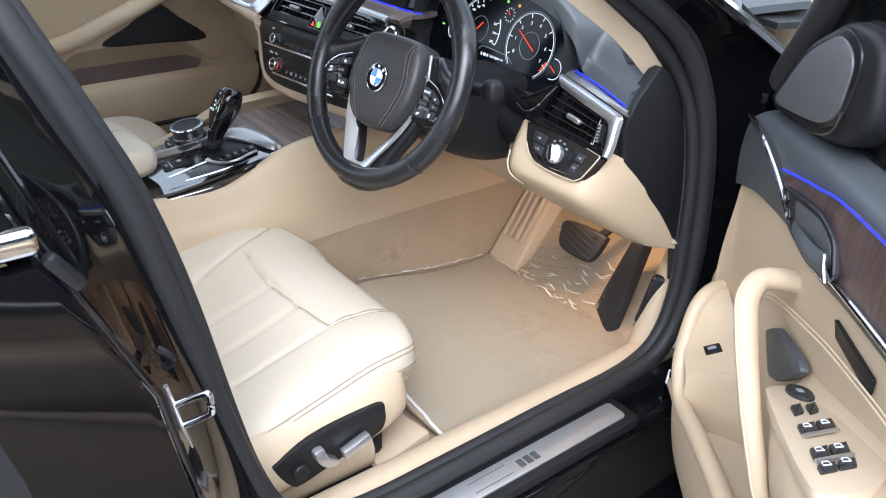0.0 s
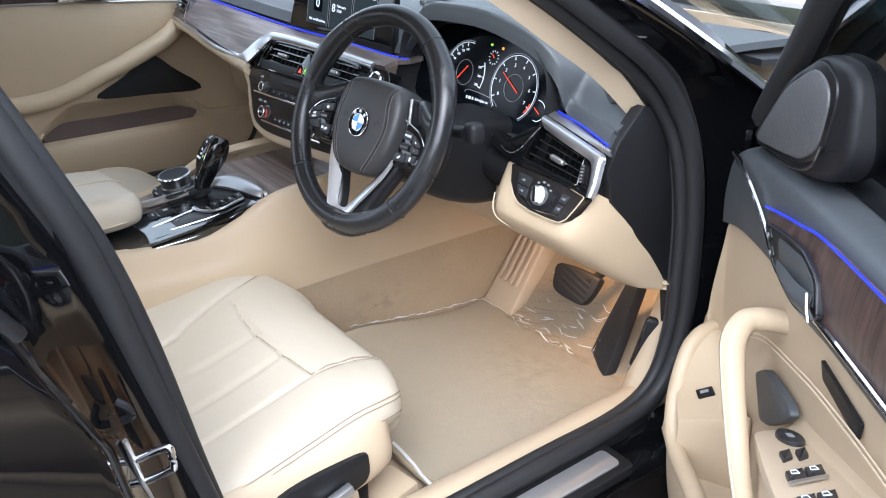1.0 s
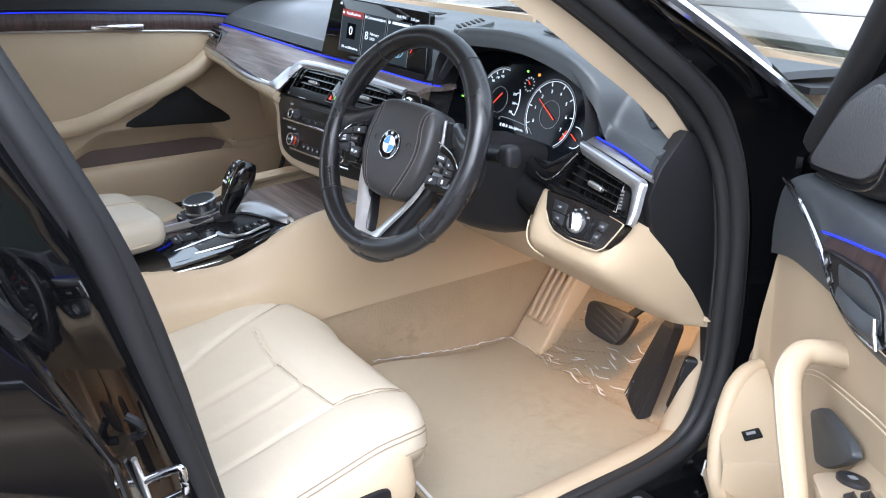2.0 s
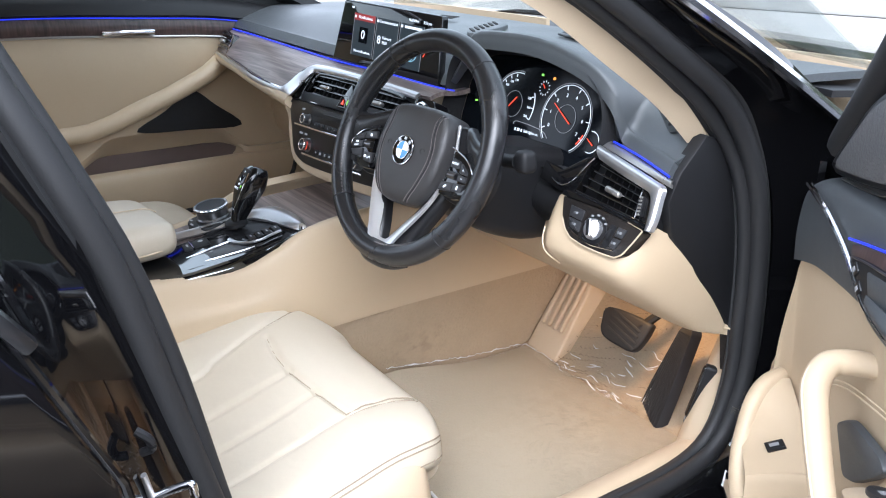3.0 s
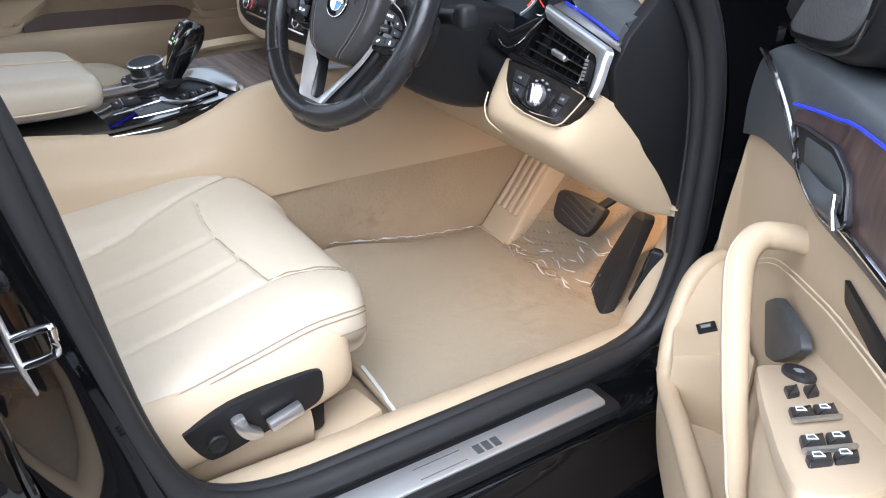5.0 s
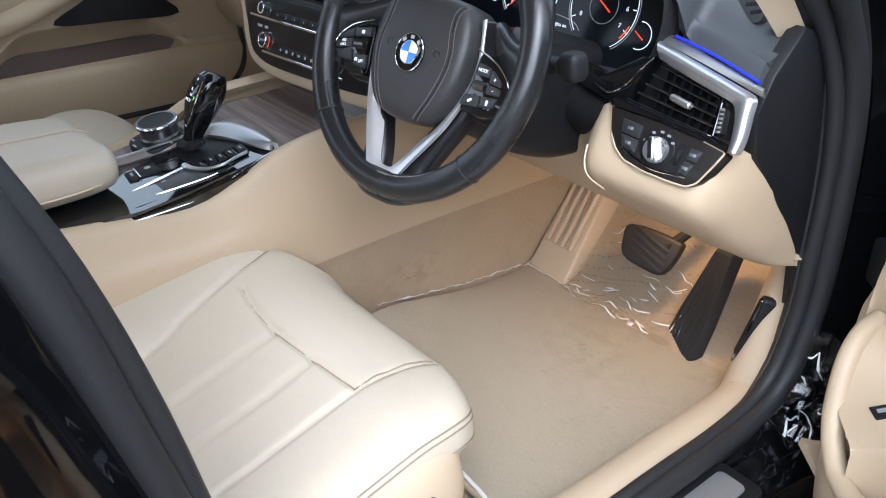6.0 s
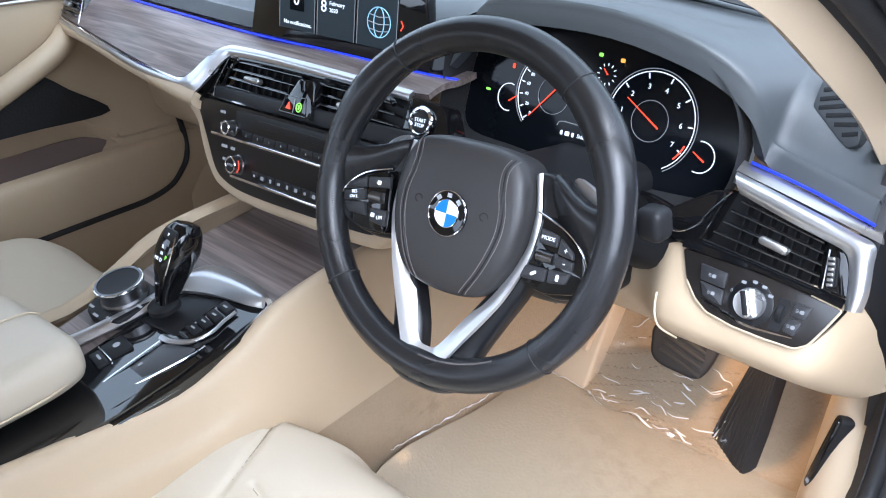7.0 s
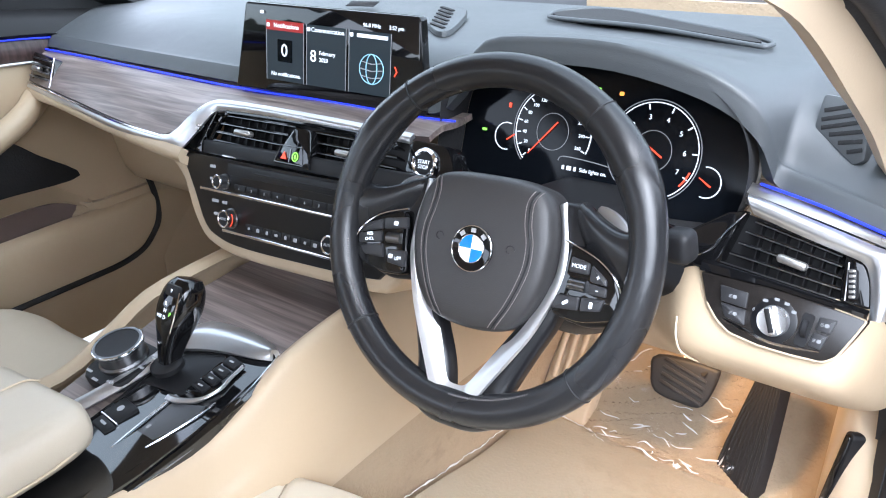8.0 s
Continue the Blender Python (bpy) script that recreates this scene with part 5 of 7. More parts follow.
flat([(0.0055, -0.0045), (0.0160, -0.0045), (0.0108, 0.0050)], K1, 0.0114, M_RED, hump, "warning_triangle", "red warning triangle")
part("lock_symbol", tube([K1 @ V((0.0320 + 0.005 * math.cos(a), 0.0005 + 0.0055 * math.sin(a), 0.0112)) for a in [2 * math.pi * k / 18 for k in range(18)]], 0.0008, 5, True), M_GREEN, hump, "green ring symbol")
flat(rrect(0.003, 0.006, 0.001, 0.0320, 0.0005), K1, 0.0114, M_GREEN, hump, "lock_bar")
flat(rrect(0.0008, 0.018, 0.0003, 0.0215, 0.001), K1, 0.0112, M_GREY, hump, "divider")
# radio and climate panel
K2 = fr((0.035, 0.086, 0.820), (1, 0.012, 0.040), (0, 0.30, 0.954))
part("panel_joint", rbox((0.40, 0.030, 0.012), K2 @ pose(0.0, 0.066, -0.012), 0.003), M_BLACK, stack, "black strip between vents and panel")
LO = cr([(-0.240, 0.058, 0), (-0.228, 0.063, 0), (0.0, 0.062, 0), (0.200, 0.062, 0), (0.212, 0.056, 0), (0.208, 0.03, 0), (0.190, -0.015, 0), (0.165, -0.044, 0), (0.140, -0.052, 0), (0.0, -0.057, 0), (-0.104, -0.0575, 0), (-0.150, -0.0505, 0), (-0.178, -0.036, 0), (-0.205, 0.005, 0), (-0.223, 0.032, 0)], 4, True)
climate = part("control_panel", plate(LO, K2, 0.03, 0.003), M_SATIN, stack, "gloss black radio and climate panel")
part("surround", plate(cr([(-0.258, 0.056, 0), (0.0, 0.054, 0), (0.228, 0.052, 0), (0.224, 0.02, 0), (0.205, -0.024, 0), (0.178, -0.058, 0), (0.145, -0.069, 0), (0.0, -0.074, 0), (-0.108, -0.0735, 0), (-0.1658, -0.064, 0), (-0.192, -0.050, 0), (-0.2165, -0.0212, 0), (-0.238, 0.018, 0)], 4, True), K2 @ pose(0, 0, -0.004), 0.05, 0.008, seg=4), M_HARD, stack, "beige surround of the panel")
for v, x0, x1, th in ((0.0140, -0.190, 0.190, 0.0042), (-0.0385, -0.136, 0.100, 0.0042)):
    part("metal_strip", rbox((x1 - x0, th, 0.004), K2 @ pose((x0 + x1) / 2, v, 0.001), 0.0012), M_CHROME, climate, "bright metal strip")
for x, v, r_ in ((-0.1367, 0.0291, 0.0094), (0.165, 0.030, 0.0094), (-0.1183, -0.0196, 0.0122), (0.0860, -0.0196, 0.0122)):
    part("rotary_knob", turned([(r_ * 1.15, 0), (r_ * 1.15, 0.002), (r_, 0.003), (r_ * 0.97, 0.0135), (r_ * 0.9, 0.0145), (r_ * 0.7, 0.0145)], K2 @ pose(x, v, 0), 32), M_DIM, climate, "ribbed dark metal rotary knob", 25)
    part("knob_ring", tube([K2 @ V((x + r_ * 0.90 * math.cos(a), v + r_ * 0.90 * math.sin(a), 0.0146)) for a in [2 * math.pi * k / 28 for k in range(28)]], 0.0015, 8, True), M_CHROME, climate, "bright knob ring")
    part("knob_cap", turned([(r_ * 0.80, 0.010), (r_ * 0.78, 0.0150), (0.001, 0.0154)], K2 @ pose(x, v, 0), 24), M_BLACK, climate, "black knob cap")
    if r_ > 0.01:
        words("AUTO", K2 @ pose(x, v, 0.0156), 0.0052, M_GREY, climate, "pale lettering")
part("knob_mark", arc(K2, -0.1183, -0.0196, 0.0125, -50, 40, 0.0006, 0.009, 14), M_RED, climate, "red arc on the knob")
part("disc_slot", rbox((0.20, 0.003, 0.002), K2 @ pose(0.02, 0.047, 0.0008), 0.001), M_BLACK, climate, "disc slot")
part("slot_panel", rbox((0.30, 0.016, 0.002), K2 @ pose(0.018, 0.047, 0.0), 0.0008), M_BLACK, climate, "matt strip with the disc slot")
for k in range(9):
    part("preset_key", rbox((0.024, 0.009, 0.0014), K2 @ pose(-0.105 + 0.0262 * k, 0.0240, 0.0002), 0.0004), M_BLACK, climate, "black preset key")
    if k < 8:
        words(str(k + 1), K2 @ pose(-0.105 + 0.0262 * k, 0.0232, 0.0018), 0.0050, M_GREY, climate)
for k in range(8):
    part("climate_key", rbox((0.0175, 0.009, 0.0014), K2 @ pose(-0.080 + 0.0185 * k, -0.0265, 0.0), 0.0004), M_BLACK, climate, "black climate key")
    flat(rrect(0.006 if k % 2 else 0.004, 0.005 if k % 3 else 0.0035, 0.001), K2 @ pose(-0.080 + 0.0185 * k, -0.0275, 0.0), 0.0018, M_GREY, climate, "key_legend", "pale key legend")
for x, v, w in ((-0.165, 0.047, 0.012), (-0.165, 0.030, 0.010), (-0.156, 0.0, 0.014), (-0.135, 0.0, 0.010), (-0.152, -0.018, 0.012)):
    flat(rrect(w, 0.004, 0.001), K2 @ pose(x, v, 0), 0.001, M_GREY, climate, "key_legend", "pale key legend")
# starter button on its gloss panel
SB = K1 @ pose(0.221, 0.022, -0.013)
starter = thing("starter_panel", SB, "gloss black panel with silver ringed starter button", "start button")
part("panel", plate(rpoly([(-0.030, 0.026), (0.026, 0.024), (0.046, -0.010), (0.040, -0.046), (-0.034, -0.044)], 0.01), SB @ pose(0, 0, -0.006), 0.03, 0.003), M_GLOSS, starter)
part("button_ring", tube([SB @ V((0.0160 * math.cos(a), 0.0160 * math.sin(a), -0.002)) for a in [2 * math.pi * k / 32 for k in range(32)]], 0.0028, 8, True), M_CHROME, starter, "chrome ring")
part("button", turned([(0.0148, -0.006), (0.0148, -0.002), (0.011, -0.001), (0.001, -0.0008)], SB, 28), M_BLACK, starter, "black starter button")
words("START", SB @ pose(0, 0.0015, -0.0004), 0.0062, M_WHITE, starter, "white lettering")
words("STOP", SB @ pose(0, -0.0045, -0.0004), 0.0062, M_WHITE, starter, "white lettering")

# ---- outer vent and lamp switches ----
RP = fr((0.63, 0.188, 0.84), (1, 0, 0), (0, 0.43, 0.9))
outer = thing("outer_vent", RP, "silver framed outer air vent with gloss black slats", "air vent")
FRO = [(-0.056, 0.0795), (0.012, 0.0650), (0.060, 0.0545), (0.0815, 0.0485), (0.0860, 0.030), (0.0900, 0.006), (0.0895, -0.011)]
FRI = [(-0.046, 0.0600), (0.000, 0.0490), (0.044, 0.0400), (0.0610, 0.0350), (0.0685, 0.022), (0.0735, 0.002), (0.0755, -0.013)]
part("silver_frame", slab(net([[RP @ V((a[0], a[1], 0.000)), RP @ V((a[0] * 0.8 + b[0] * 0.2, a[1] * 0.8 + b[1] * 0.2, 0.007)), RP @ V((a[0] * 0.4 + b[0] * 0.6, a[1] * 0.4 + b[1] * 0.6, 0.0085)), RP @ V((b[0], b[1], 0.003))] for a, b in zip(FRO, FRI)], 4, 6), 0.010, flip=True), M_SILVER, outer, "satin silver frame", 50)
part("upper_band", slab(net([[(0.565, 0.252, 0.912), (0.563, 0.243, 0.911), (0.567, 0.233, 0.908)], [(0.64, 0.238, 0.902), (0.64, 0.229, 0.902), (0.64, 0.222, 0.898)], [(0.712, 0.220, 0.892), (0.714, 0.214, 0.892), (0.716, 0.210, 0.886)]], 3, 3), 0.006, flip=True), M_PALE, outer, "pale grey band above the vent")
part("light_strip", tube(cr([(0.576, 0.247, 0.9135), (0.64, 0.236, 0.906), (0.705, 0.2195, 0.8965)], 6), 0.0015, 6), M_BLUE, outer, "thin blue light strip")
part("vent_backing", plate([(-0.062, 0.060), (0.060, 0.040), (0.070, -0.006), (-0.082, 0.000), (-0.078, 0.020)], RP @ pose(0, 0, -0.026), 0.015), M_BLACK, outer, "black vent backing")
for a, b in (((-0.0446, 0.0533), (0.0400, 0.0376)), ((-0.0514, 0.0420), (0.0420, 0.0285)), ((-0.0557, 0.0298), (0.0440, 0.0180)), ((-0.0620, 0.0180), (0.0455, 0.0078))):
    a, b = RP @ V((*a, -0.003)), RP @ V((*b, -0.003))
    part("slat", slab([[a, b], [a + RP.to_3x3() @ V((0, -0.003, -0.020)), b + RP.to_3x3() @ V((0, -0.003, -0.020))]], 0.0022), M_GLOSS, outer, "gloss black slat")
    part("slat_edge", tube([a, b], 0.0007, 6), M_DIM, outer, "thin bright slat edge")
for k in range(7):
    part("vane", rbox((0.0014, 0.050, 0.012), RP @ pose(-0.040 + 0.0125 * k, 0.030 - 0.0015 * k, -0.019), 0), M_BLACK, outer, "upright vane")
part("vent_tab", rbox((0.030, 0.0085, 0.010), RP @ pose(-0.001, 0.0225, 0.0, 0, 0, -9), 0.0038, 3), M_PALE, outer, "satin vent tab")
wheel_ = part("vent_wheel", rbox((0.0085, 0.028, 0.010), RP @ pose(0.0555, 0.0155, 0.001, 0, 0, 12), 0.003), M_BLACK, outer, "ribbed vent wheel")
for k in range(6):
    part("wheel_rib", rbox((0.0055, 0.0028, 0.003), RP @ pose(0.0580 - 0.0010 * k, 0.0040 + 0.0046 * k, 0.0058, 0, 0, 12), 0.0008), M_PALE, wheel_, "pale rib")
part("wheel_line", tube([RP @ V((0.0478, 0.034, 0.002)), RP @ V((0.0520, -0.001, 0.002)), RP @ V((0.0600, -0.002, 0.002))], 0.0009, 6), M_DIM, outer, "thin bright line")
part("vent_end", plate(rpoly([(0.0425, 0.041), (0.060, 0.036), (0.0690, 0.020), (0.0745, -0.004), (0.046, -0.003)], 0.004), RP @ pose(0, 0, -0.002), 0.018, 0.002), M_GLOSS, outer, "gloss black end of the vent")
part("vent_side", plate([(-0.150, 0.036), (-0.110, 0.030), (-0.072, 0.058), (-0.056, 0.062), (-0.069, 0.010), (-0.084, -0.004), (-0.150, 0.008)], RP @ pose(0, 0, 0.0), 0.02, 0.003), M_GLOSS, outer, "gloss black vent cheek")
part("vent_ledge", slab([[RP @ V((a, v0, -0.002)), RP @ V((a, v0 - 0.004, 0.006)), RP @ V((a, v1, 0.007))] for a, v0, v1 in ((-0.084, 0.0075, -0.0045), (-0.0685, 0.0070, -0.0045), (-0.010, 0.0025, -0.0045), (0.044, -0.0022, -0.0085), (0.0745, -0.0045, -0.0125))], 0.012, flip=True), M_GLOSS, outer, "gloss black ledge")
part("ledge_line", tube([RP @ V((-0.0685, 0.0078, -0.001)), RP @ V((0.044, -0.0015, -0.001))], 0.0008, 6), M_DIM, outer, "thin bright line")
part("vent_line", tube(cr([RP @ V(p) for p in ((-0.120, 0.014, 0.004), (-0.098, 0.008, 0.004), (-0.080, 0.018, 0.004), (-0.066, 0.040, 0.004), (-0.053, 0.0595, 0.004))], 6), 0.0011, 6), M_CHROME, outer, "thin chrome line")
lamps = thing("lamp_switch_panel", RP @ pose(0, -0.03, 0), "dark lamp switch panel with silver rotary knob", "switch panel")
LP = rpoly([(-0.083, -0.0055), (-0.0712, -0.033), (-0.0566, -0.0490), (-0.0415, -0.0580), (-0.0126, -0.0622), (0.0196, -0.0625), (0.0470, -0.0610), (0.0575, -0.0535), (0.0674, -0.0324), (0.0752, -0.0135), (0.0445, -0.0095), (-0.010, -0.0055)], 0.004)
part("panel", plate(LP, RP @ pose(0, 0, 0.0045), 0.02, 0.001), M_PANEL, lamps, "dark brown gloss panel")
part("panel_rim", tube([RP @ V((p.x, p.y, 0.0042)) for p in LP[8:-8]], 0.0011, 6), M_HARD, lamps, "thin beige joint")
part("metal_line", tube(cr([RP @ V(p) for p in ((-0.0498, -0.0465, 0.0055), (-0.0203, -0.0528, 0.0055), (0.0023, -0.0560, 0.0055), (0.0428, -0.0525, 0.0055))], 6), [0.0008 + 0.0012 * math.sin(math.pi * k / 18) for k in range(19)], 6), M_CHROME, lamps, "bright metal line")
for q in (((-0.0600, -0.0140), (-0.0320, -0.0154), (-0.0310, -0.0306), (-0.0562, -0.0292)), ((-0.0558, -0.0308), (-0.0308, -0.0322), (-0.0285, -0.0470), (-0.0490, -0.0436)), ((0.0362, -0.0205), (0.0516, -0.0205), (0.0482, -0.0340), (0.0352, -0.0335)), ((0.0344, -0.0362), (0.0474, -0.0362), (0.0430, -0.0506), (0.0318, -0.0488))):
    c = (sum(p[0] for p in q) / 4, sum(p[1] for p in q) / 4)
    part("lamp_key", plate(rpoly(q, 0.0012), RP @ pose(0, 0, 0.0068), 0.004, 0.0008), M_KEY, lamps, "dark lamp key")
    flat(rrect(0.0040, 0.0036, 0.0014), RP @ pose(c[0] + 0.0014, c[1], 0), 0.0074, M_GREY, lamps, "key_legend", "pale lamp symbol")
    for d in (-0.0012, 0.0, 0.0012):
        flat(rrect(0.0028, 0.0005, 0.0002), RP @ pose(c[0] - 0.0030, c[1] + d, 0), 0.0074, M_GREY, lamps, "key_legend", "pale lamp symbol")
part("dim_well", plate(rrect(0.011, 0.032, 0.003), RP @ pose(0.0255, -0.0360, 0.0052, 0, 0, -6), 0.002), M_BLACK, lamps, "dark slot of the dimmer")
part("dim_wheel", turned([(0.0080, -0.003), (0.0095, -0.002), (0.0095, 0.002), (0.0080, 0.003)], fr(RP @ V((0.0255, -0.0352, 0.0010)), RP.to_3x3() @ V((0, 1, 0)), RP.to_3x3() @ V((0, 0, 1))), 30), M_BLACK, lamps, "ribbed dimmer wheel", 20)
KN = RP @ pose(-0.0030, -0.0352, 0.0045)
part("knob_well", turned([(0.0215, -0.002), (0.0215, 0.0008), (0.0205, 0.0012), (0.001, 0.0012)], KN, 32), M_SATIN, lamps, "dark ring round the knob")
knob = part("rotary_knob", turned([(0.0150, 0.0), (0.0150, 0.005), (0.0140, 0.0075), (0.0125, 0.0072), (0.001, 0.0070)], KN, 36), M_SILVER, lamps, "silver rotary lamp knob")
part("knob_grip", rbox((0.0078, 0.0270, 0.0130), KN @ pose(0, 0, 0.0085, 0, 0, 24), 0.003, 3), M_SILVER, knob, "raised silver grip")
part("knob_cap", rbox((0.0052, 0.0230, 0.002), KN @ pose(-0.0008, 0, 0.0148, 0, 0, 24), 0.0008), M_BLACK, knob, "dark inlay of the grip")
words("0", KN @ pose(-0.0205, 0.0060, 0.0014), 0.0048, M_GREY, lamps, "pale lettering")
for a in (124, 94, 66, 38):
    flat(rrect(0.0046, 0.0028, 0.0008), KN @ pose(0.0205 * math.cos(radians(a)), 0.0205 * math.sin(radians(a)), 0), 0.0018, M_GREY, lamps, "knob_legend", "pale lamp symbol")

# ---- top of the dashboard ----
PV = fr((0.632, 0.303, 0.966), (0.97, -0.20, 0.0), (0.0, 0.40, 0.92))
pv = thing("side_demister", PV, "small slatted demister vent in the dashboard skin", "air vent")
part("bezel", plate(rpoly([(-0.024, 0.026), (0.024, 0.026), (0.034, -0.030), (0.024, -0.036), (-0.024, -0.008)], 0.004), PV @ pose(0, 0, 0.010), 0.04, 0.002), M_DASH, pv, "graphite bezel")
for a, b in (((-0.019, 0.010), (0.016, 0.022)), ((-0.019, 0.001), (0.019, 0.014)), ((-0.017, -0.007), (0.0215, 0.006)), ((-0.007, -0.012), (0.024, -0.003)), ((0.004, -0.018), (0.0265, -0.012)), ((0.015, -0.025), (0.029, -0.020))):
    part("slat", rbox((math.hypot(b[0] - a[0], b[1] - a[1]), 0.0044, 0.003), PV @ pose((a[0] + b[0]) / 2, (a[1] + b[1]) / 2, 0.0092, 0, 0, math.degrees(math.atan2(b[1] - a[1], b[0] - a[0]))), 0.0005), M_CLOTH, pv, "dark slot")
slot = thing("display_slot", (0.36, 0.47, 1.0), "dark projector slot in the dashboard top", "slot")
part("slot_rim", tube(cr([(0.158, 0.515, 1.0075), (0.160, 0.556, 1.0070), (0.23, 0.582, 1.0065), (0.36, 0.525, 1.0070), (0.494, 0.458, 1.008), (0.508, 0.424, 1.0085), (0.483, 0.427, 1.0085), (0.333, 0.480, 1.008), (0.19, 0.496, 1.008)], 4, True), 0.0032, 8, True), M_DASH, slot, "graphite raised rim", 70)
part("slot_well", plate(cr([(0.172, 0.510, 0), (0.172, 0.548, 0), (0.233, 0.574, 0), (0.36, 0.518, 0), (0.470, 0.464, 0), (0.490, 0.438, 0), (0.381, 0.474, 0), (0.298, 0.488, 0)], 4, True), pose(0, 0, 1.0095), 0.004), M_CLOTH, slot, "dark well")
grille = thing("demister_grille", (0, 0.42, 1.0), "slotted grille in the dashboard top", "grille")
part("grille_plate", plate(cr([(-0.03, 0.50, 0), (0.03, 0.485, 0), (0.10, 0.36, 0), (0.09, 0.34, 0), (0.04, 0.38, 0), (-0.01, 0.43, 0)], 3, True), pose(0, 0, 1.014), 0.008, 0.002), M_DASH, grille, "graphite grille plate")
for k in range(6):
    part("slat", rbox((0.045, 0.006, 0.002), pose(0.0 + 0.014 * k, 0.475 - 0.022 * k, 1.0152, 0, 0, -28), 0.0005), M_CLOTH, grille, "dark slot")
for k in range(4):
    part("slat", rbox((0.055, 0.005, 0.002), pose(-0.205 + 0.006 * k, 0.505 - 0.010 * k, 1.0105, 0, 0, 12), 0.0005), M_CLOTH, grille, "dark slot")
# far end vent
FV = fr((-0.69, 0.155, 0.928), (1, -0.12, 0), (0, 0.45, 0.89))
far = thing("far_vent", FV, "outer air vent at the passenger end of the wood band", "air vent")
part("backing", plate(rpoly([(-0.05, 0.028), (0.052, 0.024), (0.060, -0.028), (-0.03, -0.024)], 0.008), FV, 0.02, 0.003), M_GLOSS, far, "gloss black vent")
for k in range(4):
    part("slat", rbox((0.075, 0.003, 0.006), FV @ pose(0.008, 0.018 - 0.011 * k, 0.003), 0.001), M_DIM, far, "thin dim slat")
part("vent_tab", rbox((0.03, 0.009, 0.012), FV @ pose(0.0, 0.0, 0.006), 0.004), M_PALE, far, "satin vent tab")
part("bright_edge", tube([FV @ V((0.056, 0.026, 0.003)), FV @ V((0.064, -0.028, 0.003))], 0.0018, 6), M_CHROME, far, "bright edge")

# ---- console top ----
CZ = lambda y: 0.703 if y > -0.03 else 0.703 + (y + 0.03) * 0.16 if y > -0.21 else 0.674 + (y + 0.21) * 0.02


def deck(outline_rows, lift=0.0, th=0.01):
    return slab([[(x, y, CZ(y) + lift) for x in xs] for y, xs in outline_rows], th)


lin = lambda a, b, n=4: [a + (b - a) * k / n for k in range(n + 1)]
part("wood_deck", deck([(0.20, lin(-0.128, 0.118)), (0.10, lin(-0.126, 0.118)), (0.0, lin(-0.112, 0.118)), (-0.03, lin(-0.107, 0.118)), (-0.10, lin(-0.10, 0.10)), (-0.16, lin(-0.094, 0.06)), (-0.24, lin(-0.080, 0.02)), (-0.30, lin(-0.07, 0.02))], -0.003), M_WOOD_Y, console, "grey open-pored wood deck")
part("gloss_deck", deck([(-0.028, lin(0.006, 0.126)), (-0.06, lin(0.002, 0.127)), (-0.115, lin(-0.012, 0.130)), (-0.17, lin(-0.004, 0.132)), (-0.24, lin(0.004, 0.134)), (-0.32, lin(0.0, 0.134)), (-0.45, lin(-0.09, 0.134))], 0.001), M_DECK, console, "piano black deck")
part("deck_side", slab([[(0.120, y, CZ(y) + 0.001), (0.139, y, CZ(y) - 0.006), (0.139, y, 0.655)] for y in (-0.03, -0.08, -0.13, -0.18, -0.25, -0.35, -0.5)], 0.006), M_DECK, console, "piano black side")
EDGE = [((-0.044, -0.25), (-0.026, -0.25)), ((-0.038, -0.218), (-0.021, -0.222)), ((-0.026, -0.16), (-0.009, -0.165)), ((-0.021, -0.11), (-0.003, -0.115)), ((-0.024, -0.065), (0.001, -0.086)), ((-0.010, -0.034), (0.013, -0.078)), ((0.030, -0.024), (0.036, -0.068)), ((0.075, -0.023), (0.068, -0.059)), ((0.108, -0.030), (0.106, -0.050)), ((0.121, -0.037), (0.121, -0.041))]
part("silver_bridge", slab(net([[(a[0], a[1], CZ(a[1]) + 0.002), ((a[0] + b[0]) / 2, (a[1] + b[1]) / 2, CZ((a[1] + b[1]) / 2) + 0.0085), (b[0], b[1], CZ(b[1]) + 0.002)] for a, b in EDGE], 5, 5), 0.006), M_SILVER, console, "satin silver edge and bridge")
part("bright_line", tube(cr([(0.122, -0.03, 0.706), (0.133, -0.10, 0.688), (0.138, -0.18, 0.668), (0.139, -0.34, 0.664)], 6), 0.0012, 6), M_CHROME, console, "thin bright line")
# selector gate
gate = part("gate", plate(rpoly([(0.008, -0.082), (0.062, -0.063), (0.067, -0.080), (0.070, -0.138), (-0.002, -0.148)], 0.006), fr((0, 0, 0.7040), (1, 0, 0), (0, 1, 0.16)) @ pose(0, 0, 0.0055), 0.008, 0.002), M_BLACK, console, "matt black selector gate")
TOPF = fr((0, 0, 0.7115), (1, 0, 0), (0, 1, 0.16))
kp = part("switch_strip", plate(rpoly([(0.064, -0.060), (0.099, -0.066), (0.103, -0.105), (0.094, -0.132), (0.066, -0.134)], 0.006), TOPF, 0.008, 0.002), M_GLOSS, console, "gloss black switch strip")
for k, (x, y, h) in enumerate(((0.0825, -0.0725, 0.014), (0.0830, -0.0895, 0.013), (0.0825, -0.1045, 0.012), (0.0810, -0.1190, 0.012))):
    part("mode_key", rbox((0.024, h, 0.005), TOPF @ pose(x, y, 0.0008, 0, 0, -6), 0.0018), M_BLACK, kp, "black mode key")
    flat(rrect(0.008, 0.0022, 0.0005), TOPF @ pose(x, y, 0), 0.0038, M_GREY, kp, "key_legend", "pale key legend")
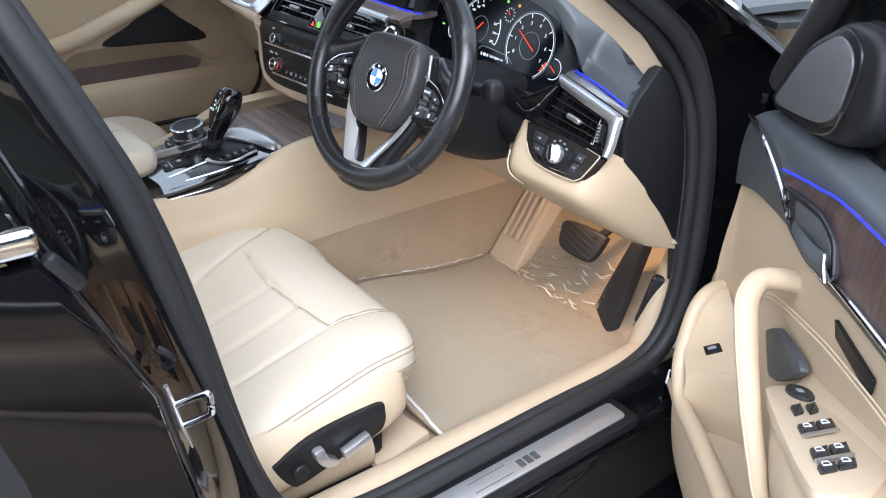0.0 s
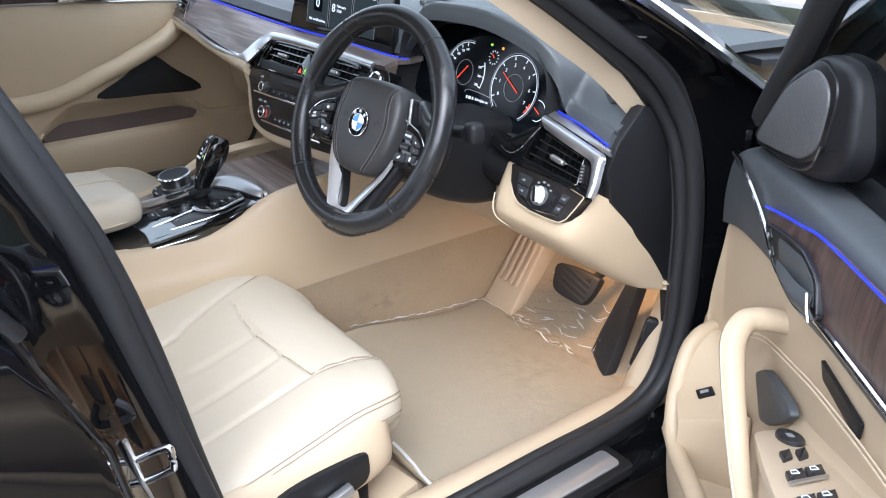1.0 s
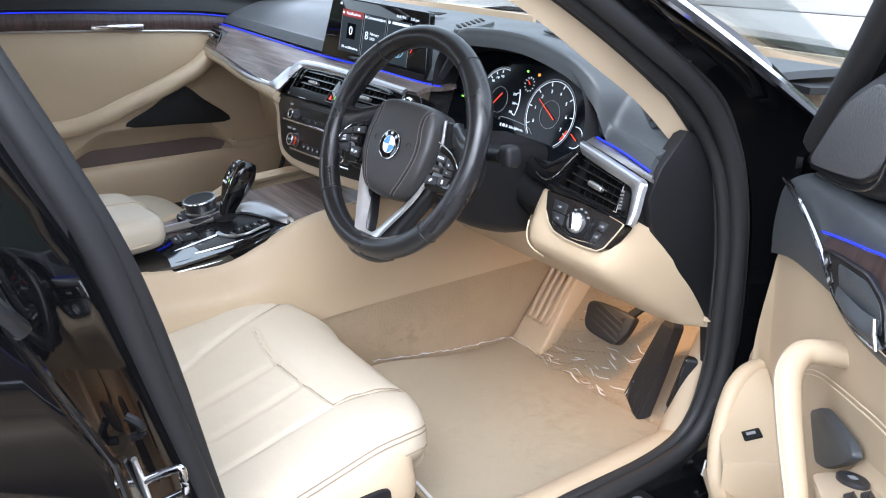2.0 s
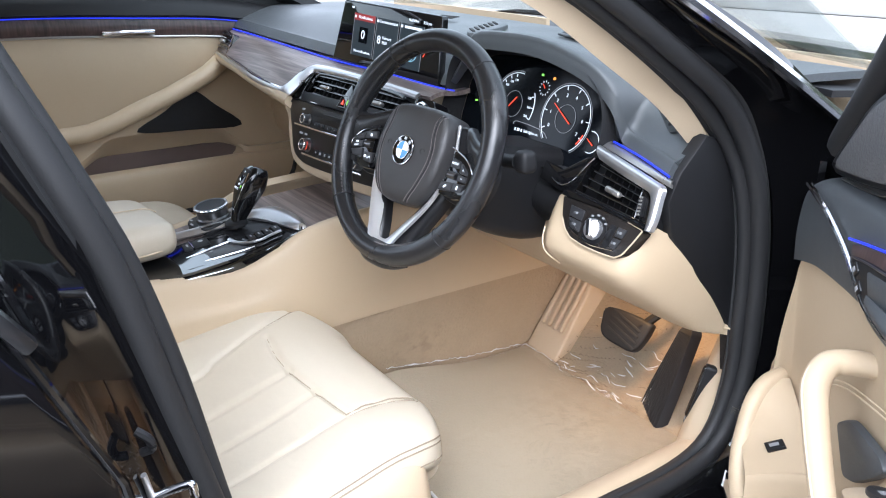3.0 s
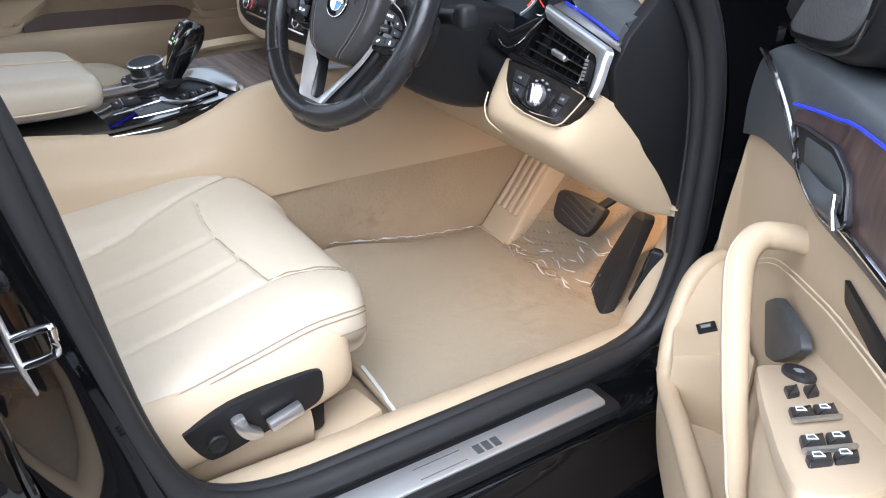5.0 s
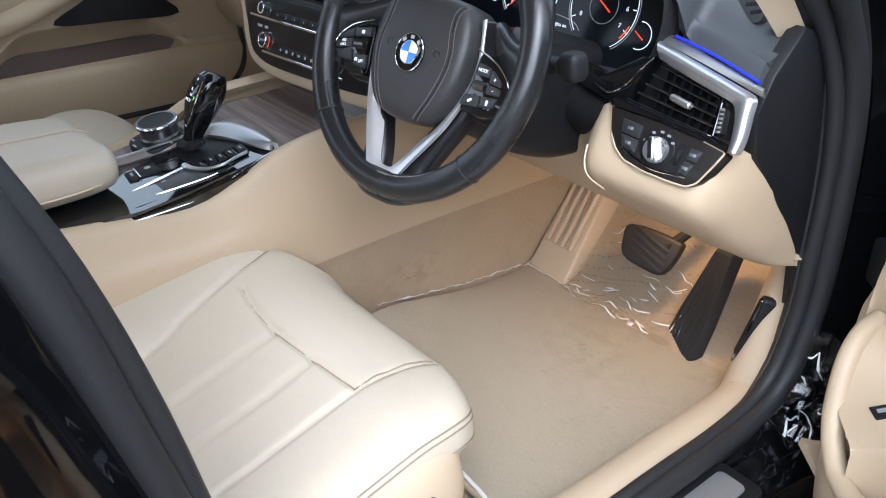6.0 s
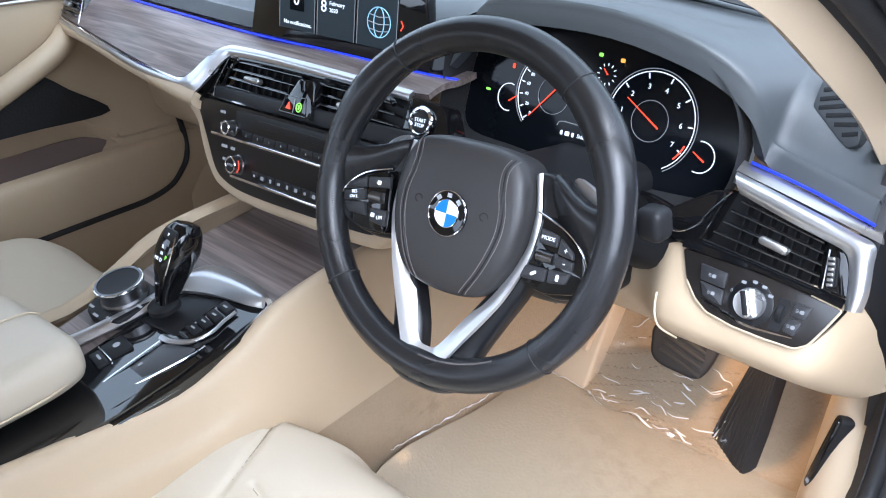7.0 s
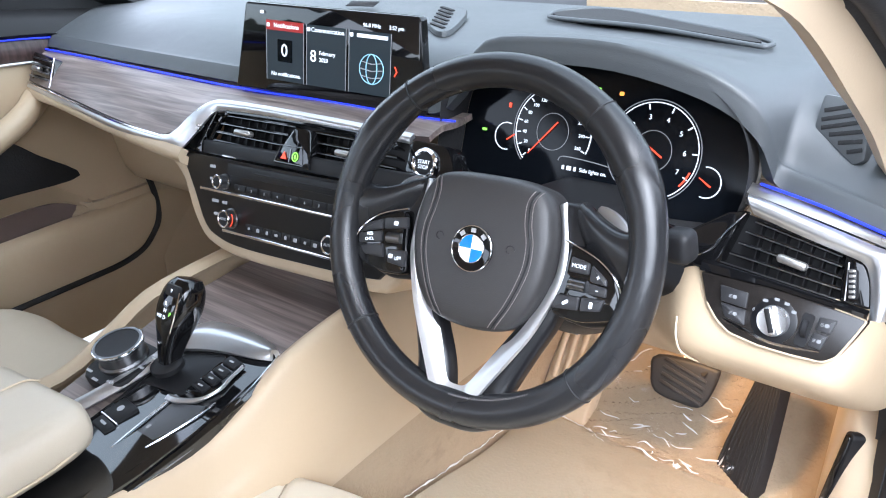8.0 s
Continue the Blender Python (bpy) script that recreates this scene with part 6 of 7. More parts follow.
part("silver_elbow", slab(net([[(x, y, CZ(y) + 0.0035 + 0.002), (x + a, y + b, CZ(y) + 0.0055 + 0.002), (x + 2 * a, y + 2 * b, CZ(y) + 0.003 + 0.002)] for x, y, a, b in ((0.099, -0.070, 0.0012, 0), (0.101, -0.090, 0.0014, 0), (0.105, -0.110, 0.0018, -0.001), (0.097, -0.130, 0.0022, -0.0035), (0.076, -0.142, 0.0015, -0.0045), (0.058, -0.144, 0.001, -0.005))], 3, 5), 0.004), M_SILVER, console, "satin silver elbow")
LID = rpoly([(0.068, -0.154), (0.112, -0.136), (0.114, -0.150), (0.097, -0.226), (0.088, -0.236), (0.072, -0.236)], 0.005)
lid = part("tray_lid", plate(LID, TOPF @ pose(0, 0, -0.001), 0.010, 0.0015), M_LID, console, "satin dark grey tray lid")
part("lid_edge", tube(cr([TOPF @ V(p) for p in ((0.064, -0.152, 0.0), (0.066, -0.185, 0.0), (0.069, -0.236, -0.001), (0.077, -0.241, -0.002), (0.090, -0.241, -0.002))], 5), 0.0020, 6), M_CHROME, console, "bright lid edge")
part("lid_edge", tube(cr([TOPF @ V(p) for p in ((0.118, -0.128, -0.001), (0.1165, -0.155, -0.001), (0.100, -0.226, -0.0015), (0.090, -0.241, -0.002))], 5), 0.0012, 6), M_CHROME, console, "bright lid edge")
flat(rrect(0.004, 0.006, 0.001), TOPF @ pose(0.079, -0.192, 0), 0.0008, M_GREY, lid, "lid_symbol", "pale lid symbol")
for w, x, y, h in (("brake", 0.025, -0.190, 0.029), ("hold", 0.027, -0.2145, 0.015)):
    key = part("parking_key", rbox((0.034, h, 0.010), fr((x, y, CZ(y) + 0.001), (1, -0.12, 0), (0.12, 1, 0.16)), 0.0025), M_BLACK, console, "black parking brake key")
    flat(circle(0.0045, 14) if w == "brake" else rrect(0.012, 0.003, 0.001), fr((x, y, CZ(y) + 0.0062), (1, -0.12, 0), (0.12, 1, 0.16)), 0.0012, M_GREY, key, "key_legend", "pale key symbol")
part("key_edge", tube([(0.007, -0.2045, CZ(-0.2045) + 0.0055), (0.043, -0.2075, CZ(-0.2075) + 0.0055)], 0.0011, 6), M_CHROME, console, "thin chrome line")
# gear selector
selector = thing("gear_selector", (0.022, -0.115, 0.70), "gloss black gear selector with lit markings", "gear lever")
rings = []
for p, w, d in (((0.021, -0.118, 0.700), 0.011, 0.012), ((0.021, -0.114, 0.715), 0.011, 0.013), ((0.022, -0.106, 0.735), 0.014, 0.017), ((0.023, -0.096, 0.758), 0.020, 0.022), ((0.025, -0.086, 0.778), 0.0225, 0.023), ((0.027, -0.077, 0.796), 0.020, 0.019), ((0.028, -0.071, 0.805), 0.014, 0.012)):
    ax = V((0.03, 0.42, 0.9)).normalized()
    s = V((1, 0, 0))
    f = s.cross(ax) * -1
    rings.append([V((p[0], p[1], 0.70 + 0.94 * (p[2] - 0.70))) + s * a + f * b for a, b in rrect(2.2 * w, 2 * d, min(w, d) * 0.75)])
part("knob", loft([list(r) for r in zip(*[cr(c, 5) for c in zip(*rings)])]), M_GLOSS, selector, "gloss black knob", 60)
part("boot", turned([(0.0205, 0.004), (0.0200, 0.010), (0.017, 0.0125), (0.012, 0.014)], fr((0.021, -0.119, 0.696), (1, 0, 0), (0, 1, 0.16)), 28), M_BLACK, selector, "black collar")
GF = fr((0.0300, -0.1090, 0.7762), (1, 0, 0), (0.0, 0.40, 0.917))
part("top_key", plate(rrect(0.026, 0.014, 0.004), GF @ pose(0.003, 0.023, -0.001), 0.004, 0.001), M_BLACK, selector, "black park key")
words("P", GF @ pose(0.003, 0.023, 0.0), 0.006, M_WHITE, selector)
for k, c in enumerate("RND"):
    words(c, GF @ pose(0.001, 0.008 - 0.0085 * k, 0.0036), 0.0065, M_WHITE, selector)
words("M/S", GF @ pose(-0.009, -0.009, 0.003), 0.0055, M_WHITE, selector)
words("P", GF @ pose(0.010, -0.004, 0.003), 0.0075, M_GREEN, selector)
part("knob_edge", tube(cr([GF @ V(p) for p in ((0.018, 0.024, 0.0), (0.0215, 0.005, 0.004), (0.018, -0.020, 0.004), (0.010, -0.042, 0.002))], 6), 0.0009, 5), M_CHROME, selector, "thin chrome edge")
# rotary controller
ctl = thing("rotary_controller", (-0.041, -0.135, 0.695), "silver ribbed rotary controller on a black plate", "rotary knob")
CT = fr((-0.043, -0.137, 0.690), (1, 0, 0), (0, 1, 0.16)) @ Matrix.Diagonal((1.15, 1.15, 0.92, 1))
part("base_plate", plate(rrect(0.066, 0.070, 0.020), CT @ pose(0.0, -0.004, 0.010), 0.014, 0.004), M_BLACK, ctl, "black base plate")
part("dial", turned([(0.0265, 0.010), (0.0265, 0.014), (0.0245, 0.017), (0.0245, 0.030), (0.0275, 0.033), (0.0275, 0.036), (0.026, 0.0385), (0.0235, 0.0385), (0.0232, 0.030)], CT, 48), M_DIM, ctl, "ribbed dark metal dial", 30)
part("dial_ring", tube([CT @ V((0.0262 * math.cos(a), 0.0262 * math.sin(a), 0.0365)) for a in [2 * math.pi * k / 40 for k in range(40)]], 0.0018, 8, True), M_CHROME, ctl, "bright ring of the dial")
part("dial_top", turned([(0.0238, 0.030), (0.0235, 0.0375), (0.018, 0.0365), (0.001, 0.036)], CT, 40), M_BLACK, ctl, "black touch pad top")
for x, y in ((-0.022, -0.034), (0.0, -0.040), (0.022, -0.034), (0.034, 0.0), (0.034, 0.018)):
    flat(rrect(0.010, 0.003, 0.0008), CT @ pose(x * 0.9, y * 0.92, 0.010), 0.0012, M_GREY, ctl, "key_legend", "pale key legend")
# armrest
arm = thing("armrest", (0.0, -0.45, 0.70), "ivory leather armrest lid with a stitched seam", "armrest")
rings = []
for y, w, zt, zb in ((-0.238, 0.070, 0.722, 0.700), (-0.243, 0.088, 0.733, 0.690), (-0.258, 0.100, 0.741, 0.684), (-0.30, 0.106, 0.744, 0.681), (-0.40, 0.108, 0.747, 0.680), (-0.55, 0.108, 0.750, 0.680), (-0.68, 0.108, 0.752, 0.680)):
    rings.append([V((-0.022 + a, y - 0.15 * max(0, -a) * (y > -0.35), (zt + zb) / 2 + b)) for a, b in rrect(2 * w, zt - zb, min(0.026, (zt - zb) * 0.48), n=6)])
part("lid", loft([list(r) for r in zip(*[cr(c, 5) for c in zip(*rings)])]), M_SEAT, arm, "ivory leather lid", 70)
part("seam", tube(cr([(-0.030, -0.245, 0.733), (-0.028, -0.262, 0.7425), (-0.026, -0.30, 0.7455), (-0.024, -0.45, 0.7495), (-0.024, -0.66, 0.7525)], 6), 0.0011, 6), M_STITCH, arm, "stitched centre seam")
part("edge_seam", tube(cr([(-0.10, -0.258, 0.712), (-0.02, -0.2385, 0.706), (0.055, -0.247, 0.702), (0.086, -0.30, 0.70), (0.0872, -0.45, 0.70), (0.0872, -0.66, 0.70)], 6), 0.0014, 6), M_STITCH, arm, "stitched lower seam")
part("armrest_box", rbox((0.11, 0.34, 0.05), pose(-0.04, -0.54, 0.668), 0.008), M_BLACK, console, "black storage box under the armrest")

# ---- footwell ----
mat_ = thing("floor_mat", (0.4, 0.2, 0.335), "beige floor mat under a clear plastic cover", "floor mat")
MR = []
for y, xl, zl in ((-0.014, 0.20, 0.372), (0.06, 0.172, 0.392), (0.12, 0.165, 0.393), (0.20, 0.160, 0.376), (0.28, 0.158, 0.358), (0.36, 0.154, 0.347), (0.42, 0.151, 0.343), (0.455, 0.150, 0.343)):
    MR.append([(xl, y, zl), (xl + 0.035, y, 0.349 + (zl - 0.345) * 0.35), (0.26, y, 0.3445), (0.36, y, 0.342), (0.48, y, 0.342), (0.57, y, 0.345), (0.615, y, 0.349), (0.634, y, 0.354)])
part("mat", slab(net(MR, 5, 4), 0.008, flip=True), M_MAT, mat_, "beige carpet mat")
edge = cr([(0.30, -0.012, 0.350), (0.45, -0.012, 0.349), (0.56, -0.018, 0.352), (0.605, -0.018, 0.356), (0.624, -0.004, 0.357), (0.634, 0.03, 0.356)], 8)
part("mat_edge", tube(edge, 0.0055, 8), M_CARPET, mat_, "bound mat edge")
FR = [[V(p) + V((0, 0, 0.0035)) for p in r] for r in net(MR, 14, 10)]
random.seed(7)
noise.seed_set(3)
for i, r in enumerate(FR):
    for j, p in enumerate(r):
        k = 0.0010 + 0.004 * max(0, (p.y - 0.36) / 0.1)
        FR[i][j] = p + V((0, 0, k * (0.8 + noise.noise(V((p.x * 22, p.y * 34, 1.0))))))
cover = thing("plastic_cover", (0.4, 0.3, 0.35), "clear crinkled plastic cover over the footwell", "plastic sheet")
part("sheet", film(FR), M_FILM, cover, "clear film over the mat")
TF = []
for a in range(60):
    s = a / 59
    row = []
    for b in range(90):
        x = 0.255 + 0.245 * b / 89
        y = 0.432 + 0.17 * s
        z = 0.346 + max(0, s - 0.12) ** 1.5 * 0.17
        h = noise.noise(V((x * 30, y * 12, 2.0)))
        r1 = max(0, 1 - abs(noise.noise(V((x * 7 + y * 5, y * 55 - x * 13, 5.0)))) / 0.13)
        r2 = max(0, 1 - abs(noise.noise(V((x * 40, y * 60, 8.0)))) / 0.14)
        row.append(V((x, y, z + 0.010 + 0.004 * h + 0.0085 * r1 ** 1.5 + 0.0012 * r2)))
    TF.append(row)
part("sheet", film(TF), M_CRINKLE, cover, "loose crinkled film below the pedals")
# painted glints: white streaks along the ridges of the crinkled film
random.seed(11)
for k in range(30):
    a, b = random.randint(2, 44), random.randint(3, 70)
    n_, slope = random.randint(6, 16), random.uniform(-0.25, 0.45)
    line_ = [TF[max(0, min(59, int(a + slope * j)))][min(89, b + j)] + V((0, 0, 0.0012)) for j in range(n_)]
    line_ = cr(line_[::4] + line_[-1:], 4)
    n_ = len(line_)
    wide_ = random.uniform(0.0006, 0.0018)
    part("crease_glint", tube(line_, [0.0003 + wide_ * math.sin(math.pi * j / (n_ - 1)) for j in range(n_)], 6, flat=0.6), M_GLINT, cover)
FE = cr([(0.16, 0.10, 0.402), (0.156, 0.20, 0.382), (0.152, 0.30, 0.364), (0.150, 0.40, 0.352), (0.155, 0.452, 0.350), (0.20, 0.456, 0.349), (0.25, 0.457, 0.348), (0.30, 0.436, 0.352)], 14)
# the shine on these film edges is put into their white colour
part("sheet_fold", tube([p + V((0.003 * noise.noise(p * 70), 0.003 * noise.noise(p * 90), 0.004 * noise.noise(p * 120))) for p in FE], [0.0006 + 0.003 * max(0, noise.noise(p * 55)) for p in FE], 6), M_GLINT, cover, "folds at the film edge with their glints painted white")
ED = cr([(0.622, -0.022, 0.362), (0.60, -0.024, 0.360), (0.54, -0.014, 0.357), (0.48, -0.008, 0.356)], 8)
part("sheet_edge", tube([p + V((0, 0, 0.001 + 0.002 * noise.noise(p * 60))) for p in ED], 0.0030, 6), M_GLINT, cover, "folded film edge with its glint painted white")

part("footwell_toe", slab(net([[(x, 0.435, 0.338), (x, 0.50, 0.36), (x, 0.60, 0.46), (x, 0.67, 0.60), (x, 0.70, 0.74)] for x in (0.13, 0.30, 0.50, 0.66)], 4, 3), 0.01), M_MAT, body, "beige carpeted toe board")
rest = thing("foot_rest", (0.2, 0.5, 0.345), "ribbed beige plastic foot rest", "foot rest")
FT = fr((0.145, 0.462, 0.345), (1, -0.04, 0), (0.14, 0.52, 0.82))
part("ramp", plate(rpoly([(0.006, 0.0), (0.106, -0.004), (0.100, 0.15), (0.090, 0.34), (0.020, 0.35), (0.010, 0.17)], 0.01), FT, 0.05, 0.006, seg=3), M_HARD, rest, "beige ramp")
for k in range(4):
    part("rib", rbox((0.011, 0.25, 0.010), FT @ pose(0.024 + 0.0195 * k, 0.185, 0.0025), 0.0045, 3), M_HARD, rest, "raised rib")
# accelerator
gas = thing("accelerator_pedal", (0.515, 0.45, 0.33), "black ribbed floor-hinged accelerator pedal", "pedal")
GP = fr((0.515, 0.4485, 0.322), (0.100, -0.041, 0.022), (0.058, 0.049, 0.195))
lean = lambda x, y, n=0.0: V((x - 0.006 + 0.15 * y, y, n))
part("pad", plate(rpoly([lean(*p) for p in ((-0.058, -0.016), (0.034, -0.010), (0.030, 0.08), (0.018, 0.205), (0.008, 0.214), (-0.018, 0.212), (-0.028, 0.20), (-0.048, 0.08))], 0.006), GP, 0.022, 0.004), M_RUBBER, gas, "black rubber pad")
for k in range(10):
    f = k / 9
    part("rib", tube([GP @ lean(-0.050 + 0.078 * f, -0.008, -0.0004), GP @ lean(-0.042 + 0.066 * f, 0.09, -0.0004), GP @ lean(-0.022 + 0.036 * f, 0.200, -0.0004)], 0.0017, 6), M_RUBBER, gas, "raised rib")
# white rod for the glint along the film on the pedal
part("film_edge", tube([GP @ (V(p) + V((0, 0, 0.002 * noise.noise(V((p[0] * 90, p[1] * 90, 4)))))) for p in cr(((-0.018, 0.10, -0.004), (-0.044, 0.04, -0.002), (-0.070, -0.018, 0.0), (-0.01, -0.020, -0.001), (0.044, -0.016, -0.002)), 8)], 0.0028, 6), M_GLINT, gas, "film edge with its glint painted white")
# brake
brake = thing("brake_pedal", (0.405, 0.49, 0.47), "black rubber brake pedal on a hanging arm", "pedal")
BP = fr((0.408, 0.487, 0.478), (1, 0.25, -0.1), (-0.02, 0.45, 0.85))
part("pad", plate(cr([(-0.047, 0.030, 0), (0.036, 0.032, 0), (0.048, 0.018, 0), (0.034, -0.030, 0), (0.0, -0.034, 0), (-0.040, -0.026, 0), (-0.052, 0.0, 0)], 4, True), BP, 0.022, 0.006, seg=3), M_RUBBER, brake, "black rubber pad")
for k in range(4):
    part("groove_rib", rbox((0.07, 0.006, 0.003), BP @ pose(-0.002, 0.018 - 0.012 * k, 0.0005, 0, 0, -18), 0.001), M_RUBBER, brake, "raised rib")
part("arm", tube([(0.43, 0.505, 0.485), (0.452, 0.545, 0.52), (0.46, 0.56, 0.60), (0.45, 0.52, 0.72)], 0.009, 8), M_BLACK, brake, "black pedal arm")
# kick panel with release lever
KP = []
for z in (0.345, 0.40, 0.46, 0.52, 0.58, 0.63):
    o = (z - 0.44) * 0.45
    KP.append([(0.722, 0.372 + 0.2 * o, z), (0.708, 0.366 + 0.6 * o, z), (0.690, 0.366 + o, z), (0.664, 0.372 + o, z), (0.640, 0.40 + o, z), (0.626, 0.46 + o, z), (0.62, 0.56 + o, z)])
part("kick_panel", slab(net(KP, 4, 4), 0.01), M_HARD, body, "beige kick panel")
rel = thing("release_lever", (0.66, 0.39, 0.49), "black bonnet release lever in the kick panel", "lever")
RL = fr((0.656, 0.398, 0.486), (0.70, -0.72, 0.0), (-0.09, 0.40, 0.91))
part("bezel", plate(rrect(0.017, 0.118, 0.008), RL @ pose(0, 0, 0.003), 0.02, 0.002), M_BLACK, rel, "black bezel")
part("grip", plate(rrect(0.011, 0.098, 0.005), RL @ pose(0, 0.006, 0.006), 0.008, 0.003), M_GLOSS, rel, "black grip")
flat(rrect(0.007, 0.006, 0.002), RL @ pose(0, -0.048, 0), 0.0038, M_GREY, rel, "lever_symbol", "white symbol")

# ---- sill plate ----
sillp = thing("sill_plate", (0.78, 0, 0.40), "brushed steel sill plate in a black surround", "sill plate")
SI = fr((0.778, -0.15, 0.4115), (0.995, 0, -0.03), (0, 1, 0.014))
part("surround", plate(rrect(0.066, 0.80, 0.012, 0, 0.0), SI @ pose(0.002, -0.03, -0.003), 0.016, 0.004), M_BLACK, sillp, "black surround")
part("steel", plate(rrect(0.040, 0.74, 0.009, 0, -0.018), SI, 0.008, 0.0015), M_STEEL, sillp, "brushed steel strip")
for k in range(3):
    part("plate_mark", rbox((0.016, 0.0105, 0.0006), SI @ pose(0.002, 0.142 + 0.014 * k, 0.0002), 0), M_DASH, sillp, "grey block mark")
for x in (-0.009, 0.010):
    part("plate_line", rbox((0.001, 0.07, 0.0006), SI @ pose(x, 0.085, 0.0002), 0), M_DASH, sillp, "engraved line")
foil = thing("wrapping_film", (0.78, 0.36, 0.42), "crumpled clear wrapping film by the hinge", "film")
FF = []
for a in range(22):
    row = []
    for b in range(16):
        x, z = 0.738 + 0.084 * b / 15, 0.345 + 0.20 * a / 21
        row.append(V((x, 0.352 + 0.2 * (z - 0.40) + 0.022 * noise.noise(V((x * 40, z * 25, 9))) + 0.006 * noise.noise(V((x * 120, z * 60, 3))), z)))
    FF.append(row)
part("crumpled_sheet", film(FF), M_CRINKLE, foil, "", 20)
# white rods painted as highlights on the crumpled film
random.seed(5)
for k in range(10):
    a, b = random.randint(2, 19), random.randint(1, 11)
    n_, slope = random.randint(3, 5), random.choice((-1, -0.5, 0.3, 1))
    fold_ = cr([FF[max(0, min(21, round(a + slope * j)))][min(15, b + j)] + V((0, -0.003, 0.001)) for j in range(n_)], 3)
    part("fold_glint", tube(fold_, [0.0004 + random.uniform(0.0008, 0.0022) * math.sin(math.pi * j / (len(fold_) - 1)) for j in range(len(fold_))], 6, flat=0.5), M_GLINT, foil)

# ---- striker on the centre pillar ----
st = thing("door_striker", (0.80, -0.495, 0.74), "bright metal door striker loop on the pillar", "striker")
part("base", tube([(0.802, -0.505, 0.784), (0.803, -0.502, 0.765), (0.803, -0.497, 0.730), (0.802, -0.490, 0.704)], [0.0036, 0.0046, 0.0050, 0.0036], 10, flat=0.7), M_STEEL, st, "metal base plate")
part("loop", tube(cr([(0.803, -0.500, 0.760), (0.811, -0.487, 0.767), (0.8185, -0.4745, 0.7715), (0.8205, -0.4715, 0.7690), (0.8205, -0.4712, 0.7510), (0.8190, -0.4725, 0.7470), (0.812, -0.482, 0.740), (0.804, -0.493, 0.734)], 4), 0.0038, 10), M_CHROME, st, "bright loop")
part("pillar_clip", tube(cr([(0.795, -0.505, 0.822), (0.800, -0.497, 0.815), (0.800, -0.495, 0.805), (0.794, -0.502, 0.800)], 4), 0.004, 8), M_BLACK, st, "black clip")

# ---- open front door ----
DO = fr((0.861, 0.292, 0), (0.765, -0.644, 0), (0, 0, 1))
dp = lambda u, z, n=0.0: DO @ V((u, z, n))
door = thing("front_door", DO, "open front car door with beige and wood lined inner panel", "car door")


def dsheet(rows, th=0.012, n=4, k=4, flip=True):
    return slab([[DO @ p for p in r] for r in net([[V(p) for p in r] for r in rows], n, k)], th, flip=flip)


# outer shell with its edges
rows = []
for u in (-0.085, -0.06, 0.3, 0.7, 1.02):
    rows.append([(u, 0.30, -0.045), (u, 0.27, -0.075), (u, 0.32, -0.115), (u, 0.55, -0.135), (u, 0.78, -0.135), (u, 0.90, -0.118), (u, 0.935, -0.095), (u, 0.94, -0.06)])
part("shell", dsheet(rows, 0.01, flip=False), M_PAINT, door, "glossy black outer shell")
part("front_edge", dsheet([[(-0.085, z, -0.13), (-0.088, z, -0.08), (-0.07, z, -0.035), (-0.045, z, -0.022)] for z in (0.29, 0.5, 0.7, 0.86, 0.93)], 0.008, flip=True), M_PAINT, door, "black hinge edge")
part("rear_edge", dsheet([[(1.02, z, -0.13), (1.025, z, -0.07), (1.01, z, -0.02)] for z in (0.29, 0.5, 0.7, 0.93)], 0.008, flip=False), M_PAINT, door, "black lock edge")
# lower beige trim
rows = []
for u, zt, zs in ((-0.048, 0.60, 0.0), (-0.045, 0.68, 0.0), (-0.020, 0.77, 0), (0.002, 0.818, 0), (0.10, 0.836, 0), (0.225, 0.846, 0), (0.40, 0.857, 0), (0.65, 0.863, 0), (1.0, 0.866, 0)):
    rows.append([(u, zt, -0.006), (u, zt * 0.75 + 0.10, -0.014), (u, zt * 0.5 + 0.22, -0.020), (u, 0.52, -0.024), (u, 0.42, -0.02), (u, 0.34, -0.03)])
part("lower_trim", dsheet(rows, 0.015, 4, 4), M_TRIM, door, "beige soft lower trim")
# upper dark trim
rows = []
for u, zb, zt in ((-0.018, 0.808, 0.912), (0.0, 0.814, 0.922), (0.06, 0.830, 0.936), (0.14, 0.840, 0.944), (0.225, 0.846, 0.948), (0.40, 0.857, 0.952), (0.65, 0.863, 0.955), (1.0, 0.866, 0.957)):
    rows.append([(u, zb, 0.0), (u, zb * 0.6 + zt * 0.4, 0.002), (u, zt - 0.020, -0.002), (u, zt - 0.006, -0.012), (u, zt, -0.035), (u, zt - 0.003, -0.07)])
part("upper_trim", dsheet(rows, 0.012, 4, 4, flip=False), M_DASH, door, "graphite soft upper trim")
part("silver_line", tube(cr([dp(*p) for p in ((0.004, 0.914, 0.004), (0.045, 0.913, 0.007), (0.098, 0.905, 0.008), (0.158, 0.887, 0.008), (0.200, 0.868, 0.008), (0.226, 0.854, 0.007), (0.262, 0.850, 0.006), (0.315, 0.853, 0.006), (0.385, 0.859, 0.006), (0.65, 0.866, 0.006), (1.0, 0.868, 0.006))], 6), 0.0036, 8), M_CHROME, door, "satin silver line")
part("lower_edge_line", dsheet([[(u, z + 0.004, 0.002), (u, z - 0.003, 0.005), (u, z - 0.011, 0.001)] for u, z in ((0.225, 0.849), (0.27, 0.845), (0.33, 0.849), (0.40, 0.855), (0.65, 0.862), (1.0, 0.865))], 0.004, 3, 3), M_DASH, door, "dark edge under the silver line")
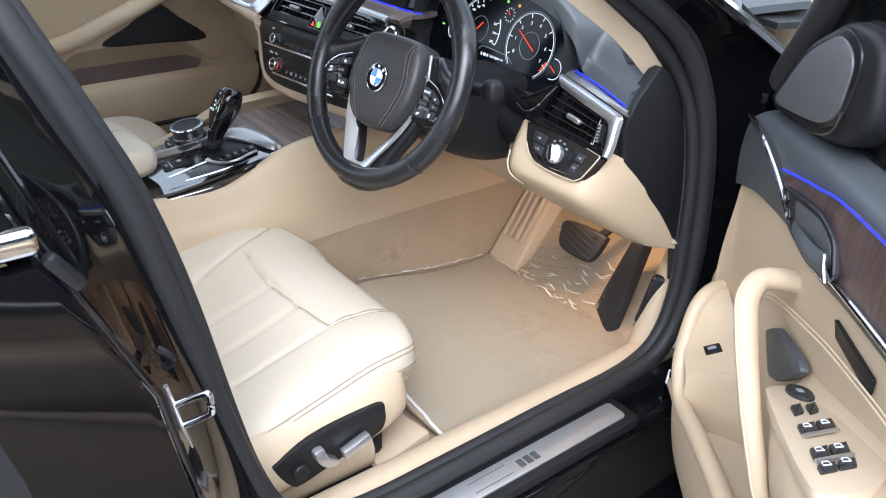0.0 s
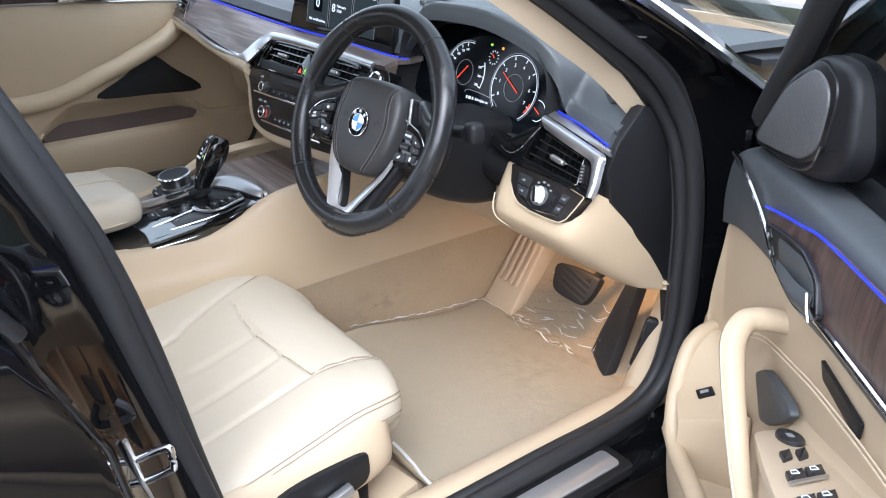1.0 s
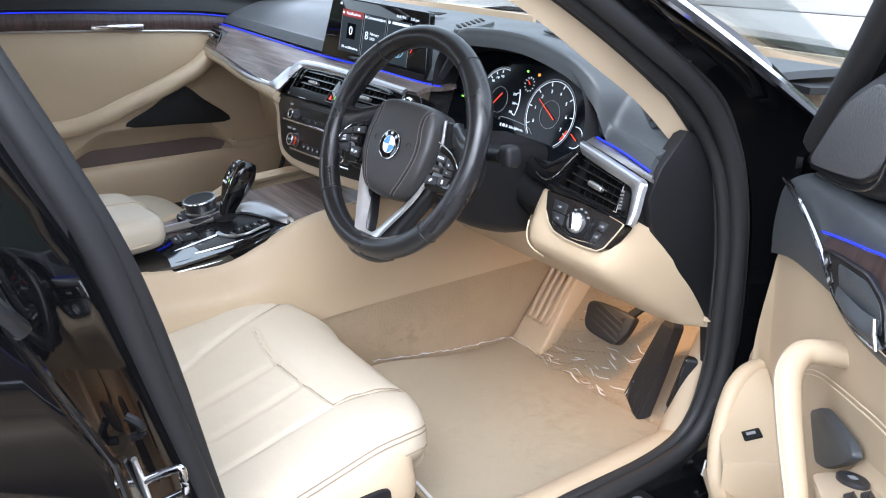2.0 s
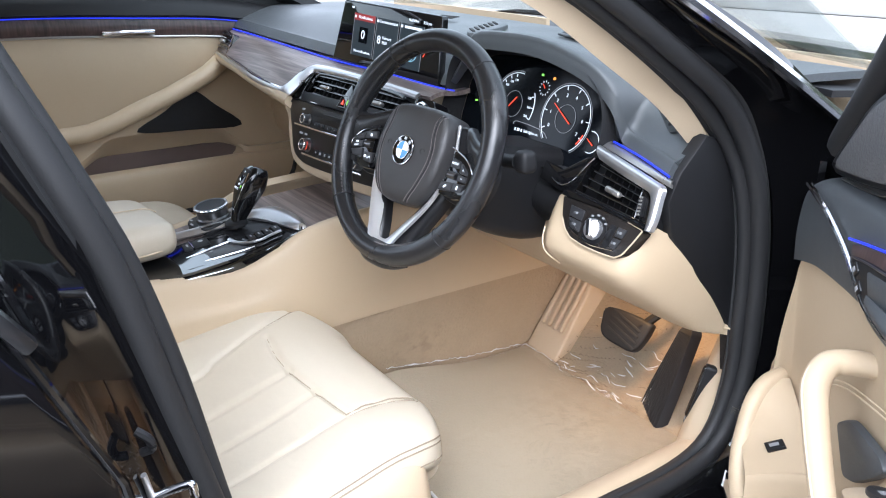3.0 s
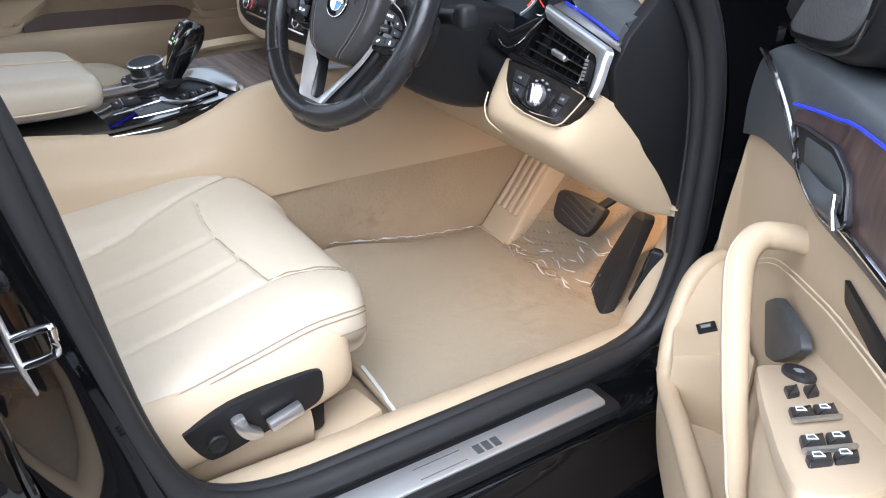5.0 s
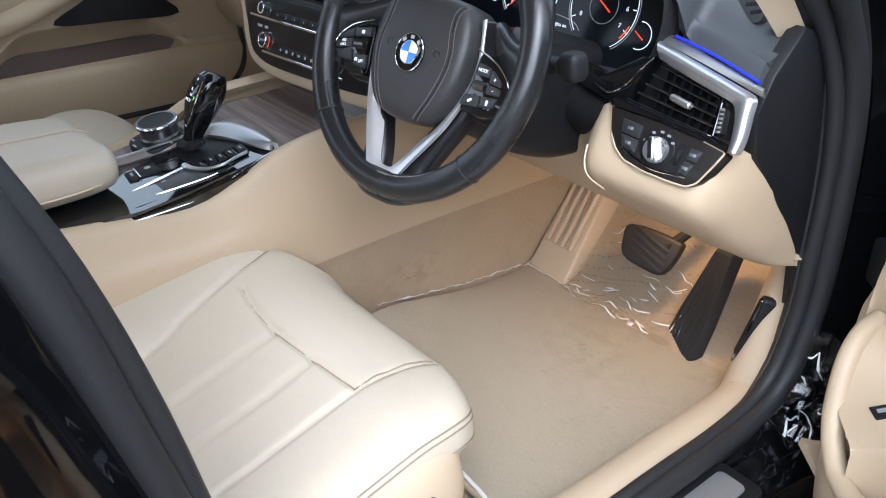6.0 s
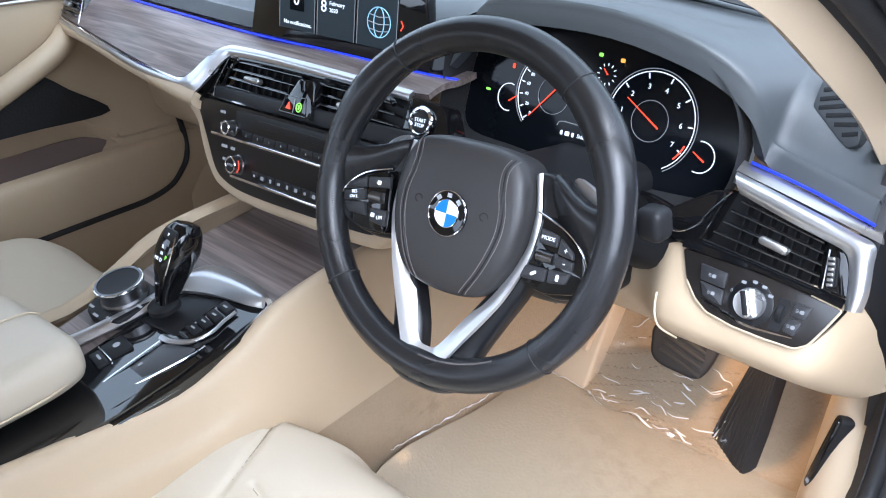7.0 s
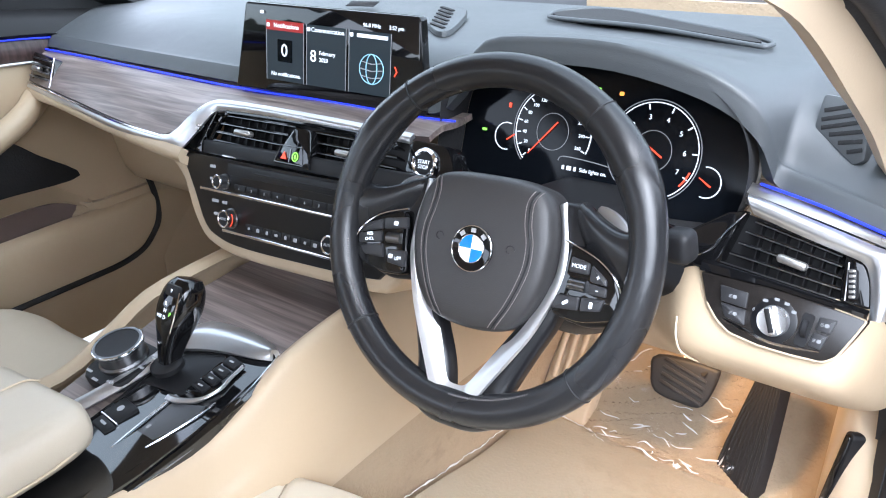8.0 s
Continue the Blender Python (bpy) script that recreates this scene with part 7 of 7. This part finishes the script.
part("wood_insert", dsheet([[(0.165, 0.897, 0.004), (0.170, 0.890, 0.006), (0.178, 0.882, 0.004)], [(0.21, 0.908, 0.004), (0.215, 0.888, 0.007), (0.222, 0.862, 0.004)], [(0.27, 0.920, 0.004), (0.275, 0.886, 0.008), (0.28, 0.856, 0.004)], [(0.35, 0.933, 0.004), (0.355, 0.892, 0.008), (0.36, 0.860, 0.004)], [(0.6, 0.940, 0.004), (0.6, 0.90, 0.008), (0.6, 0.869, 0.004)], [(1.0, 0.942, 0.004), (1.0, 0.90, 0.008), (1.0, 0.872, 0.004)]], 0.006), M_DARKWOOD, door, "dark open-pored wood insert")
part("light_strip", tube(cr([dp(*p) for p in ((0.160, 0.901, 0.007), (0.21, 0.912, 0.007), (0.271, 0.924, 0.007), (0.35, 0.936, 0.007), (0.6, 0.944, 0.007), (1.0, 0.946, 0.007))], 6), 0.0014, 6), M_BLUE, door, "thin blue light strip")
# inner handle in its bowl
BO = rpoly([(0.180, 0.890), (0.226, 0.899), (0.300, 0.909), (0.342, 0.900), (0.360, 0.868), (0.352, 0.859), (0.300, 0.856), (0.236, 0.857), (0.206, 0.872)], 0.012)
bowl = part("handle_bowl", plate(BO, DO @ pose(0, 0, 0.0115), 0.010, 0.002), M_BLACK, door, "black handle bowl")
part("bowl_rim", tube([DO @ V((p[0], p[1], 0.0118)) for p in BO], 0.0012, 6, True), M_DIM, door, "thin metal rim")
part("bowl_hollow", plate(rpoly([(0.226, 0.893), (0.300, 0.903), (0.336, 0.894), (0.350, 0.868), (0.300, 0.866), (0.244, 0.864)], 0.010), DO @ pose(0, 0, 0.0128), 0.006, 0.003), M_DASH, door, "smooth grey hollow")
part("inner_lever", dsheet([[(0.240, 0.872, 0.0135), (0.244, 0.864, 0.016), (0.248, 0.859, 0.0135)], [(0.27, 0.876, 0.016), (0.275, 0.866, 0.021), (0.278, 0.858, 0.016)], [(0.31, 0.880, 0.018), (0.316, 0.868, 0.025), (0.320, 0.858, 0.018)], [(0.342, 0.885, 0.017), (0.350, 0.872, 0.021), (0.356, 0.861, 0.017)]], 0.005), M_DASH, door, "dark inner door lever")
part("lever_edge", tube([dp(0.346, 0.886, 0.0195), dp(0.353, 0.874, 0.0205), dp(0.360, 0.862, 0.0195)], 0.0020, 8), M_CHROME, door, "chrome lever edge")
part("lever_edge", tube(cr([dp(0.242, 0.863, 0.0145), dp(0.275, 0.8585, 0.017), dp(0.318, 0.8580, 0.019), dp(0.357, 0.861, 0.0175)], 5), 0.0012, 6), M_CHROME, door, "chrome lever edge")
for u, z in ((0.203, 0.884), (0.217, 0.869)):
    part("lock_key", plate(rrect(0.013, 0.012, 0.002), DO @ pose(u, z, 0.0135, 0, 0, -40), 0.003, 0.001), M_SATIN, door, "black lock key")
    flat(rrect(0.005, 0.006, 0.001), DO @ pose(u, z, 0, 0, 0, -40), 0.0145, M_GREY, door, "key_legend", "pale lock symbol")
# tweeter in the mirror triangle
part("mirror_triangle", plate(rpoly([(0.000, 0.934), (0.10, 1.035), (0.20, 1.085), (0.285, 1.085), (0.30, 1.0), (0.262, 0.966), (0.200, 0.950), (0.09, 0.938)], 0.035, 6), DO @ pose(0, 0, -0.012), 0.05, 0.010, seg=4), M_BLACK, door, "black mirror triangle")
TG = rpoly([(0.036, 0.944), (0.12, 1.030), (0.20, 1.070), (0.248, 1.055), (0.236, 0.990), (0.195, 0.968), (0.12, 0.955)], 0.028, 6)
part("grille_lip", plate([(0.137 + (p[0] - 0.137) * 1.10, 0.995 + (p[1] - 0.995) * 1.16) for p in TG], DO @ pose(0, 0, -0.009), 0.01, 0.003), M_SATIN, door, "satin black grille surround")
part("tweeter_grille", plate(TG, DO @ pose(0, 0, -0.006), 0.01, 0.003), M_GRILLE, door, "grey perforated tweeter grille")
part("grille_line", tube(cr([dp(*p) for p in ((0.075, 0.942, -0.007), (0.14, 0.949, -0.006), (0.198, 0.959, -0.006), (0.236, 0.976, -0.006), (0.25, 1.0, -0.006))], 6), 0.0016, 6), M_DIM, door, "thin metal line below the grille")
# window frame and glass
WF = [(-0.02, 0.955, -0.040), (0.02, 0.998, -0.038), (0.10, 1.072, -0.030), (0.19, 1.152, -0.018), (0.32, 1.245, -0.002), (0.48, 1.315, 0.012), (0.70, 1.345, 0.018), (0.92, 1.335, 0.016), (1.0, 1.25, 0.0), (1.03, 0.95, -0.045)]
part("window_frame", tube(cr([dp(*p) for p in WF], 6), 0.022, 10, flat=1.0), M_RUBBER, door, "black window frame")
part("window_pane", dsheet([[(0.03, 0.955, -0.05), (0.04, 1.0, -0.044), (0.05, 1.02, -0.042)], [(0.30, 0.955, -0.05), (0.31, 1.10, -0.03), (0.32, 1.24, -0.008)], [(0.65, 0.955, -0.05), (0.65, 1.14, -0.024), (0.65, 1.34, 0.014)], [(1.0, 0.955, -0.05), (1.0, 1.12, -0.026), (0.98, 1.28, 0.004)]], 0.004), M_TINT, door, "dark tinted window pane").visible_shadow = False
part("window_strip", tube(cr([dp(u, 0.950 + 0.006 * u, -0.058) for u in (0.05, 0.4, 0.7, 1.0)], 4), 0.008, 8), M_RUBBER, door, "black window wiper strip")
# armrest and grab handle
arm_z = lambda u: 0.700 + 0.33 * (u - 0.32) if u < 0.60 else 0.792
rows = []
for u, k in ((0.30, 0.30), (0.34, 0.40), (0.42, 0.70), (0.52, 1.0), (0.62, 1.0), (0.80, 1.0), (1.0, 1.0)):
    z = arm_z(u)
    rows.append([(u, z + 0.05, -0.020), (u, z + 0.010, -0.012), (u, z, 0.005), (u, z - 0.002, 0.05 * k), (u, z - 0.012, 0.075 * k), (u, z - 0.05, 0.082 * k), (u, z - 0.12, 0.06 * k), (u, z - 0.20, 0.0)])
part("armrest", dsheet(rows, 0.012, 4, 4), M_TRIM, door, "beige soft armrest")
GH = cr([dp(*p) for p in ((0.232, 0.790, -0.016), (0.228, 0.792, 0.012), (0.232, 0.790, 0.034), (0.252, 0.776, 0.050), (0.286, 0.752, 0.056), (0.330, 0.722, 0.060), (0.375, 0.697, 0.064), (0.425, 0.684, 0.070), (0.470, 0.682, 0.078), (0.52, 0.700, 0.082), (0.60, 0.735, 0.080))], 7)
GR = cr([(q, 0, 0) for q in (0.0145, 0.0145, 0.0145, 0.0142, 0.0134, 0.0124, 0.0112, 0.0100, 0.008, 0.006, 0.004)], 7)
part("grab_handle", tube(GH, [q.x for q in GR], 16, flat=0.9), M_TRIM, door, "beige leather grab handle", 70)
part("grab_seam", tube([p + DO.to_3x3() @ V((0.002, 0.35 * q.x, 0.93 * q.x)) for p, q in list(zip(GH, GR))[16:60]], 0.0011, 6), M_STITCH, door, "stitched seam")
part("grip_recess", plate(rpoly([(0.198, 0.704), (0.224, 0.724), (0.245, 0.728), (0.306, 0.734), (0.322, 0.727), (0.300, 0.704), (0.262, 0.672), (0.236, 0.662)], 0.008), DO @ pose(0, 0, 0.0015), 0.010, 0.003), M_DASH, door, "dark rubber recess behind the handle")
# switches on the armrest
AS = fr(dp(0.32, 0.7045, 0.0), DO.to_3x3() @ V((0, 0, 1)), DO.to_3x3() @ V((0.95, 0.313, 0)))
sp = part("switch_plate", plate(rpoly([(-0.018, -0.015), (0.034, -0.012), (0.058, 0.10), (0.079, 0.213), (0.086, 0.275), (0.034, 0.262), (-0.002, 0.215), (-0.012, 0.10)], 0.02), AS, 0.012, 0.003), M_HARD, door, "beige switch plate")
part("mirror_switch", turned([(0.0130, 0), (0.0130, 0.003), (0.0120, 0.0045), (0.001, 0.0045)], AS @ pose(0.0045, 0.0185, 0) @ Matrix.Diagonal((1, 1.9, 1, 1)), 26), M_KEY, sp, "round black mirror switch")
flat(rrect(0.007, 0.011, 0.0012), AS @ pose(0.0045, 0.0185, 0), 0.0050, M_GREY, sp, "key_legend", "pale mirror symbol")
for x, y in ((0.0265, 0.0735), (0.0090, 0.0675)):
    part("mirror_key", plate(rpoly([(x + a, y + b) for a, b in ((0.0055, -0.007), (-0.0085, -0.0165), (-0.0035, 0.007), (0.0095, 0.0175))], 0.003), AS @ pose(0, 0, 0.004), 0.006, 0.0015), M_KEY, sp, "small black mirror key")
for q in (((0.0449, 0.1211), (0.0246, 0.1100), (0.0295, 0.1362), (0.0495, 0.1470)), ((0.0230, 0.1090), (0.0028, 0.0985), (0.0083, 0.1250), (0.0280, 0.1352)),
          ((0.0559, 0.1810), (0.0363, 0.1715), (0.0424, 0.1968), (0.0612, 0.2061)), ((0.0347, 0.1706), (0.0145, 0.1610), (0.0210, 0.1862), (0.0408, 0.1960)),
          ((0.0638, 0.2180), (0.0440, 0.2082), (0.0478, 0.2240), (0.0662, 0.2330)), ((0.0424, 0.2074), (0.0225, 0.1980), (0.0275, 0.2140), (0.0462, 0.2232))):
    c = (sum(p[0] for p in q) / 4, sum(p[1] for p in q) / 4)
    part("window_switch", plate(rpoly(q, 0.0025), AS @ pose(0, 0, 0.004), 0.010, 0.0015), M_KEY, sp, "dark window switch")
    part("key_legend", tube([AS @ V((c[0] + a, c[1] + b, 0.0045)) for a, b in ((0.0045, 0.001), (0.003, -0.006), (-0.003, -0.009), (-0.0035, -0.001))], 0.0006, 4, True), M_WHITE, sp, "pale window symbol")
for a, b in (((0.0508, 0.1520), (0.0095, 0.1310)), ((0.0622, 0.2112), (0.0215, 0.1915))):
    part("switch_trim", tube([AS @ V((*a, 0.0036)), AS @ V((*b, 0.0036))], 0.0022, 8), M_SILVER, sp, "bright switch edge")
# pocket with lip
LIP = [(-0.030, 0.634, -0.012), (-0.012, 0.632, 0.010), (0.005, 0.618, 0.028), (0.022, 0.592, 0.040), (0.045, 0.555, 0.050), (0.075, 0.528, 0.055), (0.115, 0.518, 0.057), (0.21, 0.540, 0.060), (0.32, 0.562, 0.064), (0.45, 0.585, 0.070), (0.75, 0.62, 0.075), (1.0, 0.64, 0.06)]
lp = cr(LIP, 6)
part("pocket_lip", tube([DO @ p for p in lp], 0.0125, 12), M_TRIM, door, "rounded beige pocket lip", 70)
part("pocket_wall", dsheet([[(p[0], p[1], p[2]), (p[0], p[1] * 0.7 + 0.11, p[2] + 0.004), (p[0], p[1] * 0.35 + 0.225, p[2] * 0.9), (p[0], 0.34, p[2] * 0.5)] for p in LIP[1:]], 0.01, 3, 3), M_TRIM, door, "beige pocket wall")
part("pocket_shelf", dsheet([[(-0.012, 0.632, 0.010), (-0.014, 0.634, 0.0), (-0.016, 0.634, -0.018)], [(0.005, 0.614, 0.028), (0.012, 0.622, 0.010), (0.02, 0.626, -0.018)], [(0.022, 0.588, 0.040), (0.042, 0.604, 0.014), (0.06, 0.616, -0.018)], [(0.046, 0.566, 0.046), (0.075, 0.590, 0.014), (0.10, 0.610, -0.018)], [(0.095, 0.561, 0.054), (0.122, 0.583, 0.014), (0.155, 0.604, -0.018)], [(0.102, 0.552, 0.054), (0.130, 0.574, 0.012), (0.162, 0.595, -0.020)], [(0.104, 0.47, 0.054), (0.130, 0.47, 0.010), (0.160, 0.47, -0.022)]], 0.006, 4, 4), M_TRIM, door, "beige shelf with a switch")
part("pocket_floor", dsheet([[(-0.02, 0.47, -0.022), (-0.02, 0.465, 0.02), (-0.02, 0.47, 0.045)], [(0.10, 0.485, -0.022), (0.10, 0.48, 0.02), (0.10, 0.482, 0.052)], [(0.205, 0.505, -0.022), (0.205, 0.502, 0.02), (0.205, 0.505, 0.056)], [(0.22, 0.530, -0.022), (0.22, 0.528, 0.02), (0.22, 0.530, 0.056)], [(0.40, 0.55, -0.022), (0.40, 0.548, 0.02), (0.40, 0.55, 0.06)], [(0.9, 0.58, -0.02), (0.9, 0.57, 0.02), (0.9, 0.58, 0.07)]], 0.01), M_HARD, door, "beige pocket floor")
TB = fr(dp(0.075, 0.590, 0.016), DO.to_3x3() @ V((0.049, -0.005, 0)), DO.to_3x3() @ V((0.054, 0.044, -0.064))) @ pose(0, 0, 0.0075)
tb = part("boot_switch", plate(rpoly([(-0.0075, -0.012), (0.0095, -0.0115), (0.017, 0.012), (0.0, 0.0115)], 0.0015), TB, 0.008, 0.001), M_BLACK, door, "small black boot switch")
flat(rpoly([(0.000, -0.006), (0.0055, -0.006), (0.0095, 0.006), (0.0040, 0.006)], 0.001), TB, 0.0012, M_GREY, tb, "key_legend", "pale boot symbol")
part("reflector_slot", plate(rpoly([(0.0, 0.010), (0.10, 0.006), (0.10, -0.012), (0.012, -0.006)], 0.003), DO @ pose(0.350, 0.806, -0.004), 0.004, 0.001), M_BLACK, door, "dark slot in the trim")
for dz in (0.0, 0.006):
    part("trim_seam", tube(cr([dp(*p) for p in ((0.045, 0.656 + dz, -0.012), (0.078, 0.680 + dz, -0.012), (0.13, 0.712 + dz, -0.009), (0.192, 0.741 + dz, -0.007), (0.298, 0.768 + dz, -0.004), (0.385, 0.784 + dz, -0.003), (0.55, 0.80 + dz, -0.002), (0.9, 0.81 + dz, -0.002))], 6), 0.0010, 6), M_STITCH, door, "double stitched seam")
hinge = part("door_hinge", rbox((0.05, 0.06, 0.07), DO @ pose(-0.105, 0.66, -0.07), 0.006), M_BLACK, door, "black door hinge")

# ---- closed passenger door ----
PD = fr((-0.745, 0, 0), (0, 1, 0), (0, 0, 1))
pq = lambda y, z, n=0.0: V((-0.745 + n, y, z))
pdoor = thing("passenger_door", (-0.78, 0, 0.4), "closed passenger door with beige armrest and dark upper trim", "car door")


def psheet(rows, th=0.012, n=4, k=4):
    return slab([[pq(*p) for p in r] for r in net([[V(p) for p in r] for r in rows], n, k)], th, flip=True)


ys = (-0.60, -0.3, 0.0, 0.15, 0.30, 0.42)
belt = lambda y: 0.962 - 0.02 * max(0, (y + 0.3) / 0.4) - 0.10 * max(0, y - 0.12)
part("upper_trim", psheet([[(y, belt(y) + 0.10, -0.05), (y, belt(y) + 0.085, -0.005), (y, belt(y) + 0.045, 0.012), (y, belt(y) + 0.042, 0.012)] for y in ys], 0.012, 3, 3), M_BLACK, pdoor, "black upper trim")
part("wood_insert", psheet([[(y, belt(y) + 0.041, 0.010), (y, belt(y) + 0.02, 0.014), (y, belt(y) + 0.002, 0.010)] for y in ys], 0.01, 3, 3), M_DARKWOOD, pdoor, "dark wood insert")
part("light_strip", tube(cr([pq(y, belt(y) + 0.043, 0.014) for y in ys[:-1]], 5), 0.0015, 6), M_BLUE, pdoor, "thin blue light strip")
part("silver_line", tube(cr([pq(y, belt(y), 0.014) for y in ys[:-1]], 5), 0.003, 6), M_PALE, pdoor, "thin silver line")
rows = []
for y in (-0.60, -0.3, -0.24, -0.21, -0.18, -0.14, -0.08, 0.0, 0.08, 0.13, 0.16, 0.185, 0.21, 0.26, 0.32, 0.42):
    d = max(0.0, min(1.0, (0.215 - y) / 0.09, (y + 0.245) / 0.11))
    zt = 0.640 + 0.065 * d
    rows.append([(y, belt(y) - 0.002, 0.010), (y, 0.88, 0.014), (y, 0.78, 0.004), (y, zt + 0.014, 0.003 * d), (y, zt + 0.002, 0.001 * d), (y, zt - 0.022, -0.028 * d), (y, 0.640, -0.060 * d), (y, 0.585, -0.066 * d), (y, 0.582, -0.030 * d), (y, 0.618, -0.006 * d), (y, 0.624, 0.006), (y, 0.612, 0.024), (y, 0.57, 0.027), (y, 0.50, 0.016), (y, 0.36, -0.01)])
part("lower_trim", psheet(rows, 0.012, 4, 3), M_TRIM, pdoor, "beige soft lower trim")
# added dark sheet over the pocket's back wall, as painted shade
part("pocket_shade", psheet([[(y, 0.650 + 0.012 * max(0, -y) / 0.6, -0.052 + w), (y, 0.630, -0.058 + w), (y, 0.588, -0.060 + w), (y, 0.5845, -0.030 + w)] for y, w in ((-0.215, 0.050), (-0.19, 0.036), (-0.16, 0.016), (-0.12, 0), (0.0, 0), (0.09, 0), (0.14, 0.012), (0.18, 0.034), (0.20, 0.046))], 0.003, 3, 3), M_POCKET_SHADE, pdoor, "dark brown sheet standing in for the shade inside the pocket")
part("inner_lever", rbox((0.016, 0.125, 0.014), fr(pq(-0.070, belt(0.0) + 0.014, 0.020), (1, 0, 0), (0, 1, -0.03)), 0.004), M_CHROME, pdoor, "bright inner lever")
part("grab_handle", tube(cr([pq(*p) for p in ((0.155, 0.872, 0.0), (0.135, 0.868, 0.035), (0.09, 0.845, 0.05), (0.0, 0.808, 0.056), (-0.08, 0.780, 0.058), (-0.16, 0.750, 0.055), (-0.25, 0.735, 0.045), (-0.55, 0.735, 0.04))], 6), 0.024, 12, flat=0.9), M_TRIM, pdoor, "beige leather grab handle", 70)
part("speaker_grille", plate(cr([(-0.075, 0.716, 0), (0.0, 0.760, 0), (0.055, 0.800, 0), (0.085, 0.803, 0), (0.130, 0.765, 0), (0.200, 0.702, 0), (0.06, 0.705, 0)], 4, True), fr((-0.737, 0, 0), (0, 1, 0), (0, 0, 1)), 0.006, 0.002), M_CLOTH, pdoor, "black speaker cloth")
part("door_latch", rbox((0.006, 0.022, 0.010), pose(-0.690, -0.086, 0.787), 0.002), M_BLACK, pdoor, "small dark slot")
part("door_gap", tube(cr([(-0.738, 0.318, 0.700), (-0.735, 0.334, 0.675), (-0.726, 0.341, 0.619), (-0.718, 0.334, 0.569), (-0.722, 0.316, 0.536), (-0.727, 0.285, 0.508), (-0.728, 0.229, 0.495), (-0.728, 0.15, 0.494), (-0.728, 0.04, 0.494), (-0.728, -0.4, 0.494)], 6), 0.0065, 8, up=(1, 0, 0)), M_RUBBER, pdoor, "black door seal")
part("footwell_side", slab(net([[(-0.735, 0.335, z), (-0.72, 0.40, z), (-0.70, 0.6, z)] for z in (0.33, 0.5, 0.7, 0.86)], 3, 3), 0.01, flip=True), M_HARD, body, "beige footwell side")
part("window_pane", slab([[(-0.80, y, 1.03), (-0.75, y - 0.02, 1.17), (-0.67, y - 0.04, 1.33)] for y in (-0.5, -0.2, 0.15)], 0.004), M_GLASS, pdoor, "clear side window").visible_shadow = False
part("mirror_triangle", plate([(0.10, 1.02), (0.40, 0.93), (0.40, 1.02), (0.24, 1.12)], fr((-0.765, 0, 0), (0, 1, 0), (0, 0, 1)), 0.02, 0.004), M_BLACK, pdoor, "black mirror triangle")
